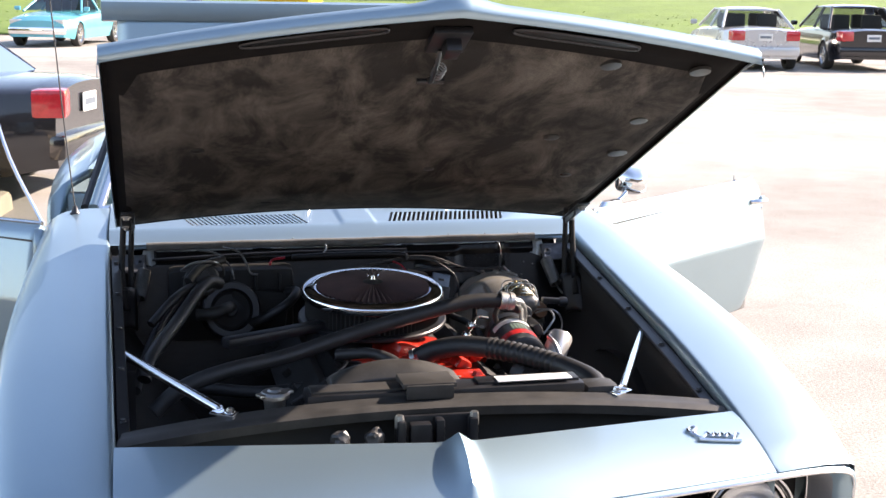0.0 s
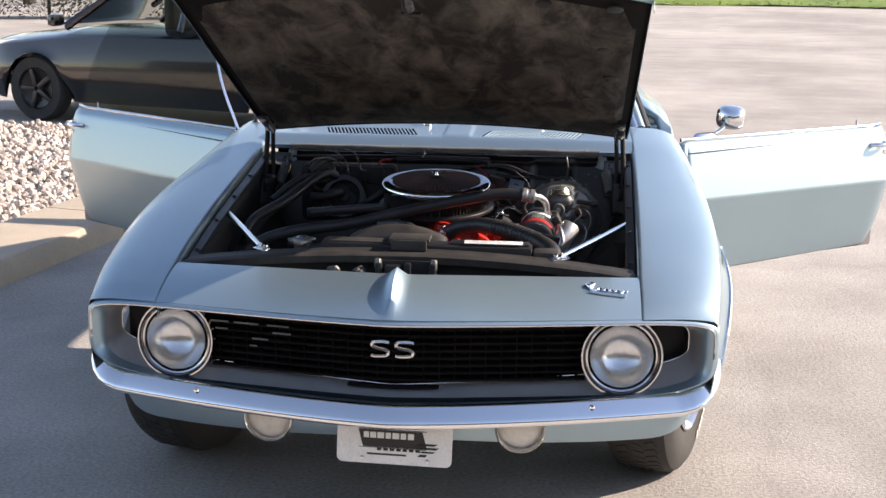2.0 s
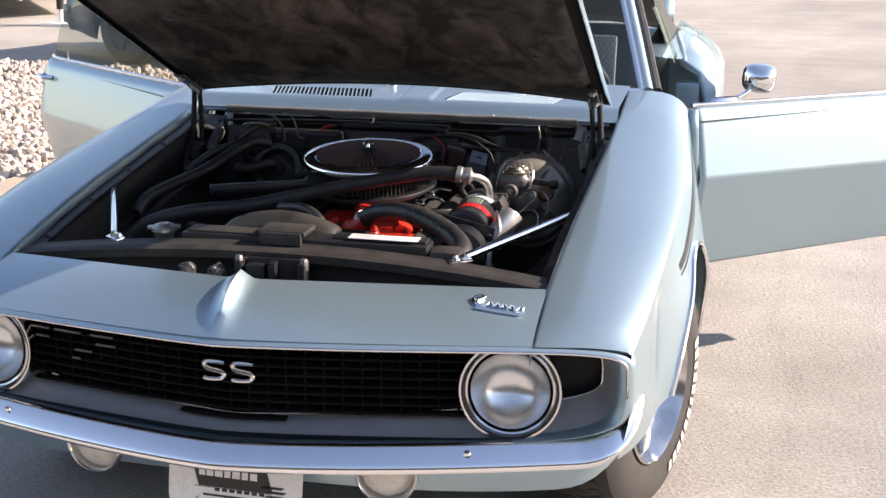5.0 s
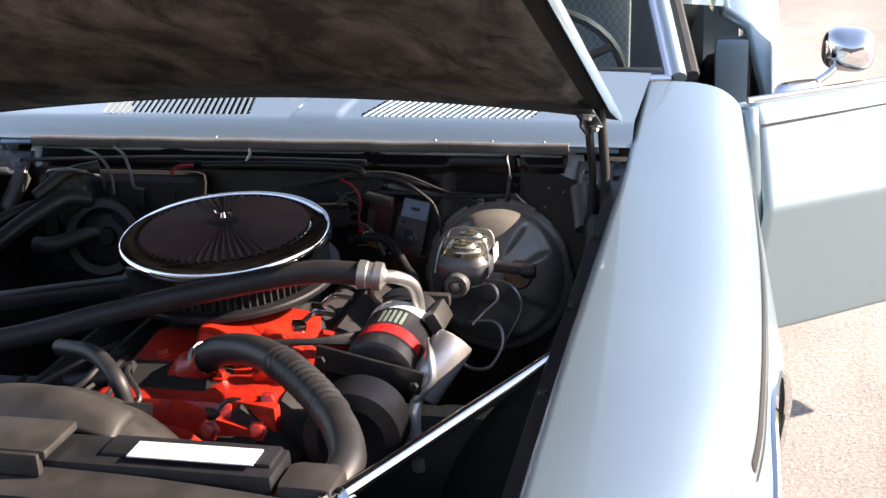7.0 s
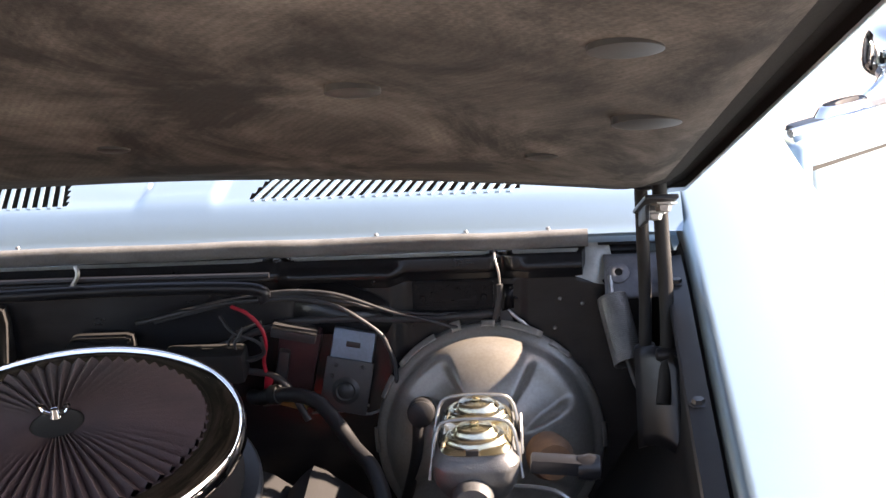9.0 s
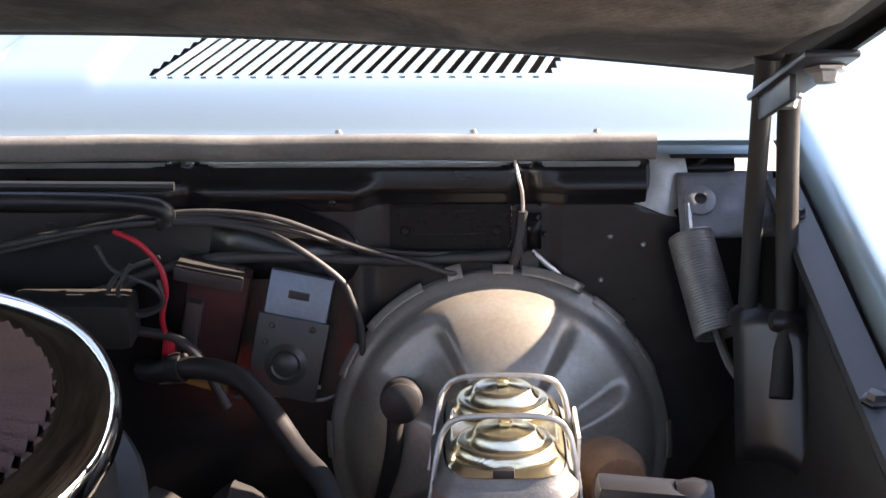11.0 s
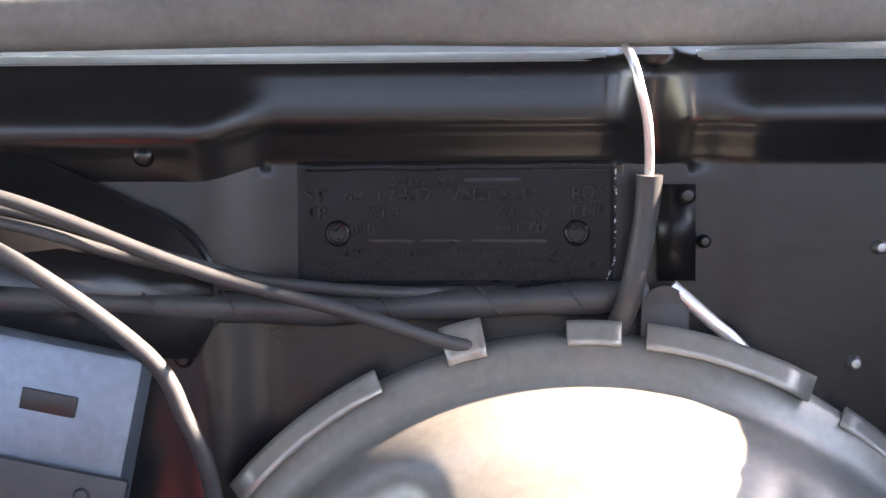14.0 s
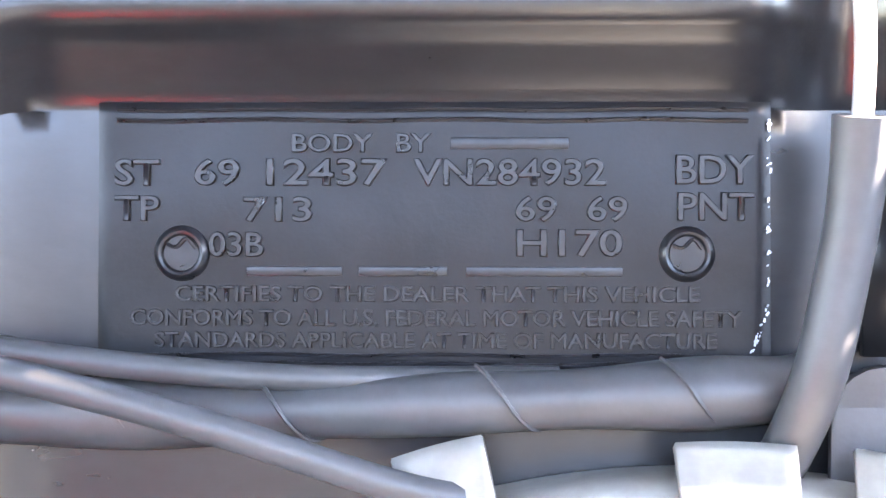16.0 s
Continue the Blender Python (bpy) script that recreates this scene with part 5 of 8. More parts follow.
for s in (1, -1):
    # inner fender
    bm = bmesh.new()

    def inner(u, v):
        y = 0.26 + 1.20 * u
        zt = smooth_table(y, Z_IN) - 0.030
        x = inner_x(y) - 0.005 - 0.02 * sstep(0, 0.12, v) - 0.13 * sstep(0.25, 1.0, v)
        hump = 0.10 * math.exp(-((y - 0.93) / 0.28) ** 2) * sstep(0.3, 0.8, v)
        return Vector((s * (x - hump), y, zt - 0.40 * v + 0.006 * noise.noise(Vector((y * 9, v * 7, s)))))

    add_grid(bm, inner, 40, 20)
    part("inner_fender", bm, M["black_dull"], car, "dull black inner fender")
    bm = bmesh.new()
    add_sweep(bm, [(Vector((s * (inner_x(y) - 0.009), y, smooth_table(y, Z_IN) - 0.032)), Vector((-s, 0, 0))) for y in [0.30 + 1.12 * k / 24 for k in range(25)]],
              [(0.0, -0.012), (0.022, -0.010), (0.024, -0.004), (0.022, 0.0), (0.0, 0.004)])
    part("fender_rail", bm, M["black"], car)
    for k in range(5):
        bm = bmesh.new()
        y = 0.40 + 0.24 * k
        add_lathe(bm, [(0.0, 0.007), (0.006, 0.006), (0.007, 0.002), (0.010, 0.001), (0.010, 0)], 6, Matrix.Translation((s * (inner_x(y) - 0.021), y, smooth_table(y, Z_IN) - 0.031)))
        part("fender_bolt", bm, M["black"], car)
    # rear corner: hinge mount plate with a raised hole, and the gusset that paints the sun patch beside it
    bm = bmesh.new()
    add_grid(bm, lambda u, v: Vector((s * (0.566 + 0.078 * u), 1.400 + 0.042 * v, 0.872 + 0.040 * v + 0.004 * math.sin(v * 9) * (u > 0.5))), 12, 12)
    solid(part("mount_plate", bm, M["plate_grey"], car, "grey hinge mounting plate"), 0.003)
    bm = bmesh.new()
    add_lathe(bm, [(0.0045, -0.002), (0.005, 0.003), (0.009, 0.003), (0.013, 0.001), (0.0135, -0.001)], 24, axis_pose((s * 0.583, 1.422, 0.8955), (0, -1, 1)))
    part("plate_grommet", bm, M["plate_grey"], car)
    bm = bmesh.new()
    add_lathe(bm, [(0.0, 0.0012), (0.0048, 0.0012), (0.0048, -0.001)], 16, axis_pose((s * 0.583, 1.422, 0.8955), (0, -1, 1)))
    part("plate_hole", bm, M["label_black"], car)
    bm = bmesh.new()

    def gusset(u, v):
        """A crumpled sheet corner that closes the firewall against the cowl end, outlined and paled as the sun patch
        there.
        """
        z0, z1 = 0.8915 + 0.047 * v, 0.8775 + 0.064 * v
        left = smooth_table(v, [(0, 0.518), (0.12, 0.524), (0.4, 0.540), (0.6, 0.540), (1, 0.545)])
        right = smooth_table(v, [(0, 0.578), (0.5, 0.576), (1, 0.568)])
        x = left + (right - left) * u
        y = 1.432 + 0.030 * v - 0.006 * math.sin(u * math.pi) * (1 - 0.5 * v) + 0.0016 * math.sin(u * 7 + v * 5)
        return Vector((s * x, y, z0 + (z1 - z0) * u + 0.0015 * math.sin(u * 6 + v * 4)))

    add_grid(bm, gusset, 14, 20)
    part("sunlit_gusset", bm, M["paint_in"], car, "pale silver gusset shaped as the sun patch at the cowl corner", angle=60)
    # closing panel of the firewall behind the hinge
    bm = bmesh.new()
    add_grid(bm, lambda u, v: Vector((s * (0.56 + 0.17 * u), 1.452, 0.62 + 0.29 * v)), 4, 6)
    part("firewall_end", bm, M["black_dull"], car)
    # filler between cowl and fender
    bm = bmesh.new()
    add_grid(bm, lambda u, v: Vector((s * (0.56 + 0.08 * u), 1.44 + 0.10 * v, 0.925 + 0.035 * v)), 4, 6)
    part("cowl_corner", bm, M["black"], car)
    # hinge spring
    bm = bmesh.new()
    a, b = Vector((s * 0.573, 1.400, 0.873)), Vector((s * 0.589, 1.345, 0.812))
    ax = axis_pose(a, b - a)
    Ls = (b - a).length
    add_tube(bm, [ax @ Vector((0.0168 * math.cos(t), 0.0168 * math.sin(t), Ls * t / (2 * math.pi * 34))) for t in [2 * math.pi * k / 14 for k in range(14 * 34 + 1)]], 0.00165, 6, 1, smooth=False)
    spring = part("hinge_spring", bm, mat("grimy_spring", (0.24, 0.238, 0.232), (0.15, 0.15, 0.146), 0.42, 0.4, 40, 300), car, "grimy coiled hinge spring")
    for pts in ([a, a + Vector((0, 0.012, 0.008)), a + Vector((0, 0.02, 0.02))], [b + (a - b) * 0.12, b, b + Vector((s * 0.01, -0.03, -0.02)), b + Vector((s * 0.03, -0.05, -0.02))]):
        bm = bmesh.new()
        add_tube(bm, pts, 0.0035, 8, 4)
        part("spring_hook", bm, M["steel"], spring)

bm = bmesh.new()
add_box(bm, (0, 0.85, 0.36), (1.10, 1.15, 0.02))
part("bay_floor", bm, M["black_dull"], car)

# ---- radiator and its support ----
bm = bmesh.new()
sec = [(0.030, -0.016), (0.033, 0.004), (0.020, 0.012), (-0.004, 0.010), (-0.022, 0.016), (-0.032, 0.006), (-0.032, -0.016)]
add_sweep(bm, [(Vector((x, 0.345 - 0.035 * (abs(x) / 0.63) ** 2.2, 0.795 - 0.034 * (abs(x) / 0.63) ** 2)), Vector((0.3 * x, -1, 0))) for x in [0.63 * (k / 20 - 1) for k in range(41)]], sec)
part("core_support", bm, M["plastic"], car, "dusty black radiator core support", angle=50)
bm = bmesh.new()
add_grid(bm, lambda u, v: Vector((-0.63 + 1.26 * u, 0.34 - 0.035 * (abs(2 * u - 1)) ** 2.2 + 0.02 - 0.02 * v, 0.775 - 0.36 * v)), 30, 4)
part("support_panel", bm, M["black_dull"], car)
bm = bmesh.new()
add_box(bm, (0.045, 0.405, 0.805), (0.60, 0.075, 0.030), None, 0.008)
rad = part("radiator", bm, M["black"], car, "black radiator with its top plate")
bm = bmesh.new()
add_box(bm, (0.225, 0.412, 0.8215), (0.225, 0.048, 0.008), None, 0.003)
part("top_plate", bm, M["black"], rad)
bm = bmesh.new()
add_box(bm, (0.236, 0.398, 0.8275), (0.165, 0.040, 0.002), Matrix.Rotation(radians(0.5), 3, "Z"), 0.0006)
part("warning_label", bm, M["label_white"], rad, "blank white label")
bm = bmesh.new()
for k, w in enumerate((0.10, 0.12, 0.07)):
    add_box(bm, (0.225, 0.407 - 0.009 * k, 0.8288), (w, 0.0022, 0.0006))
part("label_bars", bm, mat("faint_print", (0.62, 0.62, 0.62), rough=0.5), rad)
bm = bmesh.new()
add_box(bm, (-0.145, 0.405, 0.8215), (0.20, 0.055, 0.006), None, 0.002)
part("left_plate", bm, M["plastic"], rad)
bm = bmesh.new()
add_box(bm, (0.0, 0.395, 0.834), (0.115, 0.085, 0.012), None, 0.004)
add_box(bm, (0.0, 0.352, 0.822), (0.10, 0.012, 0.030), None, 0.003)
part("mount_bracket", bm, M["plastic"], rad, "dusty clamp bracket on the radiator")
# cap and neck
bm = bmesh.new()
add_lathe(bm, [(0.0, 0.020), (0.012, 0.020), (0.016, 0.016), (0.026, 0.015), (0.031, 0.010), (0.031, 0.002), (0.024, 0.0), (0.020, -0.03)], 28, Matrix.Translation((-0.317, 0.408, 0.808)))
add_box(bm, (-0.317, 0.408, 0.818), (0.078, 0.024, 0.007), Matrix.Rotation(0.4, 3, "Z"), 0.003)
part("radiator_cap", bm, M["steel"], rad, "dull steel radiator cap")
# fan shroud with its arched collar
bm = bmesh.new()


def shroud(u, v):
    a = math.pi * (0.02 + 0.96 * u)
    r = 0.235 + 0.015 * math.sin(v * math.pi)
    x, z = -0.06 - r * math.cos(a), 0.585 + r * math.sin(a)
    z = min(z, 0.815 + 0.010 * v)
    return Vector((x, 0.44 + 0.17 * v, z - 0.02 * v))


add_grid(bm, shroud, 44, 10)
solid(part("fan_shroud", bm, M["plastic"], car, "dusty dark plastic fan shroud"), 0.004)
bm = bmesh.new()
add_grid(bm, lambda u, v: Vector((-0.05 + 0.145 * (2 * u - 1), 0.455 + 0.07 * v, 0.806 + 0.046 * math.sin(math.pi * u) ** 0.6 * math.sin(math.pi * min(1, v * 1.0) * 0.62 + 0.25))), 36, 10)
solid(part("shroud_collar", bm, M["plastic"], car, "arched top of the fan shroud", angle=60), 0.004)
# fan behind the shroud
bm = bmesh.new()
for k in range(6):
    a = k * math.pi / 3 + 0.3
    add_box(bm, (-0.01 + 0.13 * math.cos(a), 0.60, 0.57 + 0.13 * math.sin(a)), (0.18, 0.004, 0.075), Matrix.Rotation(-a, 3, "Y") @ Matrix.Rotation(0.5, 3, "X"), 0.001)
add_lathe(bm, [(0.0, 0.03), (0.05, 0.028), (0.055, 0.0), (0.03, -0.06), (0.0, -0.06)], 20, axis_pose((-0.01, 0.60, 0.57), (0, -1, 0)))
part("cooling_fan", bm, M["black"], car, "black cooling fan")
# hood lock on the support
bm = bmesh.new()
add_box(bm, (0.0, 0.300, 0.748), (0.17, 0.012, 0.085), None, 0.004)
lock = part("hood_lock", bm, M["black"], car, "black hood lock bracket behind the nose panel", angle=40)
for x, w, h in ((-0.075, 0.018, 0.075), (0.005, 0.018, 0.075), (0.075, 0.018, 0.075), (-0.035, 0.045, 0.06)):
    bm = bmesh.new()
    add_box(bm, (x, 0.283, 0.750), (w, 0.030, h), None, 0.006)
    part("lock_rib", bm, M["black"], lock)
for x in (-0.078, 0.078):
    bm = bmesh.new()
    add_lathe(bm, [(0.0, 0.008), (0.008, 0.007), (0.010, 0.0), (0.010, -0.02)], 6, Matrix.Translation((x, 0.285, 0.79)))
    part("lock_bolt", bm, M["steel"], lock)
bm = bmesh.new()
add_grid(bm, lambda u, v: Vector((-0.62 + 1.24 * u, 0.10 + 0.20 * abs(2 * u - 1) + (0.25 - 0.2 * abs(2 * u - 1)) * v, 0.715 - 0.02 * v)), 30, 6)
part("nose_support", bm, M["black_dull"], car)
# crinkled foil scraps by the lock
for x in (-0.20, -0.13):
    bm = bmesh.new()
    r_ = random.Random(int(x * 100))
    bmesh.ops.create_icosphere(bm, subdivisions=3, radius=0.022)
    for v in bm.verts:
        v.co *= 0.8 + 0.5 * abs(noise.noise(v.co * 55 + Vector((x * 40, 0, 0))))
    bmesh.ops.translate(bm, verts=bm.verts, vec=(x, 0.275, 0.755))
    part("bulb_socket", bm, M["relay_dark"], car, "dark crumpled metal by the hood lock", angle=20)
# chrome braces
for s in (1, -1):
    a, b = Vector((s * 0.640, 0.790, 0.820)), Vector((s * 0.432, 0.375, 0.800))
    d = (b - a).normalized()
    bm = bmesh.new()
    add_tube(bm, [a, a + d * 0.05, a + d * 0.2, b - d * 0.08, b - d * 0.035, b], lambda t: 0.0105 * (0.55 + 0.45 * min(1, t / 0.12)) if t < 0.85 else 0.0105, 12, 6)
    brace = part("fender_brace", bm, M["chrome"], car, "chrome rod brace from fender to core support")
    bm = bmesh.new()
    add_box(bm, b + Vector((-s * 0.008, -0.012, -0.004)), (0.055, 0.024, 0.006), Matrix.Rotation(s * 0.6, 3, "Z") @ Matrix.Rotation(0.15, 3, "X"), 0.0025)
    part("brace_tab", bm, M["chrome"], brace)
    bm = bmesh.new()
    add_lathe(bm, [(0.0, 0.009), (0.006, 0.008), (0.008, 0.002), (0.012, 0.001), (0.012, -0.002)], 6, Matrix.Translation(b + Vector((-s * 0.02, -0.016, 0.0))))
    part("brace_bolt", bm, M["chrome_worn"], brace)

# ---- engine ----
OR = M["orange"]
bm = bmesh.new()
add_box(bm, (0.02, 0.98, 0.53), (0.36, 0.60, 0.34), None, 0.03)
engine = part("engine", bm, M["black_dull"], car, "V8 engine with a near-black block and orange painted castings")
bm = bmesh.new()
add_box(bm, (0.02, 0.98, 0.69), (0.22, 0.46, 0.10), None, 0.03)
part("engine_valley", bm, M["black_dull"], engine)
for s in (1, -1):
    bm = bmesh.new()
    add_box(bm, (0.02 + s * 0.155, 0.98, 0.655), (0.13, 0.56, 0.12), Matrix.Rotation(s * radians(38), 3, "Y"), 0.02)
    part("cylinder_head", bm, M["black_dull"], engine)
# near-black on the +x cover stands in for shade over orange enamel
for s, m_ in ((1, M["black_dull"]), (-1, M["black_dull"])):
    bm = bmesh.new()
    add_box(bm, (0.02 + s * 0.225, 0.985, 0.690), (0.115, 0.54, 0.065), Matrix.Rotation(s * radians(40), 3, "Y"), 0.022)
    for k in range(4):
        add_box(bm, (0.02 + s * 0.26, 0.78 + 0.135 * k, 0.713), (0.02, 0.03, 0.02), Matrix.Rotation(s * radians(40), 3, "Y"), 0.005)
    part("valve_cover", bm, m_, engine, "near-black valve cover")
# intake and front castings
bm = bmesh.new()
add_box(bm, (0.055, 0.86, 0.715), (0.27, 0.20, 0.055), Matrix.Rotation(0.12, 3, "X"), 0.022)
add_box(bm, (0.03, 0.735, 0.655), (0.25, 0.10, 0.16), Matrix.Rotation(-0.25, 3, "X"), 0.03)
add_box(bm, (0.10, 0.96, 0.742), (0.20, 0.16, 0.05), Euler((0.05, 0.25, 0.3)).to_matrix(), 0.02)
for k in range(4):
    add_tube(bm, [(0.00 + 0.05 * k, 1.00 - 0.03 * k, 0.745), (0.06 + 0.05 * k, 0.955 - 0.03 * k, 0.750), (0.13 + 0.035 * k, 0.925 - 0.03 * k, 0.735)], 0.020, 12, 5)
for x, y, z in ((0.02, 0.80, 0.742), (0.10, 0.79, 0.742), (0.15, 0.86, 0.745), (-0.03, 0.86, 0.742)):
    add_lathe(bm, [(0.0, 0.010), (0.008, 0.009), (0.010, 0.002), (0.015, 0.001), (0.016, -0.004)], 6, Matrix.Translation((x, y, z)))
part("intake_manifold", bm, OR, engine, "glossy orange intake manifold castings", angle=45)
# water pump and thermostat housing
bm = bmesh.new()
add_lathe(bm, [(0.0, 0.07), (0.045, 0.068), (0.055, 0.05), (0.07, 0.03), (0.085, 0.0), (0.09, -0.04)], 28, axis_pose((0.06, 0.685, 0.62), (0, -1, 0.1)))
add_box(bm, (0.11, 0.72, 0.665), (0.16, 0.06, 0.12), Matrix.Rotation(0.25, 3, "Y"), 0.022)
add_box(bm, (0.16, 0.76, 0.715), (0.14, 0.09, 0.05), Matrix.Rotation(-0.2, 3, "Z"), 0.016)
add_tube(bm, [(0.16, 0.70, 0.66), (0.205, 0.68, 0.64), (0.23, 0.69, 0.58)], 0.026, 14, 5)
for x, y, z in ((0.03, 0.655, 0.70), (0.13, 0.665, 0.715), (0.19, 0.70, 0.70), (0.10, 0.66, 0.655), (0.2, 0.73, 0.735)):
    add_lathe(bm, [(0.0, 0.012), (0.010, 0.011), (0.012, 0.004), (0.016, 0.003), (0.016, -0.004)], 6, axis_pose((x, y, z), (0.1, -1, 0.5)))
part("water_pump", bm, OR, engine, "orange cast water pump", angle=45)
bm = bmesh.new()
add_lathe(bm, [(0.034, -0.03), (0.036, 0.0), (0.033, 0.012), (0.026, 0.02), (0.022, 0.05)], 20, axis_pose((0.045, 0.815, 0.735), (0.55, -0.35, 0.5)))
add_box(bm, (0.04, 0.82, 0.722), (0.10, 0.06, 0.016), Matrix.Rotation(0.4, 3, "Z"), 0.006)
add_lathe(bm, [(0.0, 0.018), (0.009, 0.017), (0.012, 0.006), (0.015, 0.0)], 6, Matrix.Translation((0.085, 0.80, 0.73)))
part("thermostat_housing", bm, OR, engine)
for x, y, z, h in ((0.205, 0.86, 0.752, 0.035), (0.235, 0.93, 0.745, 0.03), (0.175, 0.80, 0.748, 0.03)):
    bm = bmesh.new()
    add_box(bm, (x, y, z), (0.05, 0.035, h), Euler((0.3, 0.5, 0.6)).to_matrix(), 0.010)
    part("casting_boss", bm, OR, engine)
for x, y, z in ((0.205, 0.865, 0.80), (0.12, 0.70, 0.722), (0.225, 0.90, 0.815)):
    bm = bmesh.new()
    add_box(bm, (x, y, z), (0.022, 0.018, 0.016), Euler((0.3, 0.2, 0.6)).to_matrix(), 0.004)
    add_tube(bm, [(x, y, z), (x + 0.02, y + 0.02, z + 0.015), (x + 0.05, y + 0.03, z + 0.01)], 0.004, 8, 4)
    part("brass_fitting", bm, M["chrome_worn"], engine, "bright fitting on the manifold")
# plug leads
for k in range(4):
    bm = bmesh.new()
    add_tube(bm, [(-0.06 - 0.02 * k, 0.80 + 0.03 * k, 0.745), (-0.02 - 0.03 * k, 0.72 + 0.02 * k, 0.77), (0.02 - 0.06 * k, 0.66 + 0.02 * k, 0.75), (-0.10 - 0.05 * k, 0.64 + 0.02 * k, 0.70)], 0.0045, 8, 6)
    part("plug_lead", bm, M["rubber"], engine, "black spark plug lead")
for k in range(3):
    bm = bmesh.new()
    add_tube(bm, [(0.10 + 0.03 * k, 0.83, 0.775), (0.22 + 0.02 * k, 0.84 + 0.01 * k, 0.785), (0.32, 0.87 + 0.03 * k, 0.775)], 0.004 + 0.002 * (k == 0), 8, 5)
    part("vacuum_line", bm, M["rubber"], engine)

# air cleaner
AC = Matrix.Translation((0.004, 1.077, 0.874)) @ Matrix.Rotation(radians(4.5), 4, "X") @ Matrix.Diagonal((1.03, 1.03, 1, 1)) @ Matrix.Translation((0, 0, -0.862))
bm = bmesh.new()
add_lathe(bm, [(0.1375, 0.866), (0.1395, 0.8715), (0.1425, 0.8735), (0.1500, 0.8742), (0.1660, 0.8738), (0.1725, 0.8722), (0.1765, 0.8690), (0.1785, 0.8640), (0.1792, 0.8520), (0.1770, 0.8490), (0.168, 0.850)], 96, AC)
air = part("air_cleaner", bm, M["chrome"], car, "round chrome air cleaner with a red filter top", angle=60)
bm = bmesh.new()
n = 180
top, mid_, low = [], [], []
for i in range(n):
    a = 2 * math.pi * i / n
    r = 0.170 if i % 2 else 0.164
    top.append(bm.verts.new(AC @ Vector((r * math.cos(a), r * math.sin(a), 0.851))))
    low.append(bm.verts.new(AC @ Vector((r * math.cos(a), r * math.sin(a), 0.792))))
for i in range(n):
    j = (i + 1) % n
    bm.faces.new((top[i], top[j], low[j], low[i]))
part("pleated_side", bm, M["black_dull"], air, "dark pleated side filter", angle=5)
bm = bmesh.new()
add_lathe(bm, [(0.168, 0.797), (0.184, 0.796), (0.187, 0.793), (0.187, 0.786), (0.176, 0.780), (0.12, 0.772), (0.06, 0.75)], 72, AC)
part("base_pan", bm, M["black"], air)
bm = bmesh.new()
n = 120
ringv = []
for rr in (0.026, 0.055, 0.09, 0.12, 0.141):
    ring = []
    for i in range(n):
        a = 2 * math.pi * i / n
        amp = 0.0035 * (rr / 0.141) ** 0.5 * (1 if i % 2 else -1)
        dome = 0.874 + 0.012 * (1 - (rr / 0.141) ** 2)
        ring.append(bm.verts.new(AC @ Vector((rr * math.cos(a), rr * math.sin(a), dome + amp))))
    ringv.append(ring)
for a, b in zip(ringv, ringv[1:]):
    for i in range(n):
        j = (i + 1) % n
        bm.faces.new((a[i], a[j], b[j], b[i]))
part("filter_top", bm, M["filter"], air, "pleated dark red filter top", angle=8)
bm = bmesh.new()
add_lathe(bm, [(0.0, 0.8895), (0.018, 0.889), (0.027, 0.8845), (0.028, 0.882)], 32, AC)
part("centre_boss", bm, M["black_dull"], air)
bm = bmesh.new()
c = AC @ Vector((0, 0, 0.893))
add_lathe(bm, [(0.0, 0.010), (0.004, 0.009), (0.006, 0.0)], 12, Matrix.Translation(c))
for s in (1, -1):
    add_tube(bm, [c + Vector((s * 0.003, 0, 0.002)), c + Vector((s * 0.012, 0, 0.006)), c + Vector((s * 0.015, 0, 0.013)), c + Vector((s * 0.010, 0, 0.012))], 0.0022, 6, 4)
part("wing_nut", bm, M["chrome"], air, "small bright wing nut")

# big air-conditioning hose with its alloy elbow
bm = bmesh.new()
add_tube(bm, [(-0.56, 0.69, 0.70), (-0.50, 0.71, 0.745), (-0.40, 0.742, 0.772), (-0.25, 0.802, 0.785), (-0.10, 0.850, 0.815), (0.10, 0.888, 0.856), (0.22, 0.905, 0.876), (0.300, 0.906, 0.876)], 0.0185, 16, 10)
ach = part("cooling_hose", bm, M["rubber"], car, "thick black air-conditioning hose across the engine")
bm = bmesh.new()
d = Vector((0.9, 0.1, -0.12)).normalized()
add_lathe(bm, [(0.020, -0.022), (0.0225, -0.020), (0.0225, -0.008), (0.0205, -0.006), (0.0205, 0.002), (0.0225, 0.004), (0.0225, 0.016), (0.014, 0.020), (0.0105, 0.024)], 24, axis_pose((0.317, 0.906, 0.874), d))
add_tube(bm, [(0.330, 0.908, 0.872), (0.352, 0.922, 0.866), (0.369, 0.943, 0.848), (0.375, 0.953, 0.820), (0.375, 0.958, 0.765)], 0.0105, 14, 6)
part("hose_elbow", bm, M["alloy"], ach, "cast alloy ferrule and elbow")
bm = bmesh.new()
add_tube(bm, [(-0.58, 0.80, 0.745), (-0.56, 0.86, 0.785), (-0.495, 1.07, 0.812), (-0.44, 1.20, 0.853), (-0.405, 1.265, 0.868), (-0.375, 1.30, 0.855)], 0.0165, 14, 8)
part("heater_hose", bm, M["rubber"], car, "looped black heater hose")
bm = bmesh.new()
add_tube(bm, [(-0.60, 0.86, 0.70), (-0.58, 0.98, 0.735), (-0.535, 1.14, 0.79), (-0.48, 1.28, 0.83)], 0.012, 12, 8)
part("heater_hose", bm, M["rubber"], car, "looped black heater hose")
bm = bmesh.new()
add_tube(bm, [(-0.45, 0.86, 0.70), (-0.30, 0.80, 0.70), (-0.15, 0.78, 0.72), (-0.05, 0.80, 0.74)], 0.015, 12, 8)
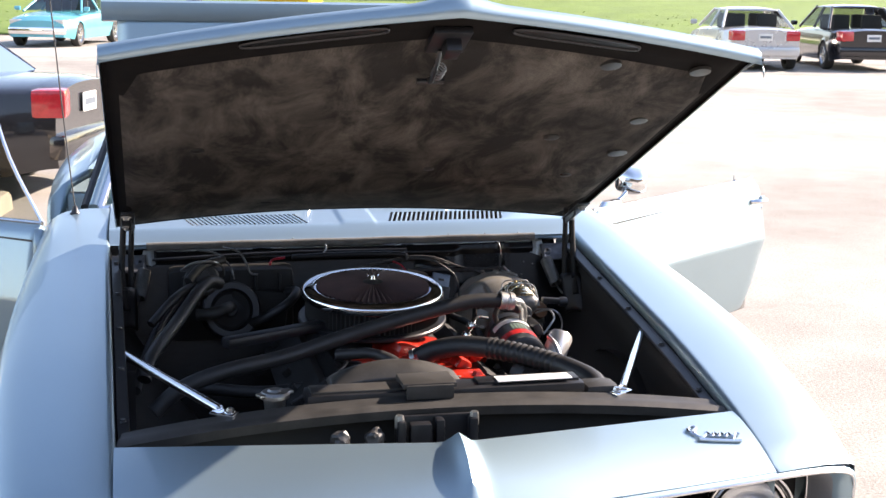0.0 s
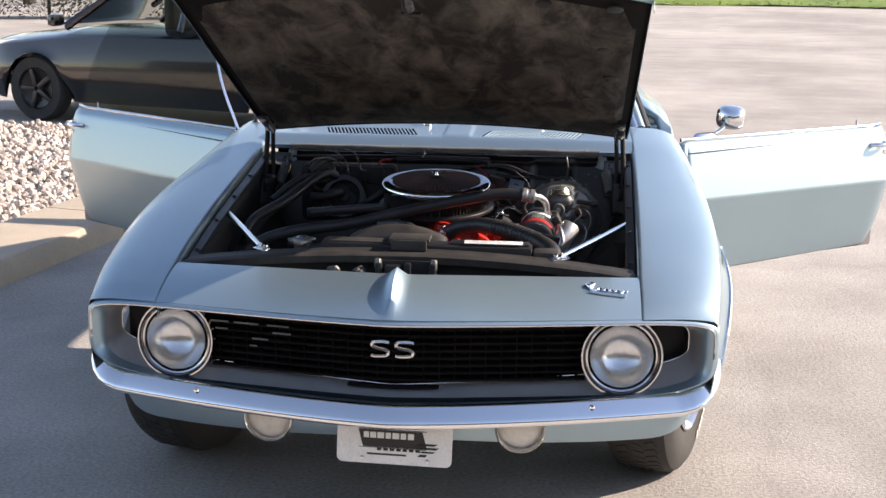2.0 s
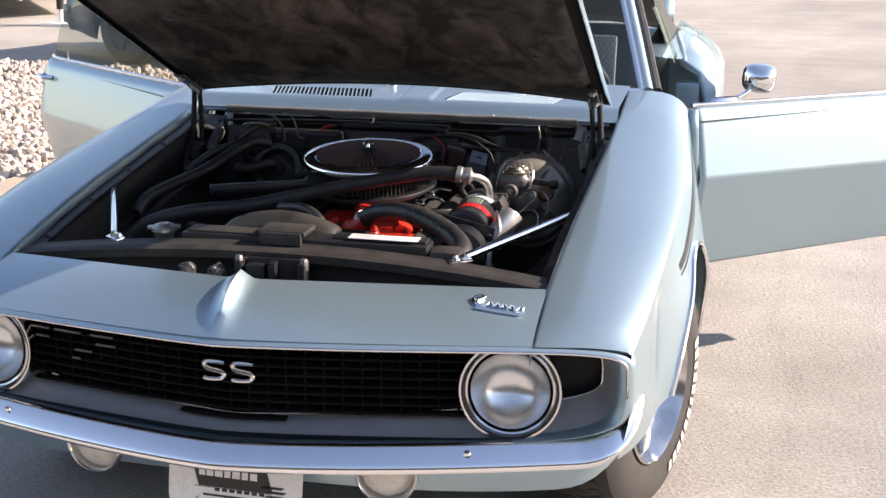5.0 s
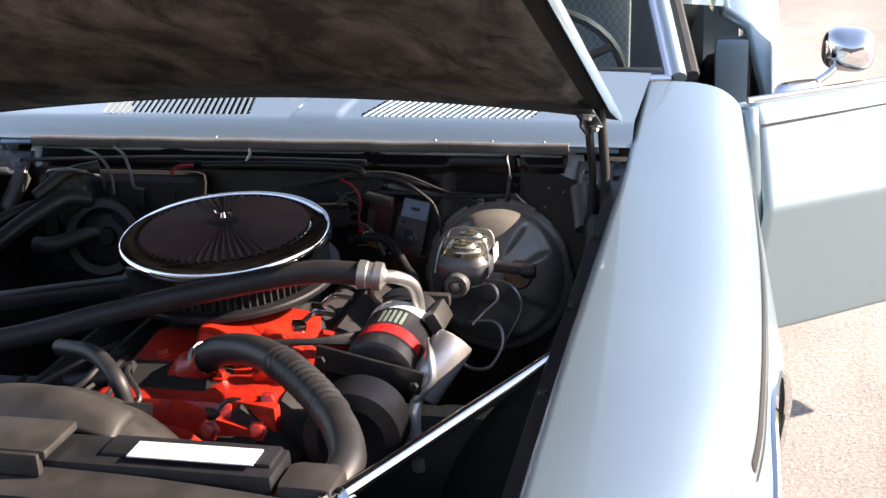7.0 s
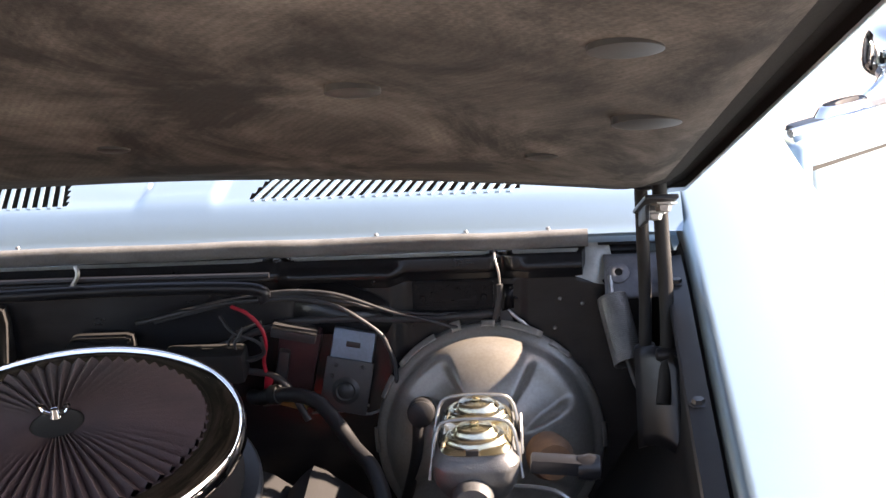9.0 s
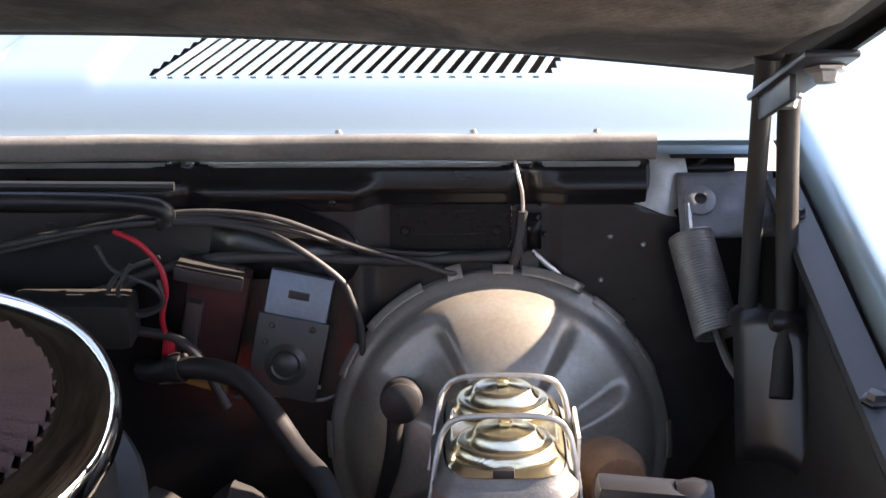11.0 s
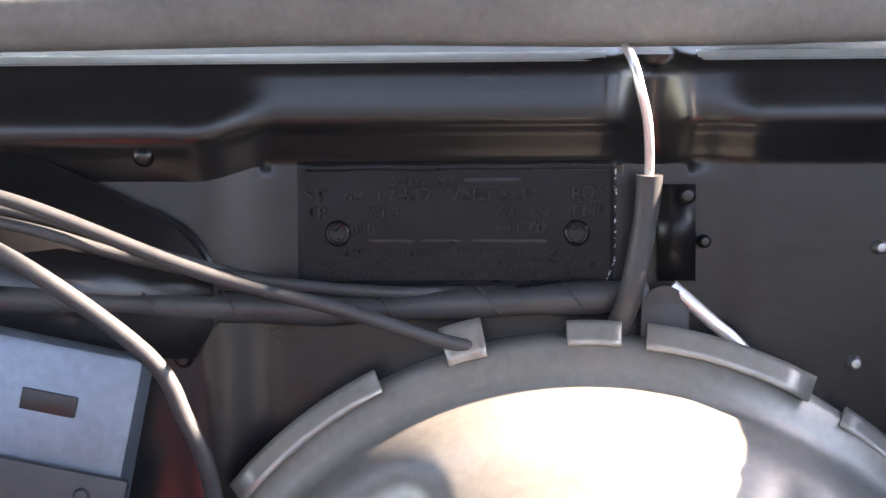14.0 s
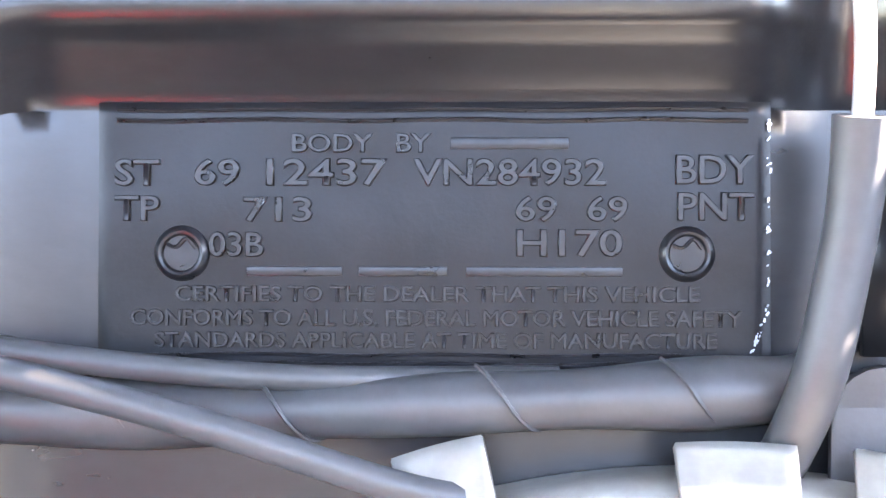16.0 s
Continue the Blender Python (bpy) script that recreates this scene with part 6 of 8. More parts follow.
part("heater_hose", bm, M["rubber"], car, "looped black heater hose")
bm = bmesh.new()
add_tube(bm, [(-0.14, 0.74, 0.80), (-0.06, 0.70, 0.81), (-0.005, 0.66, 0.79), (0.01, 0.655, 0.74)], 0.013, 12, 8)
part("heater_hose", bm, M["rubber"], car, "looped black heater hose")
bm = bmesh.new()
add_box(bm, (-0.258, 0.935, 0.806), (0.30, 0.040, 0.026), Matrix.Rotation(radians(28), 3, "Z"), 0.009)
part("duct_rail", bm, M["black"], car, "black ribbed duct rail", angle=45)

# upper radiator hose, ribbed in its bend
bm = bmesh.new()
hp = [(0.060, 0.812, 0.757), (0.105, 0.792, 0.785), (0.165, 0.762, 0.802), (0.230, 0.715, 0.806), (0.300, 0.645, 0.803), (0.365, 0.562, 0.796), (0.402, 0.485, 0.786), (0.398, 0.425, 0.772), (0.380, 0.395, 0.755)]
add_tube(bm, hp, lambda t: 0.0245 + (0.0022 * math.sin(t * 330) if 0.36 < t < 0.60 else 0), 18, 24)
uh = part("radiator_hose", bm, M["rubber"], car, "black ribbed upper radiator hose", angle=70)
for t in (0.02, 0.93):
    q = spline(hp, 24)
    i = int(t * (len(q) - 1))
    dd = (q[min(i + 2, len(q) - 1)] - q[max(i - 2, 0)]).normalized()
    bm = bmesh.new()
    add_lathe(bm, [(0.0255, -0.006), (0.0268, -0.006), (0.0268, 0.006), (0.0255, 0.006)], 28, axis_pose(q[i], dd))
    part("hose_clamp", bm, M["steel"], uh)
bm = bmesh.new()
add_box(bm, (0.385, 0.398, 0.775), (0.075, 0.07, 0.075), None, 0.016)
part("radiator_outlet", bm, M["plastic"], rad)

# compressor with banded label
cp = axis_pose((0.342, 0.815, 0.744), (0.03, 1, 0.10))
bm = bmesh.new()
add_lathe(bm, [(0.0, 0.0), (0.05, 0.0), (0.058, 0.006), (0.059, 0.03), (0.0575, 0.032), (0.0575, 0.155), (0.060, 0.158), (0.060, 0.185), (0.045, 0.195), (0.0, 0.20)], 44, cp)
comp = part("compressor", bm, M["black"], car, "black compressor with white and red bands")
for a, b, m_, nm in ((0.040, 0.066, "label_red", "red_band"), (0.118, 0.142, "label_white", "white_band")):
    bm = bmesh.new()
    add_grid(bm, lambda u, v: cp @ Vector((0.0582 * math.cos(0.5 + 2.3 * u), 0.0582 * math.sin(0.5 + 2.3 * u), a + (b - a) * v)), 20, 1)
    part(nm, bm, M[m_], comp)
bm = bmesh.new()
for k in range(5):
    add_grid(bm, lambda u, v: cp @ Vector((0.0581 * math.cos(1.3 + 0.15 * k + 0.09 * u), 0.0581 * math.sin(1.3 + 0.15 * k + 0.09 * u), 0.072 + 0.038 * v)), 3, 1)
part("label_bars", bm, mat("green_print", (0.20, 0.27, 0.22), rough=0.45), comp)
bm = bmesh.new()
add_box(bm, (0.408, 0.955, 0.790), (0.022, 0.07, 0.035), Matrix.Rotation(-0.5, 3, "Y"), 0.007)
add_box(bm, (0.365, 1.012, 0.796), (0.10, 0.018, 0.022), None, 0.007)
add_tube(bm, [(0.31, 0.97, 0.80), (0.30, 0.95, 0.83), (0.315, 0.96, 0.855)], 0.007, 8, 4)
part("compressor_bracket", bm, M["plastic"], comp)
bm = bmesh.new()
add_box(bm, (0.335, 0.802, 0.762), (0.17, 0.008, 0.038), Matrix.Rotation(0.22, 3, "Y"), 0.003)
add_lathe(bm, [(0.0, 0.012), (0.008, 0.011), (0.010, 0.0)], 6, axis_pose((0.262, 0.80, 0.776), (0, -1, 0)))
add_lathe(bm, [(0.0, 0.010), (0.007, 0.009), (0.009, 0.0)], 6, axis_pose((0.405, 0.80, 0.742), (0, -1, 0)))
part("alloy_bracket", bm, M["black"], comp)
bm = bmesh.new()
add_tube(bm, [(0.405, 0.80, 0.715), (0.430, 0.81, 0.745), (0.425, 0.83, 0.775), (0.415, 0.86, 0.79)], 0.006, 8, 4)
part("alloy_strap", bm, M["alloy"], comp)
pp = axis_pose((0.345, 0.735, 0.715), (0.04, -1, 0.02))
bm = bmesh.new()
prof = []
for k in range(7):
    prof += [(0.070, 0.010 * k), (0.064, 0.010 * k + 0.005)]
add_lathe(bm, [(0.0, -0.02), (0.05, -0.02), (0.066, -0.005)] + prof + [(0.072, 0.072), (0.05, 0.078), (0.02, 0.07), (0.0, 0.07)], 48, pp)
part("pulley", bm, M["black"], comp, "black grooved pulley", angle=20)
# bright canister and pipe
M["alloy_bright"] = mat("brushed_aluminium", (0.80, 0.79, 0.77), (0.70, 0.69, 0.67), 0.34, 0.7, 30, 420, bump=0.15, bump_mm=0.3)
kd = Vector((0.42, 0.42, 0.62)).normalized()
bm = bmesh.new()
add_lathe(bm, [(0.0, -0.054), (0.012, -0.054), (0.027, -0.050), (0.0305, -0.044), (0.0305, 0.046), (0.028, 0.052), (0.012, 0.055), (0.0, 0.055)], 32, axis_pose((0.430, 0.850, 0.750), kd))
can = part("canister", bm, M["alloy_bright"], car, "dull alloy muffler canister")
bm = bmesh.new()
add_tube(bm, [Vector((0.430, 0.850, 0.750)) - kd * 0.046, (0.405, 0.80, 0.705), (0.405, 0.79, 0.665), (0.405, 0.80, 0.60)], 0.010, 12, 6)
part("canister_pipe", bm, M["alloy_bright"], can)
bm = bmesh.new()
add_lathe(bm, [(0.0, 0.02), (0.014, 0.02), (0.017, 0.015), (0.017, -0.015), (0.012, -0.02)], 6, Matrix.Translation((0.405, 0.792, 0.645)))
part("pipe_nut", bm, M["steel"], can)

# heater and blower on the firewall
bm = bmesh.new()
add_box(bm, (-0.34, 1.385, 0.785), (0.34, 0.09, 0.20), None, 0.02)
hb = part("heater_box", bm, M["black_dull"], car, "black heater and blower housing on the firewall", angle=45)
bm = bmesh.new()
add_box(bm, (-0.27, 1.345, 0.765), (0.16, 0.06, 0.13), Matrix.Rotation(0.1, 3, "Y"), 0.02)
part("air_duct", bm, M["black_dull"], hb)
for k in range(5):
    bm = bmesh.new()
    add_box(bm, (-0.21 - 0.065 * k, 1.337, 0.80), (0.008, 0.02, 0.14), None, 0.003)
    part("box_rib", bm, M["black_dull"], hb)
bm = bmesh.new()
add_lathe(bm, [(0.0, 0.004), (0.020, 0.004), (0.022, 0.0), (0.040, -0.002), (0.046, -0.008), (0.046, -0.07), (0.058, -0.075), (0.060, -0.09)], 32, axis_pose((-0.42, 1.285, 0.875), (0.1, -0.85, 0.40)))
part("blower_motor", bm, M["plastic"], hb, "dusty black blower motor")
bm = bmesh.new()
add_tube(bm, [(-0.475, 1.33, 0.888), (-0.445, 1.29, 0.915), (-0.395, 1.29, 0.918), (-0.365, 1.335, 0.892), (-0.36, 1.345, 0.86)], 0.0035, 8, 6)
part("motor_strap", bm, M["steel"], hb, "dull metal motor strap")
bp_ = axis_pose((-0.345, 1.285, 0.785), (0.12, -1, 0.30))
bm = bmesh.new()
add_lathe(bm, [(0.052, -0.05), (0.056, 0.0), (0.058, 0.005), (0.074, 0.005), (0.078, 0.001), (0.080, -0.05)], 40, bp_)
part("blower_scroll", bm, M["black"], hb, "dusty flange round the blower scroll")
bm = bmesh.new()
add_lathe(bm, [(0.0, -0.010), (0.016, -0.011), (0.020, -0.020), (0.044, -0.026), (0.053, -0.020), (0.055, -0.004)], 36, bp_)
part("blower_bowl", bm, M["rubber"], hb, "round black blower cover")
bm = bmesh.new()
add_tube(bm, [(-0.30, 1.30, 0.74), (-0.26, 1.24, 0.77), (-0.20, 1.23, 0.81), (-0.17, 1.28, 0.83), (-0.19, 1.33, 0.82)], 0.013, 12, 8)
part("return_hose", bm, M["rubber"], hb)
bm = bmesh.new()
add_tube(bm, [(-0.56, 1.10, 0.80), (-0.50, 1.16, 0.85), (-0.45, 1.25, 0.86), (-0.43, 1.32, 0.83)], 0.011, 12, 8)
part("supply_hose", bm, M["rubber"], hb)
bm = bmesh.new()
add_tube(bm, [(-0.44, 1.20, 0.795), (-0.40, 1.19, 0.80), (-0.365, 1.215, 0.805), (-0.35, 1.26, 0.80)], 0.016, 12, 6)
add_tube(bm, [(-0.46, 1.25, 0.875), (-0.42, 1.30, 0.905), (-0.36, 1.33, 0.915)], 0.012, 10, 5)
part("heater_pipe", bm, M["plastic"], hb, "dull dark heater pipe")
bm = bmesh.new()
add_tube(bm, [(-0.36, 1.40, 0.935), (-0.32, 1.36, 0.93), (-0.30, 1.34, 0.90), (-0.29, 1.33, 0.875), (-0.27, 1.33, 0.870)], 0.003, 8, 6)
add_tube(bm, [(-0.43, 1.40, 0.93), (-0.38, 1.37, 0.925), (-0.345, 1.345, 0.895), (-0.335, 1.33, 0.86)], 0.003, 8, 6)
part("ground_strap", bm, M["iron"], hb, "dull looped strap")
bm = bmesh.new()
add_tube(bm, [(-0.225, 1.39, 0.875), (-0.232, 1.38, 0.888), (-0.222, 1.385, 0.900), (-0.190, 1.39, 0.903)], 0.0035, 8, 5)
part("red_lead", bm, M["wire_red"], car, "red lead on the firewall")
bm = bmesh.new()
add_tube(bm, [(-0.17, 1.395, 0.903), (0.0, 1.395, 0.906), (0.14, 1.395, 0.902), (0.155, 1.395, 0.885)], 0.008, 10, 6)
add_tube(bm, [(-0.55, 1.40, 0.905), (-0.30, 1.41, 0.912), (-0.10, 1.412, 0.914), (0.16, 1.412, 0.912)], 0.004, 8, 6)
part("loom_tube", bm, M["black"], car, "black wiring tube along the firewall")
bm = bmesh.new()
add_tube(bm, [(-0.075, 1.405, 0.935), (-0.072, 1.40, 0.925), (-0.085, 1.398, 0.905)], 0.003, 6, 4)
part("clip", bm, M["alloy"], car)
bm = bmesh.new()
add_box(bm, (0.08, 1.37, 0.815), (0.10, 0.04, 0.04), None, 0.008)
add_box(bm, (-0.05, 1.38, 0.80), (0.08, 0.05, 0.10), None, 0.01)
part("ignition_box", bm, M["black_dull"], car, "dark box behind the air cleaner")
# heater hose with its clamp, from the firewall down past the brake booster
bm = bmesh.new()
add_tube(bm, [(0.128, 1.385, 0.762), (0.143, 1.37, 0.767), (0.159, 1.36, 0.776), (0.194, 1.345, 0.782), (0.220, 1.33, 0.779), (0.243, 1.31, 0.762), (0.266, 1.28, 0.745), (0.291, 1.24, 0.739), (0.31, 1.17, 0.73), (0.31, 1.08, 0.70)], 0.0092, 14, 8)
hh = part("heater_hose", bm, M["rubber"], car, "black heater hose bending down from the firewall")
bm = bmesh.new()
add_lathe(bm, [(0.009, -0.006), (0.0115, -0.006), (0.0122, 0.0), (0.0115, 0.006), (0.009, 0.006)], 20, axis_pose((0.163, 1.358, 0.7775), (0.88, -0.4, 0.22)))
part("hose_clamp", bm, M["black_dull"], hh)
# thin pale wire behind it
bm = bmesh.new()
add_tube(bm, [(0.14, 1.385, 0.750), (0.19, 1.375, 0.757), (0.225, 1.37, 0.752), (0.275, 1.37, 0.753)], 0.0018, 6, 6)
part("pale_wire", bm, M["alloy"], car)

# ---- brake booster and master cylinder ----
BP = axis_pose((0.421, 1.376, 0.704), (0.0, -1.0, 0.28)) @ Matrix.Diagonal((1.03, 1.03, 1, 1))
bm = bmesh.new()
PB = [(0.0, 0.092), (0.036, 0.092), (0.040, 0.086), (0.044, 0.078), (0.056, 0.0755), (0.070, 0.072), (0.086, 0.066), (0.100, 0.057), (0.110, 0.047), (0.117, 0.036), (0.1215, 0.024), (0.1225, 0.016), (0.1265, 0.013), (0.1335, 0.011), (0.1360, 0.006), (0.1360, -0.006), (0.128, -0.008), (0.124, -0.05), (0.08, -0.07), (0.0, -0.075)]
n = 144
rings = []
for r, h in PB:
    if r < 1e-6:
        rings.append([bm.verts.new(BP @ Vector((0, 0, h)))])
        continue
    ring = []
    for i in range(n):
        a = 2 * math.pi * i / n
        # pressed pockets between broad spokes
        w = sstep(0.046, 0.066, r) * (1 - sstep(0.098, 0.116, r))
        k = max(0.0, math.cos(4 * (a - radians(43))))
        hh = h - 0.017 * w * sstep(0.12, 0.62, k)
        ring.append(bm.verts.new(BP @ Vector((r * math.cos(a), r * math.sin(a), hh))))
    rings.append(ring)
for a, b in zip(rings, rings[1:]):
    for i in range(n):
        j = (i + 1) % n
        if len(a) == 1:
            bm.faces.new((a[0], b[j], b[i]))
        elif len(b) == 1:
            bm.faces.new((a[i], a[j], b[0]))
        else:
            bm.faces.new((a[i], a[j], b[j], b[i]))
boost = part("brake_booster", bm, M["booster"], car, "round grey-gold brake booster with pressed pockets", angle=60)
# crimp tabs round the rim
for deg, w, up in ((-152, 0.03, 0.002), (-128, 0.055, 0.003), (-105, 0.0125, 0.0075), (-89, 0.016, 0.0030), (-72, 0.050, 0.0035), (-50, 0.03, 0.0015), (-30, 0.03, 0.0), (0, 0.03, 0.001), (40, 0.03, 0.0), (90, 0.03, 0.001), (140, 0.03, 0.0), (180, 0.03, 0.001)):
    a = radians(-deg)
    bm = bmesh.new()
    add_grid(bm, lambda u, v: BP @ Vector(((0.1335 + (0.0035 + up) * v - 0.001 * u) * math.cos(a + (u - 0.5) * w / 0.136), (0.1335 + (0.0035 + up) * v) * math.sin(a + (u - 0.5) * w / 0.136), 0.0130 - 0.005 * v - 0.0012 * math.sin(u * 3))), 6, 4)
    solid(part("crimp_tab", bm, M["booster"], boost), 0.0014)
# vacuum check valve
vp = axis_pose((0.343, 1.320, 0.768), (0.0, -1.0, 0.28))
bm = bmesh.new()
add_lathe(bm, [(0.0165, -0.012), (0.0168, 0.004), (0.0140, 0.006), (0.0140, 0.009), (0.0155, 0.010), (0.0155, 0.014), (0.011, 0.0165), (0.0, 0.0165)], 28, vp)
part("check_valve", bm, M["rubber"], boost)
bm = bmesh.new()
q = vp @ Vector((0, 0, 0.012))
add_tube(bm, [q + Vector((-0.004, 0.004, -0.012)), q + Vector((-0.006, 0.0, -0.04)), q + Vector((-0.014, 0.004, -0.08)), q + Vector((-0.03, 0.02, -0.14))], 0.007, 12, 8)
part("vacuum_hose", bm, M["rubber"], boost, "black vacuum hose")

# cast master cylinder
MX, MY = 0.4155, 1.142
bm = bmesh.new()


def mc(u, v):
    a = 2 * math.pi * u
    e = 4.5
    c, s = math.cos(a), math.sin(a)
    k = (abs(c) ** e + abs(s) ** e) ** (-1 / e)
    sx, sy, z = lerp_table(v, [(0, 0.038), (0.10, 0.040), (0.16, 0.046), (0.5, 0.046), (0.75, 0.042), (1, 0.032)]), lerp_table(v, [(0, 0.056), (0.10, 0.058), (0.16, 0.064), (0.5, 0.064), (1, 0.05)]), 0.8415 - 0.057 * v
    return Vector((MX + sx * c * k, MY + sy * s * k, z))


add_grid(bm, mc, 48, 10)
bmesh.ops.remove_doubles(bm, verts=bm.verts, dist=1e-5)
master = part("master_cylinder", bm, M["iron"], car, "cast iron brake master cylinder with zinc lid", angle=50)
bm = bmesh.new()
add_lathe(bm, [(0.0, 0.0), (0.011, 0.0), (0.012, -0.004), (0.019, -0.004), (0.021, 0.004), (0.021, 0.03), (0.026, 0.034), (0.026, 0.16), (0.030, 0.17), (0.030, 0.20)], 32, axis_pose((0.4120, 1.062, 0.800), (0, 1, -0.06)))
part("bore", bm, M["iron"], master)
bm = bmesh.new()
add_lathe(bm, [(0.0, 0.006), (0.004, 0.005), (0.009, 0.004), (0.0095, -0.002)], 6, axis_pose((0.4120, 1.060, 0.800), (0, -1, 0.06)))
part("bore_plug", bm, M["steel"], master)
# lid: two raised domes in a stepped rim
bm = bmesh.new()


def lid(u, v):
    x, y = (2 * u - 1), (2 * v - 1)
    px, py = 0.0365 * x, 0.056 * y
    rr = (abs(x) ** 5 + abs(y) ** 5) ** 0.2
    if rr > 1:
        px, py = px / rr, py / rr
    edge = min(1, (1 - min(1, rr)) / 0.10)
    z = 0.8420 + 0.004 * edge
    for c0 in (-0.0265, 0.0275):
        d = math.sqrt((px / 0.0335) ** 2 + ((py - c0) / 0.0255) ** 2)
        z += 0.006 * (1 - sstep(0.86, 1.0, d)) + 0.008 * (1 - sstep(0.52, 0.74, d)) + 0.002 * (1 - sstep(0.0, 0.5, d))
    return Vector((MX + px, MY + py, z))


add_grid(bm, lid, 60, 90)
part("lid", bm, M["zinc"], master, "gold zinc reservoir lid with two domes", angle=60)
for yy in (MY - 0.026, MY + 0.027):
    bm = bmesh.new()
    add_tube(bm, [(MX - 0.047, yy - 0.02, 0.81), (MX - 0.0415, yy - 0.006, 0.845), (MX - 0.0375, yy, 0.857), (MX - 0.028, yy, 0.8655), (MX, yy, 0.8675), (MX + 0.028, yy, 0.8655), (MX + 0.0375, yy, 0.857), (MX + 0.0415, yy - 0.006, 0.845), (MX + 0.047, yy - 0.02, 0.81)], 0.0020, 8, 8)
    part("bail_wire", bm, M["steel"], master)
    bm = bmesh.new()
    add_box(bm, (MX, yy, 0.8650), (0.008, 0.010, 0.005), None, 0.0015)
    part("bail_seat", bm, M["zinc"], master)
bm = bmesh.new()
add_box(bm, (MX - 0.002, MY - 0.0575, 0.8465), (0.013, 0.004, 0.006), None, 0.001)
part("lid_clip", bm, M["black"], master)
bm = bmesh.new()
add_box(bm, (MX + 0.0468, MY + 0.01, 0.830), (0.002, 0.04, 0.026))
part("side_label", bm, M["label_white"], master)
# lines and switch at the side
bm = bmesh.new()
add_tube(bm, [(0.44, 1.06, 0.80), (0.475, 1.05, 0.81), (0.487, 1.04, 0.79), (0.47, 1.02, 0.775), (0.45, 1.01, 0.755)], 0.0028, 6, 6)
part("brake_line", bm, M["steel"], master, "bent steel brake line")
bm = bmesh.new()
add_tube(bm, [(0.44, 1.02, 0.755), (0.49, 1.0, 0.765), (0.505, 0.985, 0.74), (0.485, 0.97, 0.70), (0.445, 0.97, 0.70), (0.43, 0.985, 0.735)], 0.0028, 6, 8)
part("brake_line", bm, M["steel"], master, "bent steel brake line")
bm = bmesh.new()
add_tube(bm, [(0.44, 1.10, 0.80), (0.50, 1.08, 0.80), (0.52, 1.07, 0.76), (0.49, 1.05, 0.70)], 0.0028, 6, 8)
part("brake_line", bm, M["steel"], master, "bent steel brake line")
bm = bmesh.new()
add_box(bm, (0.500, 1.10, 0.822), (0.06, 0.02, 0.016), Matrix.Rotation(0.1, 3, "Y"), 0.004)
add_lathe(bm, [(0.0, 0.012), (0.012, 0.010), (0.014, 0.0), (0.012, -0.012), (0.0, -0.012)], 14, axis_pose((0.53, 1.10, 0.818), (1, 0, 0)))
part("pressure_switch", bm, M["black"], master)
bm = bmesh.new()
add_lathe(bm, [(0.0, 0.02), (0.02, 0.018), (0.026, 0.0), (0.024, -0.02), (0.0, -0.022)], 20, axis_pose((0.492, 1.20, 0.772), (0.2, -1, 0.2)))
part("rusty_cover", bm, mat("rusty_steel", (0.20, 0.115, 0.065), (0.10, 0.055, 0.035), 0.7, 0.1, 40, 300, bump=0.4, bump_mm=0.5), master, "rust-brown cap")

# ---- data plate and wiring on the firewall ----
TW = 0.094
TAG = Matrix.Translation((0.334, fw_y(0.888) - 0.0012, 0.888)) @ Matrix.Rotation(radians(-14), 4, "X")
K = TW / 1120


def tag_pt(px, py, lift=0.0):
    """A place on the plate, in the plate's own fine grid."""
    return TAG @ Vector(((px - 205) * K, -lift, (190 - py) * K))


M["tag"] = mat("black_painted_plate", (0.0105, 0.0105, 0.012), (0.006, 0.006, 0.007), 0.40, 0.0, 110, 1100, bump=0.5, bump_mm=0.12, rough_var=0.12, coat=0.22, spec=0.08)
M["tag_edge"] = mat("worn_plate_edge", (0.016, 0.016, 0.018), (0.007, 0.007, 0.008), 0.30, 0.0, 260, 1800, bump=0.2, bump_mm=0.1, spec=0.16, coat=0.25, lo=0.36, hi=0.62)
for m_ in (M["tag"], M["tag_edge"]):
    m_.node_tree.nodes["Principled BSDF"].inputs["Coat Roughness"].default_value = 0.24
M["chip"] = mat("bare_metal_chip", (0.55, 0.56, 0.58), (0.35, 0.36, 0.38), 0.4, 0.4, 300, 1800)
bm = bmesh.new()


def plate_fn(u, v):
    px, py = 172 + 1194 * u, 172 + 478 * v
    wave = 0.00022 * noise.noise(Vector((px * 0.004, py * 0.006, 0)))
    edge = 0.0005 * (1 - min(1, min(u, 1 - u) / 0.006, min(v, 1 - v) / 0.012))
    return tag_pt(px, py, wave - edge)


add_grid(bm, plate_fn, 80, 40)
tag = part("data_plate", bm, M["tag"], car, "black embossed data plate riveted to the firewall")
for y0, y1 in ((180, 189), (199, 209), (617, 625), (632, 641)):
    bm = bmesh.new()
    add_tube(bm, [tag_pt(207 + (1118 if y0 < 400 else 1090) * k / 12, (y0 + y1) / 2 + 2 * math.sin(k * 1.7), 0.0002) for k in range(13)], 0.00036, 6, 2)
    part("border_ridge", bm, M["tag_edge"], tag)
r_ = random.Random(9)
bm = bmesh.new()
for i in range(46):
    py = 205 + 330 * r_.random() if i < 30 else 530 + 90 * r_.random()
    px = 1362 + r_.uniform(-3, 3) - max(0, py - 530) * 0.35
    s_ = r_.uniform(0.00012, 0.00045)
    add_box(bm, tag_pt(px, py, 0.0001), (s_ * 0.7, 0.0002, s_ * 1.6), TAG.to_3x3() @ Matrix.Rotation(r_.random(), 3, "Y"))
tagged(part("edge_wear", bm, M["chip"], tag, "bare metal chips along the plate edge"), "bare metal chips along the plate edge", kind="stuff")


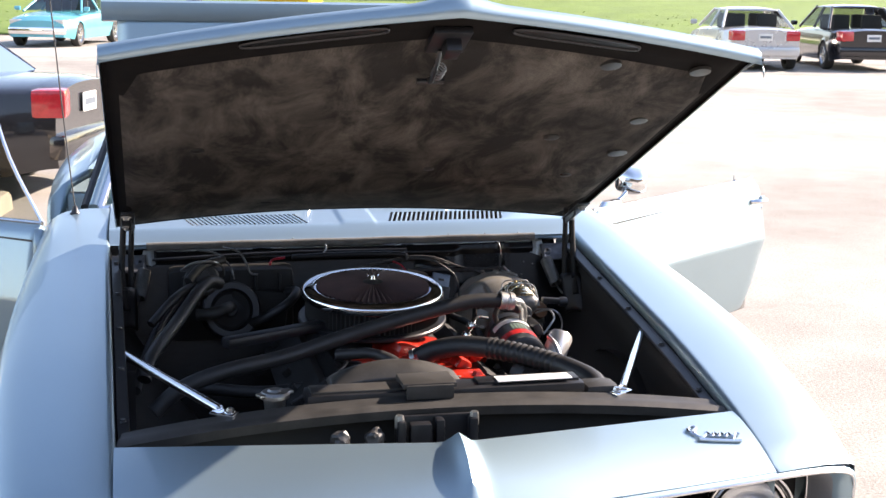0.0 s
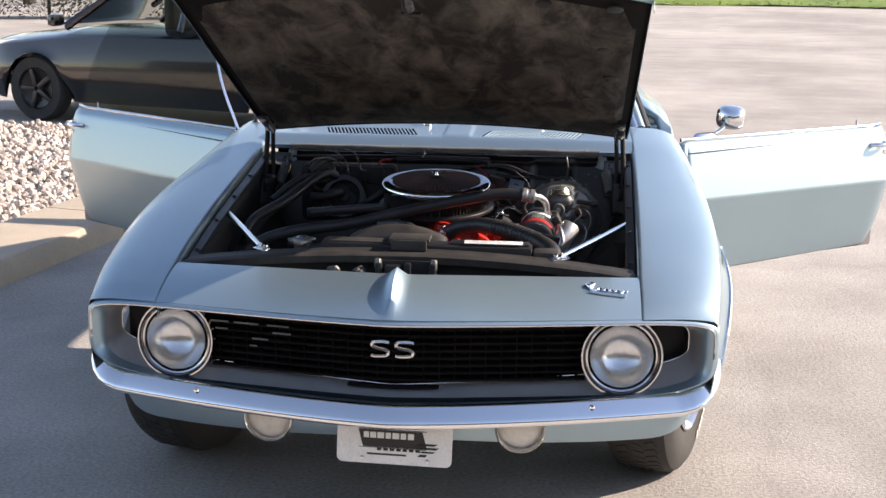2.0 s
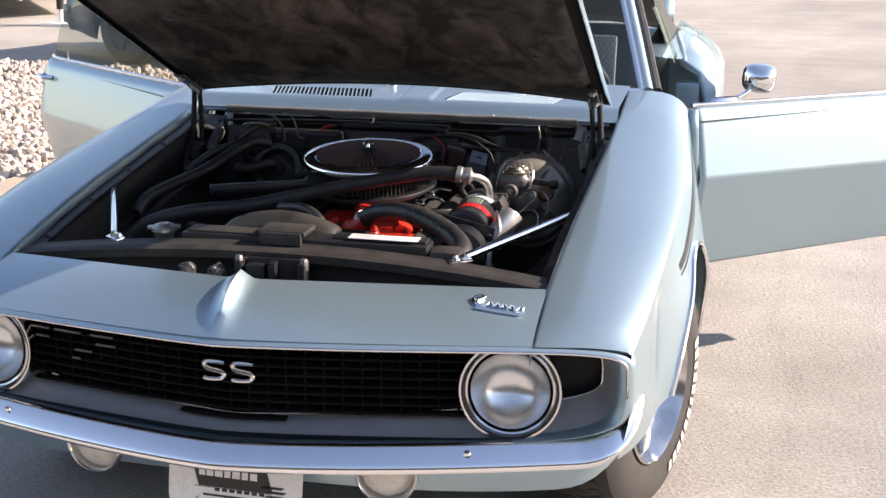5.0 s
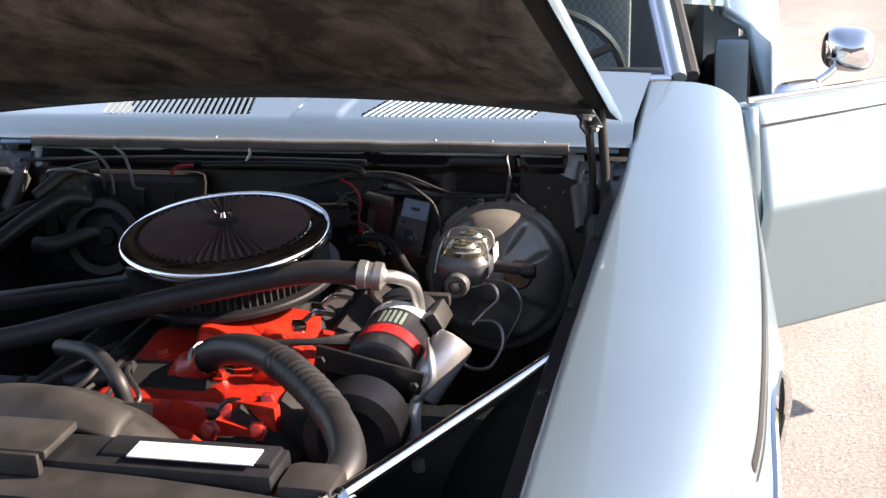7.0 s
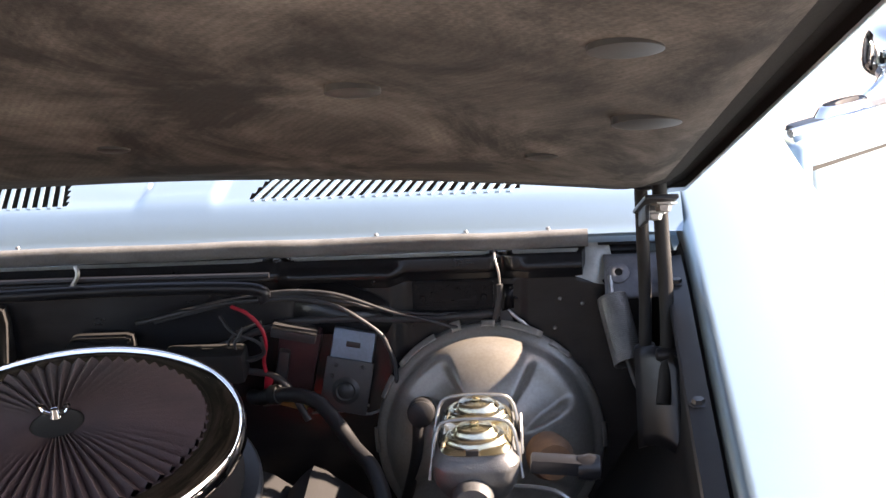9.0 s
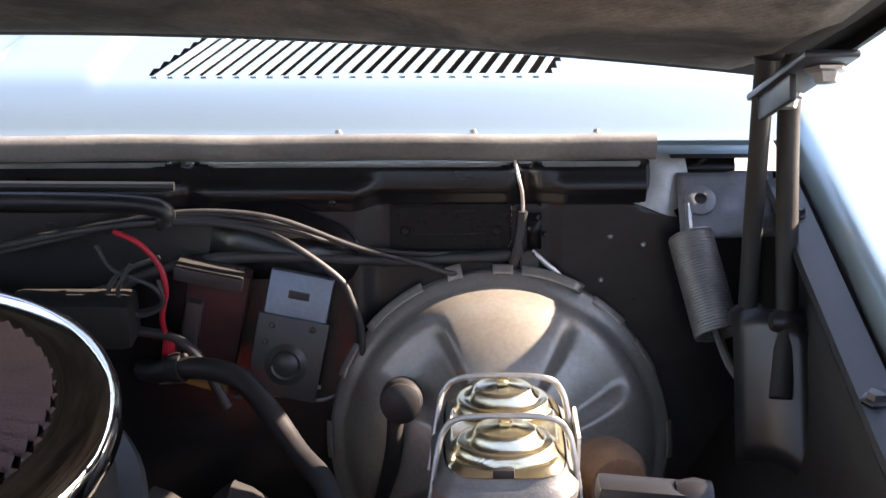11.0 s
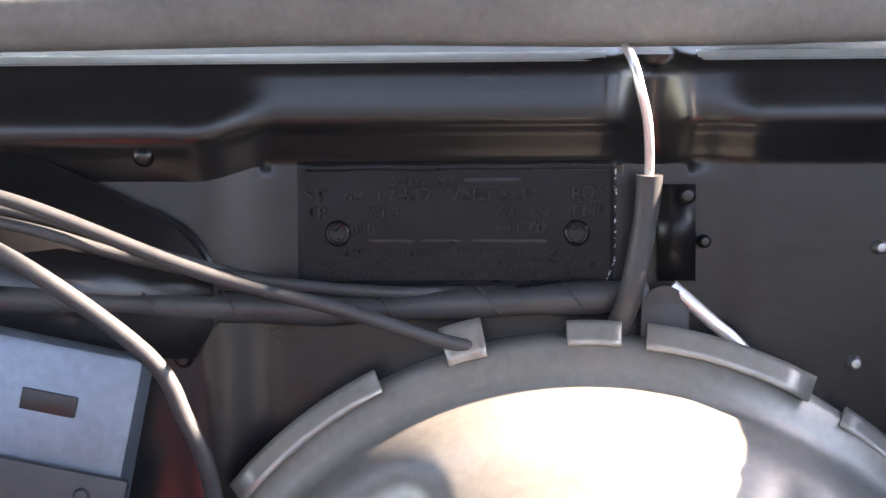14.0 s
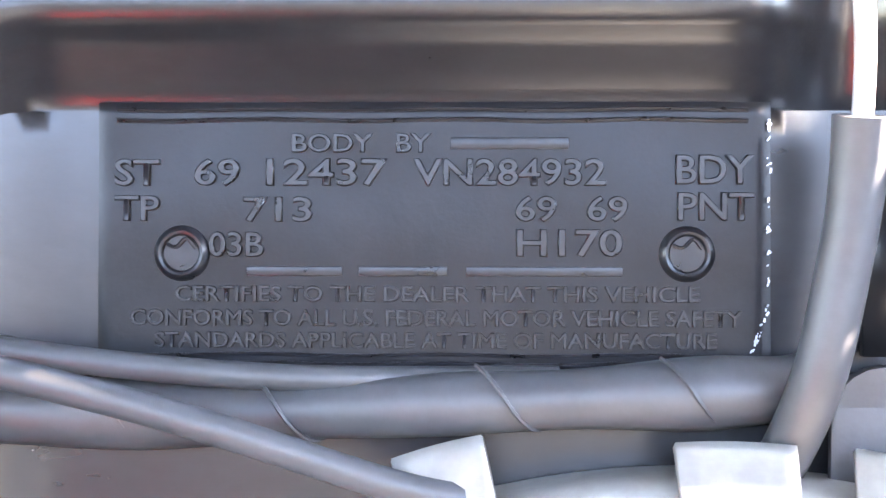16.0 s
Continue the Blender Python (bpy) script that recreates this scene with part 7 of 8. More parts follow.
def emboss(text, x0, x1, ytop, ybase, lift=0.00045, bold=0.0):
    """Raised characters that fill the given strip of the plate."""
    cu = bpy.data.curves.new("characters", "FONT")
    cu.body, cu.extrude, cu.bevel_depth, cu.bevel_resolution, cu.offset = text, 0.012, 0.030, 2, bold
    cu.resolution_u = 3
    ob = new("characters", cu)
    me = bpy.data.meshes.new_from_object(ob.evaluated_get(bpy.context.evaluated_depsgraph_get()))
    bpy.data.objects.remove(ob)
    co = np.array([v.co for v in me.vertices])
    lo, hi = co.min(0), co.max(0)
    for v in me.vertices:
        a, b, c = (v.co.x - lo[0]) / (hi[0] - lo[0]), (v.co.y - lo[1]) / (hi[1] - lo[1]), (v.co.z - lo[2]) / (hi[2] - lo[2])
        v.co = tag_pt(x0 + (x1 - x0) * a, ybase + (ytop - ybase) * b, -0.0002 + (lift + 0.0002) * c)
    me.materials.append(M["tag_edge"])
    for p in me.polygons:
        p.use_smooth = True
    bpy.data.curves.remove(cu)
    out = new("embossed_text", me)
    out.parent = tag
    return tagged(out, "raised characters " + text.lower())


for row in (("BODY", 520, 665, 228, 262), ("BY", 705, 768, 228, 262), ("ST", 203, 285, 273, 322), ("69", 345, 428, 272, 322), ("12437", 474, 690, 272, 322),
            ("VN284932", 735, 1076, 272, 322), ("BDY", 1198, 1336, 266, 318), ("TP", 203, 285, 338, 384), ("713", 434, 557, 340, 386), ("69", 916, 990, 338, 385), ("69", 1042, 1115, 338, 385),
            ("PNT", 1201, 1336, 332, 382), ("03B", 372, 471, 402, 448), ("H170", 918, 1106, 397, 447)):
    emboss(*row, lift=0.0008)
for row in (("CERTIFIES TO THE DEALER THAT THIS VEHICLE", 312, 1241, 498, 527), ("CONFORMS TO ALL U.S. FEDERAL MOTOR VEHICLE SAFETY", 232, 1316, 540, 570), ("STANDARDS APPLICABLE AT TIME OF MANUFACTURE", 276, 1271, 580, 609)):
    emboss(*row, lift=0.0005)
# maker's words as plain raised bars
for x0, x1, y0, y1 in ((802, 1010, 229, 262), (440, 610, 459, 486), (640, 796, 459, 486), (830, 1105, 459, 486)):
    bm = bmesh.new()
    add_box(bm, tag_pt((x0 + x1) / 2, (y0 + y1) / 2, 0.0001), ((x1 - x0) * K, 0.0006, (y1 - y0) * K * 0.62), TAG.to_3x3(), 0.00015)
    part("maker_bar", bm, M["tag_edge"], tag)
for px in (324, 1218):
    bm = bmesh.new()
    add_lathe(bm, [(0.0, 0.0006), (0.0026, 0.0006), (0.0029, 0.0012), (0.0033, 0.0013), (0.0039, 0.0009), (0.0042, 0.0)], 36, axis_pose(tag_pt(px, 441), TAG.to_3x3() @ Vector((0, -1, 0))))
    rv = part("rivet", bm, M["tag_edge"], tag)
    bm = bmesh.new()
    add_tube(bm, [tag_pt(px - 26, 425, 0.0007), tag_pt(px - 8, 430, 0.0010), tag_pt(px + 10, 415, 0.0009), tag_pt(px + 26, 432, 0.0007)], 0.0003, 6, 5)
    part("rivet_burr", bm, M["tag_edge"], rv)


def on_wall(x, z, off):
    return Vector((x, fw_y(z) - off, z))


# thin capillary tube that enters a rubber sleeve
bm = bmesh.new()
add_tube(bm, [(0.4335, 1.444, 0.9245), (0.4345, 1.420, 0.9225), (0.4362, 1.414, 0.916), (0.4384, 1.413, 0.907), (0.4393, 1.413, 0.898), (0.4395, 1.413, 0.890), (0.4392, 1.412, 0.884)], lambda t: 0.00150 + (0.0008 if t > 0.86 else 0), 10, 8)
cap = part("capillary_tube", bm, M["alloy_bright"], car, "thin grey metal tube entering a rubber sleeve")
bm = bmesh.new()
add_tube(bm, [(0.4395, 1.4125, 0.8900), (0.4392, 1.412, 0.882), (0.4378, 1.4105, 0.871), (0.4345, 1.4085, 0.854), (0.4300, 1.4125, 0.838), (0.424, 1.414, 0.826), (0.418, 1.414, 0.815)], lambda t: 0.0041 - 0.0004 * min(1, t * 4), 18, 12)
part("rubber_sleeve", bm, M["wire"], cap, "grey-black rubber sleeve")
# tab behind the booster and its pale pipe
bm = bmesh.new()
add_box(bm, (0.4458, 1.4135, 0.836), (0.0150, 0.0020, 0.026), Matrix.Rotation(radians(-10), 3, "X"), 0.0010)
add_lathe(bm, [(0.0, 0.0011), (0.0072, 0.0011), (0.0072, -0.0011), (0.0, -0.0011)], 20, axis_pose((0.4458, 1.4155, 0.8465), (0, -1, 0.17)))
part("booster_tab", bm, M["relay_dark"], boost)
bm = bmesh.new()
add_tube(bm, [(0.4480, 1.418, 0.853), (0.4545, 1.416, 0.8475), (0.461, 1.414, 0.842), (0.467, 1.413, 0.837), (0.474, 1.412, 0.829), (0.482, 1.41, 0.818)], 0.0022, 10, 6)
part("pale_pipe", bm, M["alloy_bright"], boost)
bm = bmesh.new()
add_grid(bm, lambda u, v: on_wall(0.4440 + 0.0115 * u, 0.8825 - 0.029 * v, 0.0026), 1, 1)
solid(part("hose_clip", bm, M["tag"], car, "black ribbed clip plate on the firewall"), 0.002)
# weld studs and bolts
for x, z, r in ((0.2849, 0.8935, 0.0036), (0.4583, 0.8655, 0.0022), (0.5119, 0.8636, 0.0024), (0.5046, 0.8288, 0.0024), (0.4529, 0.8793, 0.0030), (0.2571, 0.8873, 0.0036), (0.2942, 0.8662, 0.0034), (0.2957, 0.831, 0.0032), (0.539, 0.857, 0.0024), (0.222, 0.880, 0.004)):
    bm = bmesh.new()
    add_lathe(bm, [(0.0, 0.0032), (r * 0.55, 0.0030), (r * 0.85, 0.002), (r, 0.0), (r, -0.002)], 14, axis_pose(on_wall(x, z, 0.0035 if x > 0.45 else 0.0097 if z > 0.89 else 0.0065), (0, -1, 0.25)))
    part("firewall_stud", bm, M["steel"] if x > 0.47 else M["fw"], car)
# harness: taped bundle, loose wires, red lead
bm = bmesh.new()
add_tube(bm, [(0.02, 1.385, 0.815), (0.10, 1.395, 0.828), (0.14, 1.402, 0.842), (0.19, 1.410, 0.8500), (0.245, 1.414, 0.8500), (0.300, 1.415, 0.8475), (0.345, 1.415, 0.8465), (0.39, 1.415, 0.8485), (0.426, 1.416, 0.850), (0.440, 1.420, 0.850)], lambda t: 0.0047 + 0.0003 * math.sin(t * 60) + 0.0004 * math.sin(t * 23), 14, 12)
loom = part("wiring_loom", bm, M["wire"], car, "taped grey-black wiring loom along the firewall", angle=60)
r_ = random.Random(21)
for k in range(7):
    # one slanting lap of the friction tape
    x0 = 0.255 + 0.026 * k + r_.uniform(-0.005, 0.005)
    zc = lerp_table(x0, [(0.245, 0.850), (0.30, 0.848), (0.345, 0.847), (0.39, 0.8495), (0.426, 0.851)])
    bm = bmesh.new()
    add_tube(bm, [Vector((x0 + 0.010 * j / 6, 1.415 - 0.0049 * math.sin(math.pi * j / 6), zc + 0.0047 * math.cos(math.pi * j / 6))) for j in range(7)], 0.00035, 5, 3)
    part("tape_edge", bm, M["wire"], loom)
wires = [
    ("wire", [(0.02, 1.385, 0.872), (0.10, 1.402, 0.884), (0.16, 1.402, 0.893), (0.205, 1.401, 0.894), (0.248, 1.400, 0.887), (0.305, 1.401, 0.8635), (0.347, 1.400, 0.852), (0.376, 1.402, 0.8415), (0.388, 1.404, 0.838)], 0.0023),
    ("wire", [(0.02, 1.38, 0.868), (0.12, 1.398, 0.884), (0.18, 1.400, 0.890), (0.247, 1.401, 0.879), (0.285, 1.405, 0.8665), (0.321, 1.412, 0.8570), (0.359, 1.414, 0.8525), (0.40, 1.421, 0.850)], 0.0020),
    ("wire", [(0.05, 1.39, 0.875), (0.12, 1.399, 0.888), (0.19, 1.401, 0.8925), (0.25, 1.403, 0.882), (0.295, 1.408, 0.866), (0.335, 1.418, 0.853), (0.40, 1.424, 0.847)], 0.0016),
    ("wire", [(0.0, 1.37, 0.872), (0.10, 1.392, 0.884), (0.17, 1.392, 0.889), (0.215, 1.391, 0.885), (0.250, 1.390, 0.873), (0.291, 1.385, 0.844), (0.302, 1.384, 0.823), (0.308, 1.384, 0.803), (0.309, 1.386, 0.77)], 0.0028),
    ("wire", [(0.10, 1.385, 0.872), (0.115, 1.375, 0.855), (0.145, 1.372, 0.842), (0.15, 1.375, 0.825), (0.125, 1.378, 0.818), (0.108, 1.38, 0.832), (0.118, 1.38, 0.85), (0.15, 1.385, 0.862)], 0.0020),
    ("wire", [(0.05, 1.38, 0.80), (0.12, 1.38, 0.80), (0.17, 1.37, 0.79), (0.20, 1.36, 0.74)], 0.0045),
    ("wire", [(0.13, 1.37, 0.862), (0.118, 1.368, 0.838), (0.132, 1.37, 0.818), (0.152, 1.372, 0.826), (0.150, 1.373, 0.848)], 0.0018),
]
for nm, pts, r in wires:
    bm = bmesh.new()
    add_tube(bm, pts, r, 10, 10)
    part(nm, bm, M["wire"], car, "grey-black insulated wire")
bm = bmesh.new()
add_tube(bm, [(0.115, 1.385, 0.884), (0.135, 1.380, 0.876), (0.151, 1.376, 0.858), (0.155, 1.374, 0.838), (0.150, 1.374, 0.815), (0.152, 1.374, 0.795)], 0.0024, 10, 8)
red = part("red_wire", bm, M["wire_red"], car, "red wire with a red connector")
bm = bmesh.new()
add_box(bm, (0.1535, 1.373, 0.785), (0.011, 0.010, 0.022), Matrix.Rotation(0.15, 3, "Y"), 0.003)
part("connector", bm, M["wire_red"], red)
bm = bmesh.new()
add_tube(bm, [(0.20, 1.388, 0.735), (0.24, 1.385, 0.738), (0.27, 1.385, 0.733), (0.29, 1.388, 0.738)], 0.0018, 6, 6)
part("bare_lead", bm, M["alloy"], car)
# relay with blue-grey cap, and the dark box beside it
RT = Matrix.Translation((0.2520, 1.393, 0.795)) @ Matrix.Rotation(radians(12), 4, "Y") @ Matrix.Rotation(radians(-16), 4, "X")
bm = bmesh.new()
add_box(bm, (0, 0.006, 0.006), (0.052, 0.030, 0.082), None, 0.003)
bm.transform(RT)
relay = part("relay", bm, M["relay_blue"], car, "blue-grey horn relay with a dark bracket")
bm = bmesh.new()
add_box(bm, (0.0, -0.012, -0.022), (0.058, 0.004, 0.066), None, 0.0015)
add_lathe(bm, [(0.0, 0.005), (0.006, 0.0045), (0.010, 0.002), (0.012, 0.003), (0.015, 0.001), (0.018, 0.0)], 28, axis_pose((0.0, -0.0138, -0.028), (0, -1, 0)))
for x, z in ((-0.017, 0.002), (0.016, 0.004), (-0.020, -0.012)):
    add_lathe(bm, [(0.0, 0.002), (0.002, 0.0015), (0.0028, 0)], 10, axis_pose((x, -0.0138, z), (0, -1, 0)))
bm.transform(RT)
part("bracket_face", bm, M["relay_dark"], relay)
bm = bmesh.new()
add_box(bm, (0.0, -0.0095, 0.029), (0.017, 0.002, 0.0065), None, 0.0005)
bm.transform(RT)
part("slot", bm, M["label_black"], relay)
bm = bmesh.new()
add_box(bm, (0.187, 1.408, 0.805), (0.05, 0.04, 0.085), Matrix.Rotation(0.22, 3, "Y"), 0.004)
rb = part("regulator_box", bm, mat("dark_red_bakelite", (0.055, 0.022, 0.024), (0.035, 0.014, 0.016), 0.4, 0.0, 40, 300), car, "dark red-brown regulator box")
bm = bmesh.new()
add_box(bm, (0.188, 1.392, 0.845), (0.055, 0.03, 0.012), Matrix.Rotation(0.22, 3, "Y"), 0.002)
add_box(bm, (0.170, 1.385, 0.80), (0.014, 0.012, 0.05), Matrix.Rotation(0.22, 3, "Y"), 0.003)
part("terminal_rail", bm, M["relay_dark"], rb)
bm = bmesh.new()
add_box(bm, (0.182, 1.385, 0.757), (0.035, 0.02, 0.018), Matrix.Rotation(0.3, 3, "Y"), 0.003)
part("tan_connector", bm, M["tan_tape"], rb)
bm = bmesh.new()
pts = [(0.190, 0.890), (0.222, 0.8985), (0.2393, 0.8975), (0.2571, 0.8897), (0.2942, 0.8725), (0.3055, 0.8596), (0.306, 0.842), (0.300, 0.832), (0.18, 0.832)]
f1 = [bm.verts.new(on_wall(x, z, 0.0085)) for x, z in pts]
bm.faces.new(f1)
solid(part("bracket_plate", bm, M["fw"], car, "black bracket plate behind the relay"), 0.003)
bm = bmesh.new()
add_tube(bm, [on_wall(x, z, 0.010) for x, z in ((0.222, 0.8985), (0.2393, 0.8975), (0.2571, 0.8897), (0.2942, 0.8725), (0.3055, 0.8596), (0.306, 0.842))], 0.0012, 6, 4)
part("plate_edge", bm, M["fw"], car)

# ---- parked cars ----
def parked_car(name, label, paint, L=4.5, W=1.74, H=1.42, belt=0.92, hood_len=1.15, boot_len=0.95, dark_rim=False, tail="red", open_hood=False, classic=False):
    """A parked car that points along its own +x, wheels on z = 0."""
    top = thing(name, label, "car", group="parked cars")
    hw = W / 2
    clear = 0.20
    bm = bmesh.new()

    def shell(u, v):
        x = -L / 2 + L * u
        nose = sstep(0, 0.10, u) * sstep(1, 0.88, u)
        deck = lerp_table(u, [(0, belt * 0.96), (0.03, belt), (0.25, belt + 0.02), (0.6, belt), (0.75, belt * 0.97), (0.95, belt * 0.86), (1, belt * 0.74)])
        w = hw * (0.84 + 0.16 * nose)
        bot = clear + 0.06 * (1 - nose)
        if v < 0.30:
            k = v / 0.30
            z, y = bot + (deck - 0.10 - bot) * k, -w * (0.94 + 0.06 * math.sin(k * math.pi))
            for xc in (-L / 2 + 0.86, L / 2 - 0.86):
                d = abs(x - xc)
                if d < 0.345:
                    z = max(z, 0.31 + math.sqrt(0.345 ** 2 - d * d))
        elif v < 0.5:
            k = (v - 0.30) / 0.20
            z, y = deck - 0.10 + 0.10 * math.sin(k * math.pi / 2), -w * (0.94 - 0.94 * k ** 1.5) if k > 0 else -w * 0.94
        else:
            return Vector((x, 0, deck)) if v == 0.5 else None
        return Vector((x, y, z))

    half = 20
    cols = 56
    for s in (1, -1):
        vs = [[bm.verts.new((lambda p: (p.x, p.y * s, p.z))(shell(i / cols, 0.5 * j / half * 0.9999))) for j in range(half + 1)] for i in range(cols + 1)]
        for i in range(cols):
            for j in range(half):
                bm.faces.new((vs[i][j], vs[i + 1][j], vs[i + 1][j + 1], vs[i][j + 1]))
        for i in (0, cols):
            ring = vs[i]
            for j in range(half):
                try:
                    bm.faces.new((ring[j], ring[j + 1], bm.verts.new((ring[j + 1].co.x, 0, ring[j + 1].co.z)), bm.verts.new((ring[j].co.x, 0, ring[j].co.z))))
                except ValueError:
                    pass
    bmesh.ops.remove_doubles(bm, verts=bm.verts, dist=0.002)
    body = part("body", bm, paint, top, angle=40)
    # greenhouse
    x0, x1 = -L / 2 + boot_len * 0.72, L / 2 - hood_len
    lo = [(x0, hw * 0.80), (x0 + 0.05, hw * 0.90), (x1 - 0.05, hw * 0.90), (x1 + 0.10, hw * 0.78)]
    hi = [(x0 + 0.62, hw * 0.60), (x0 + 0.66, hw * 0.66), (x1 - 0.72, hw * 0.66), (x1 - 0.66, hw * 0.62)]
    zb, zt = belt - 0.01, H - 0.06

    def panes(pairs, nm):
        bm = bmesh.new()
        for q in pairs:
            bm.faces.new([bm.verts.new(p) for p in q])
        ob = part(nm, bm, M["pane_dark"], top)
        ob.visible_shadow = False

    for s in (1, -1):
        panes([[(lo[1][0], s * lo[1][1], zb), (lo[2][0], s * lo[2][1], zb), (hi[2][0], s * hi[2][1], zt), (hi[1][0], s * hi[1][1], zt)]], "side_window")
        for a, b in ((lo[1], hi[1]), (lo[2], hi[2]), (((lo[1][0] + lo[2][0]) / 2, lo[1][1]), ((hi[1][0] + hi[2][0]) / 2, hi[1][1]))):
            bm = bmesh.new()
            add_tube(bm, [(a[0], s * a[1], zb - 0.02), (b[0], s * b[1], zt + 0.01)], 0.032, 8)
            part("pillar", bm, paint, top)
    panes([[(lo[0][0], -lo[0][1], zb), (lo[0][0], lo[0][1], zb), (hi[0][0], hi[0][1], zt), (hi[0][0], -hi[0][1], zt)]], "rear_window")
    panes([[(lo[3][0], -lo[3][1], zb), (lo[3][0], lo[3][1], zb), (hi[3][0], hi[3][1], zt), (hi[3][0], -hi[3][1], zt)]], "windscreen")
    bm = bmesh.new()
    add_grid(bm, lambda u, v: Vector((hi[0][0] - 0.02 + (hi[3][0] - hi[0][0] + 0.04) * u, hw * 0.68 * (2 * v - 1), zt + 0.06 * math.sin(u * math.pi) ** 0.5 * (1 - (2 * v - 1) ** 4) + 0.005)), 12, 10)
    solid(part("roof", bm, paint, top, angle=50), 0.03)
    bm = bmesh.new()
    add_box(bm, ((x0 + x1) / 2, 0, 0.55), (1.6, W * 0.8, 0.5), None, 0.05)
    for xx in (-0.25, 0.55):
        for s in (1, -1):
            add_box(bm, (xx + (x0 + x1) / 2 - 0.3, s * 0.36, 0.95), (0.12, 0.45, 0.5), None, 0.05)
    part("interior", bm, M["vinyl"], top)
    for xc in (-L / 2 + 0.86, L / 2 - 0.86):
        for s in (1, -1):
            c = Matrix.Translation((xc, s * (hw - 0.11), 0.31)) @ Matrix.Rotation(-s * math.pi / 2, 4, "X")
            bm = bmesh.new()
            add_lathe(bm, [(0.20, -0.09), (0.29, -0.10), (0.31, -0.07), (0.312, 0.0), (0.31, 0.07), (0.29, 0.10), (0.20, 0.095)], 36, c)
            ty = part("wheel", bm, M["tyre"], top)
            bm = bmesh.new()
            add_lathe(bm, [(0.205, 0.09), (0.20, 0.10), (0.185, 0.07), (0.10, 0.04), (0.0, 0.05)], 30, c)
            for k in range(5):
                a = 2 * math.pi * k / 5
                add_box(bm, c @ Vector((0.11 * math.cos(a), 0.11 * math.sin(a), 0.075)), (0.18, 0.045, 0.025), c.to_3x3() @ Matrix.Rotation(a, 3, "Z"), 0.006)
            part("rim", bm, M["black"] if dark_rim else M["chrome_worn"], ty)
    for s in (1, -1):
        bm = bmesh.new()
        add_box(bm, (-L / 2 + 0.075, s * hw * 0.70, belt - 0.17), (0.26, hw * 0.34, 0.22), Matrix.Rotation(s * 0.22, 3, "Z"), 0.04)
        part("tail_lamp", bm, M["lamp_red"], top, "red tail lamp")
        bm = bmesh.new()
        add_box(bm, (L / 2 - 0.10, s * hw * 0.66, belt * 0.70), (0.16, hw * 0.36, 0.12), Matrix.Rotation(-s * 0.25, 3, "Z"), 0.03)
        part("headlamp", bm, M["lamp_clear"], top)
        bm = bmesh.new()
        add_box(bm, (x1 - 0.05, s * (hw + 0.06), belt + 0.05), (0.09, 0.16, 0.11), None, 0.03)
        part("door_mirror", bm, paint, top)
    for x, nm in ((-L / 2 - 0.01, "rear_bumper"), (L / 2 - 0.03, "front_bumper")):
        bm = bmesh.new()
        add_box(bm, (x, 0, 0.42), (0.14, W * 0.86, 0.20), None, 0.05)
        part(nm, bm, M["chrome"] if classic else paint, top)
    bm = bmesh.new()
    add_box(bm, (-L / 2 - 0.015, 0, belt - 0.20), (0.012, 0.31, 0.15), None, 0.004)
    pl_ = part("number_plate", bm, M["label_white"], top, "plate with a plain bar")
    bm = bmesh.new()
    add_box(bm, (-L / 2 - 0.023, 0, belt - 0.20), (0.004, 0.24, 0.05))
    part("plate_bar", bm, M["relay_blue"], pl_)
    return top


M["lamp_red"] = mat("red_lamp_lens", (0.62, 0.02, 0.03), (0.45, 0.012, 0.02), 0.2, 0.0, 20, 120, coat=0.8)
M["car_black"] = mat("black_car_paint", (0.012, 0.012, 0.016), (0.010, 0.010, 0.013), 0.22, 0.2, 3, 600, coat=1.0, rough_var=0.04)
M["car_silver"] = mat("white_silver_paint", (0.62, 0.63, 0.64), (0.58, 0.59, 0.60), 0.28, 0.5, 3, 600, coat=0.8, rough_var=0.04)
M["car_blue"] = mat("turquoise_paint", (0.10, 0.46, 0.56), (0.09, 0.42, 0.52), 0.25, 0.1, 3, 600, coat=0.8, rough_var=0.04)
M["white_sheet"] = mat("white_trailer_sheet", (0.80, 0.80, 0.79), (0.74, 0.74, 0.73), 0.35, 0.0, 2, 60)
M["diamond"] = mat("tread_plate", (0.62, 0.62, 0.61), (0.5, 0.5, 0.49), 0.35, 0.6, 8, 45, bump=0.8, bump_mm=4)
M["yellow"] = mat("yellow_steel", (0.75, 0.50, 0.02), (0.62, 0.40, 0.015), 0.5, 0.0, 2, 40, bump=0.2, bump_mm=2)
M["fence"] = mat("weathered_fence", (0.36, 0.27, 0.19), (0.25, 0.18, 0.125), 0.85, 0.0, 1.5, 30, vary=0.15)

c1 = parked_car("black_sedan", "black sedan parked behind the show car", M["car_black"], L=4.45, W=1.74, H=1.44, dark_rim=True)
c1.matrix_world = pose(-3.10, 9.45, 0, 0, 0, 180 - 17)
c2 = parked_car("silver_coupe", "pale silver coupe parked by the grass", M["car_silver"], L=4.4, H=1.34)
c2.matrix_world = pose(13.1, 26.6, 0, 0, 0, 78)
c3 = parked_car("dark_sedan", "black sedan parked by the grass", M["car_black"], L=4.45, H=1.42)
c3.matrix_world = pose(15.6, 26.4, 0, 0, 0, 77)
c4 = parked_car("turquoise_coupe", "turquoise and white classic coupe in the distance", M["car_blue"], L=4.8, H=1.30, classic=True)
c4.matrix_world = pose(-2.4, 36.0, 0, 0, 0, 254)

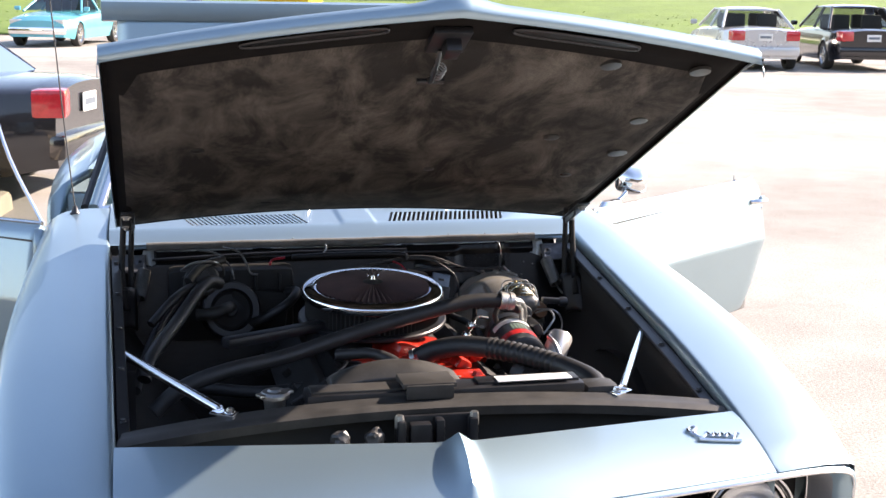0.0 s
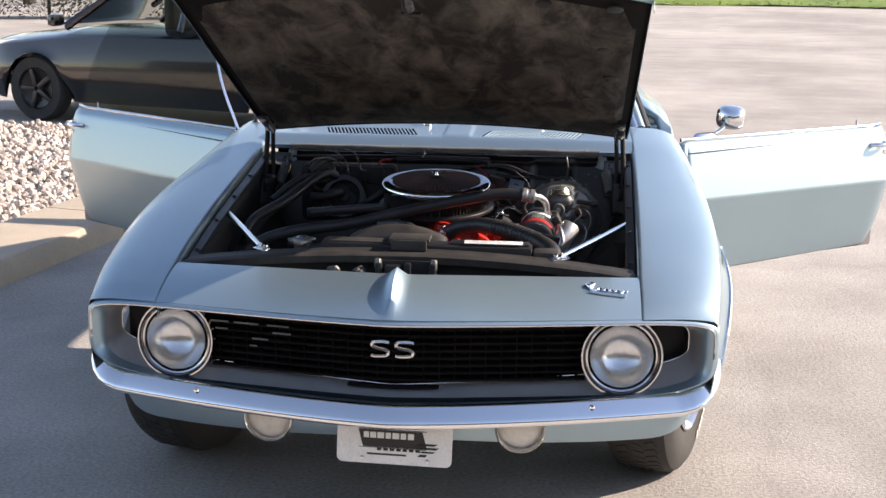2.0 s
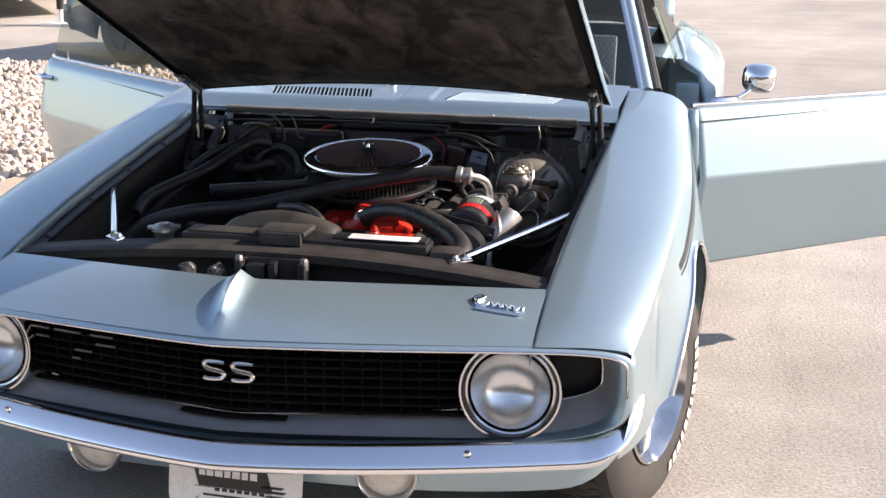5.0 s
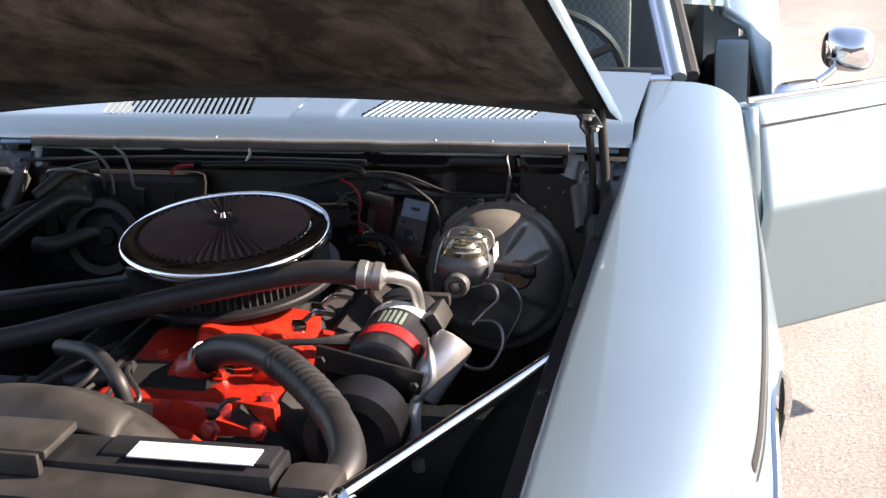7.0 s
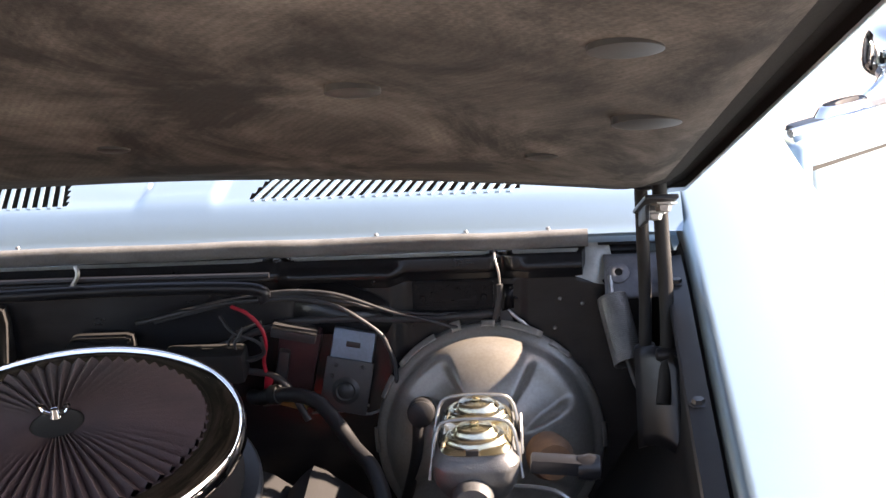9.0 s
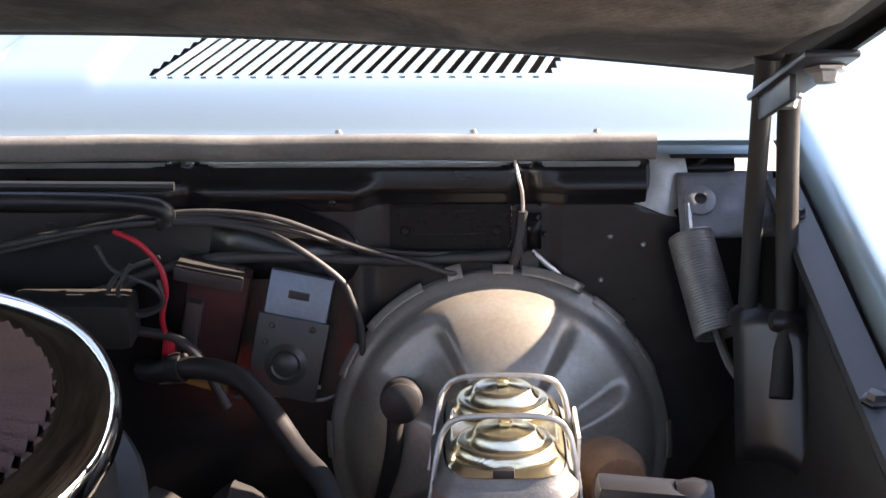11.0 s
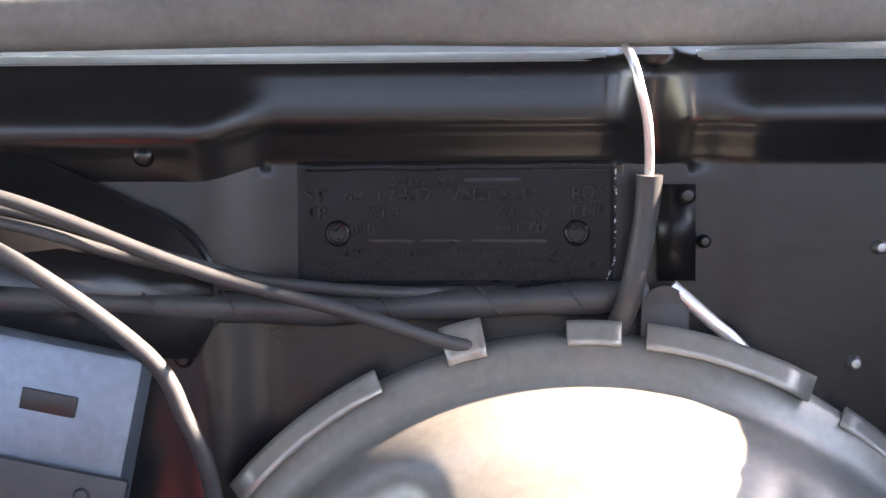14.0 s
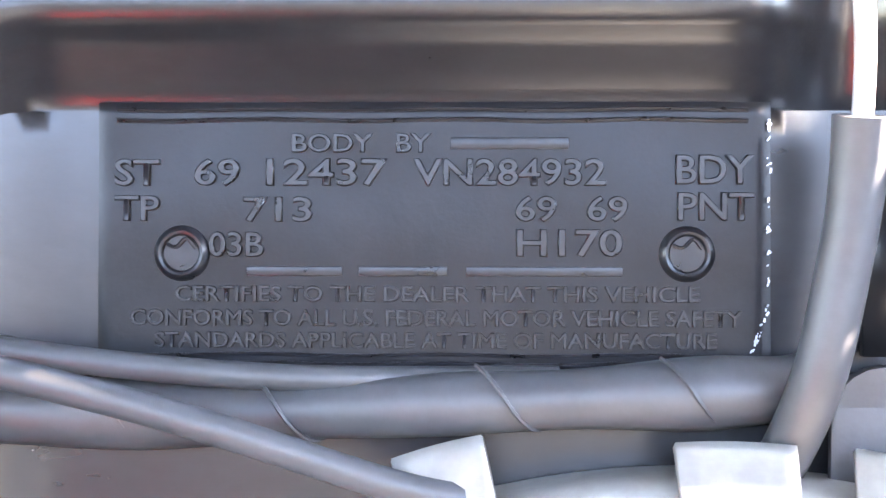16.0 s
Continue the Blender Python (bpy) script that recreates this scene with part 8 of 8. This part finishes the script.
# ---- enclosed trailer ----
tr = thing("cargo_trailer", "white enclosed cargo trailer with a bright tread-plate guard", "trailer")
foot = [(-7.85, 12.7), (-7.38, 13.5), (-10.4, 17.5), (-13.5, 16.5), (-11.6, 12.3)]
bm = bmesh.new()
lo_ = [bm.verts.new((x, y, 0.24)) for x, y in foot]
hi_ = [bm.verts.new((x, y, 2.75)) for x, y in foot]
for i in range(5):
    j = (i + 1) % 5
    bm.faces.new((lo_[i], lo_[j], hi_[j], hi_[i]))
bm.faces.new(hi_)
bm.faces.new(lo_[::-1])
part("box_body", bm, M["white_sheet"], tr)
for a, b in (((-11.6, 12.295), (-7.852, 12.69)), ((-7.845, 12.69), (-7.372, 13.495))):
    bm = bmesh.new()
    add_grid(bm, lambda u, v: Vector((a[0] + (b[0] - a[0]) * u, a[1] + (b[1] - a[1]) * u - 0.006, 0.24 + 0.62 * v)), 8, 4)
    solid(part("stone_guard", bm, M["diamond"], tr, "bright tread-plate stone guard"), 0.004)
for x, y in foot[:2] + foot[4:]:
    bm = bmesh.new()
    add_tube(bm, [(x, y - 0.01, 0.23), (x, y - 0.01, 2.76)], 0.035, 8)
    part("corner_trim", bm, M["alloy"], tr)
bm = bmesh.new()
add_box(bm, (-7.25, 12.1, 0.40), (1.55, 0.10, 0.14), Matrix.Rotation(radians(12), 3, "Z"), 0.01)
add_box(bm, (-8.1, 12.35, 0.36), (0.10, 0.5, 0.10), None, 0.01)
part("drawbar", bm, M["black"], tr, "black drawbar")
bm = bmesh.new()
add_box(bm, (-6.45, 12.28, 0.43), (0.22, 0.14, 0.12), Matrix.Rotation(radians(12), 3, "Z"), 0.03)
part("coupler", bm, M["black"], tr)
bm = bmesh.new()
add_tube(bm, [(-6.95, 12.05, 0.20), (-6.95, 12.05, 0.88)], 0.045, 12)
add_tube(bm, [(-6.95, 12.05, 0.70), (-6.75, 12.0, 0.72)], 0.015, 8)
jack = part("jack", bm, M["black"], tr, "jack post")
bm = bmesh.new()
add_tube(bm, [(-6.95, 12.05, 0.0), (-6.95, 12.05, 0.32)], 0.03, 12)
add_box(bm, (-6.95, 12.05, 0.02), (0.42, 0.20, 0.04), None, 0.01)
part("jack_foot", bm, M["label_white"], jack)
bm = bmesh.new()
add_tube(bm, [(-6.75, 12.15, 0.38), (-6.68, 12.12, 0.20), (-6.58, 12.15, 0.25), (-6.5, 12.2, 0.38)], 0.012, 6, 6)
part("safety_chain", bm, M["steel"], tr)
for x in (-8.9, -10.0):
    bm = bmesh.new()
    add_lathe(bm, [(0.0, 0.1), (0.26, 0.1), (0.29, 0.06), (0.29, -0.1), (0.0, -0.1)], 24, axis_pose((x, 15.6, 0.29), (0, -1, 0)))
    part("wheel", bm, M["tyre"], tr)

# ---- pole, bin, fence ----
bm = bmesh.new()
add_tube(bm, [(1.35, 43.6, -0.1), (1.32, 43.6, 4), (1.25, 43.6, 9)], lambda t: 0.26 - 0.05 * t, 14, 3)
tagged(part("utility_pole", bm, M["bark"]), "dark wooden utility pole in the grass", "pole")
bm = bmesh.new()
vsb = [bm.verts.new(p) for p in ((3.62, 43.85, 0.02), (5.10, 43.55, 0.02), (5.80, 45.6, 0.02), (4.3, 45.9, 0.02), (3.42, 43.7, 1.5), (5.15, 43.3, 1.5), (5.98, 45.75, 1.5), (4.2, 46.1, 1.5))]
for q in ((0, 1, 5, 4), (1, 2, 6, 5), (2, 3, 7, 6), (3, 0, 4, 7), (3, 2, 1, 0), (4, 5, 6, 7)):
    bm.faces.new([vsb[i] for i in q])
skip = tagged(part("skip_bin", bm, M["yellow"]), "yellow steel skip bin on the grass edge", "bin")
for x in (3.95, 4.35, 4.75):
    bm = bmesh.new()
    add_box(bm, (x, 43.60 - 0.2 * (x - 3.62), 0.78), (0.09, 0.07, 1.40), Matrix.Rotation(-0.2, 3, "Z") @ Matrix.Rotation(0.13, 3, "X"), 0.01)
    part("side_rib", bm, M["yellow"], skip)
fence = thing("board_fence", "weathered brown board fence along the lawn", "fence")
for k in range(150):
    bm = bmesh.new()
    add_box(bm, (-9 + 0.2 * k, 62, 3.1), (0.185, 0.03, 1.9), None, 0.004)
    part("board", bm, M["fence"], fence)

# ---- shrubs and bare trees beyond the lot ----
def shrub(x, y, h, w, seed):
    r = random.Random(seed)
    top = thing("evergreen_shrub", "dense olive-green evergreen shrub", "shrub", group="shrubs")
    bm = bmesh.new()
    for k in range(6):
        a = k * 1.05
        add_tube(bm, [(0, 0, 0), (0.1 * math.cos(a), 0.1 * math.sin(a), h * 0.3), (w * 0.35 * math.cos(a), w * 0.35 * math.sin(a), h * 0.75)], lambda t: 0.04 * (1 - 0.8 * t), 6, 3)
    part("trunk", bm, M["bark"], top)
    verts, faces = [], []
    for i in range(6500):
        t = r.random() ** 0.7
        a, rad = r.random() * 6.283, w * 0.5 * math.sqrt(r.random()) * (1 - 0.65 * t ** 1.5) * (0.8 + 0.4 * noise.noise(Vector((math.cos(i) * 2, t * 4, seed))))
        c = Vector((rad * math.cos(a), rad * math.sin(a), h * t))
        d = Vector((math.cos(a) + r.uniform(-0.6, 0.6), math.sin(a) + r.uniform(-0.6, 0.6), r.uniform(0.2, 1.2))).normalized() * r.uniform(0.05, 0.13)
        sd = d.cross(Vector((r.random(), r.random(), r.random()))).normalized() * 0.022
        o = len(verts)
        verts += [c - sd, c + sd, c + d]
        faces.append((o, o + 1, o + 2))
    me = bpy.data.meshes.new("crown")
    me.from_pydata(verts, [], faces)
    me.materials.append(M["needle"])
    cr = new("crown", me)
    cr.parent = top
    top.location = (x, y, 0)


for k, (x, y, h, w) in enumerate(((-13.6, 27.0, 2.3, 2.6), (-11.9, 27.6, 2.5, 2.4), (-10.2, 28.0, 2.2, 2.4), (-15.6, 27.0, 2.4, 2.6), (-17.5, 27.2, 2.3, 2.6), (-8.4, 28.4, 2.0, 2.2))):
    shrub(x, y, h, w, k)


def bare_tree(x, y, h, seed):
    r = random.Random(seed)
    top = thing("bare_tree", "leafless grey-brown tree beyond the car park", "tree", group="bare trees")
    bm = bmesh.new()
    add_tube(bm, [(0, 0, 0), (0.05, 0, h * 0.3), (-0.05, 0.1, h * 0.6), (0, 0, h)], lambda t: 0.16 * (1 - 0.85 * t), 8, 4)
    part("trunk", bm, M["bark"], top)
    bm = bmesh.new()
    for k in range(46):
        z = h * r.uniform(0.2, 0.95)
        a, ln = r.random() * 6.28, h * r.uniform(0.12, 0.32) * (1.15 - z / h)
        p0, p1 = Vector((0, 0, z)), Vector((ln * math.cos(a), ln * math.sin(a), z + ln * 0.8))
        add_tube(bm, [p0, (p0 + p1) / 2 + Vector((0, 0, -0.05 * ln)), p1], lambda t: 0.035 * (1 - 0.8 * t), 5, 2)
        for j in range(4):
            q = p0 + (p1 - p0) * r.uniform(0.3, 0.95)
            e = q + Vector((r.uniform(-1, 1), r.uniform(-1, 1), r.uniform(0.2, 1))) * ln * 0.45
            add_tube(bm, [q, e], 0.012, 4)
    part("branches", bm, M["bark"], top)
    top.location = (x, y, 0)


for k, (x, y, h) in enumerate(((-12.4, 33, 6.5), (-15.5, 35, 7.5), (-9.5, 36, 7.0), (-18.5, 34, 6.8), (-13.8, 38, 8.0))):
    bare_tree(x, y, h, 20 + k)
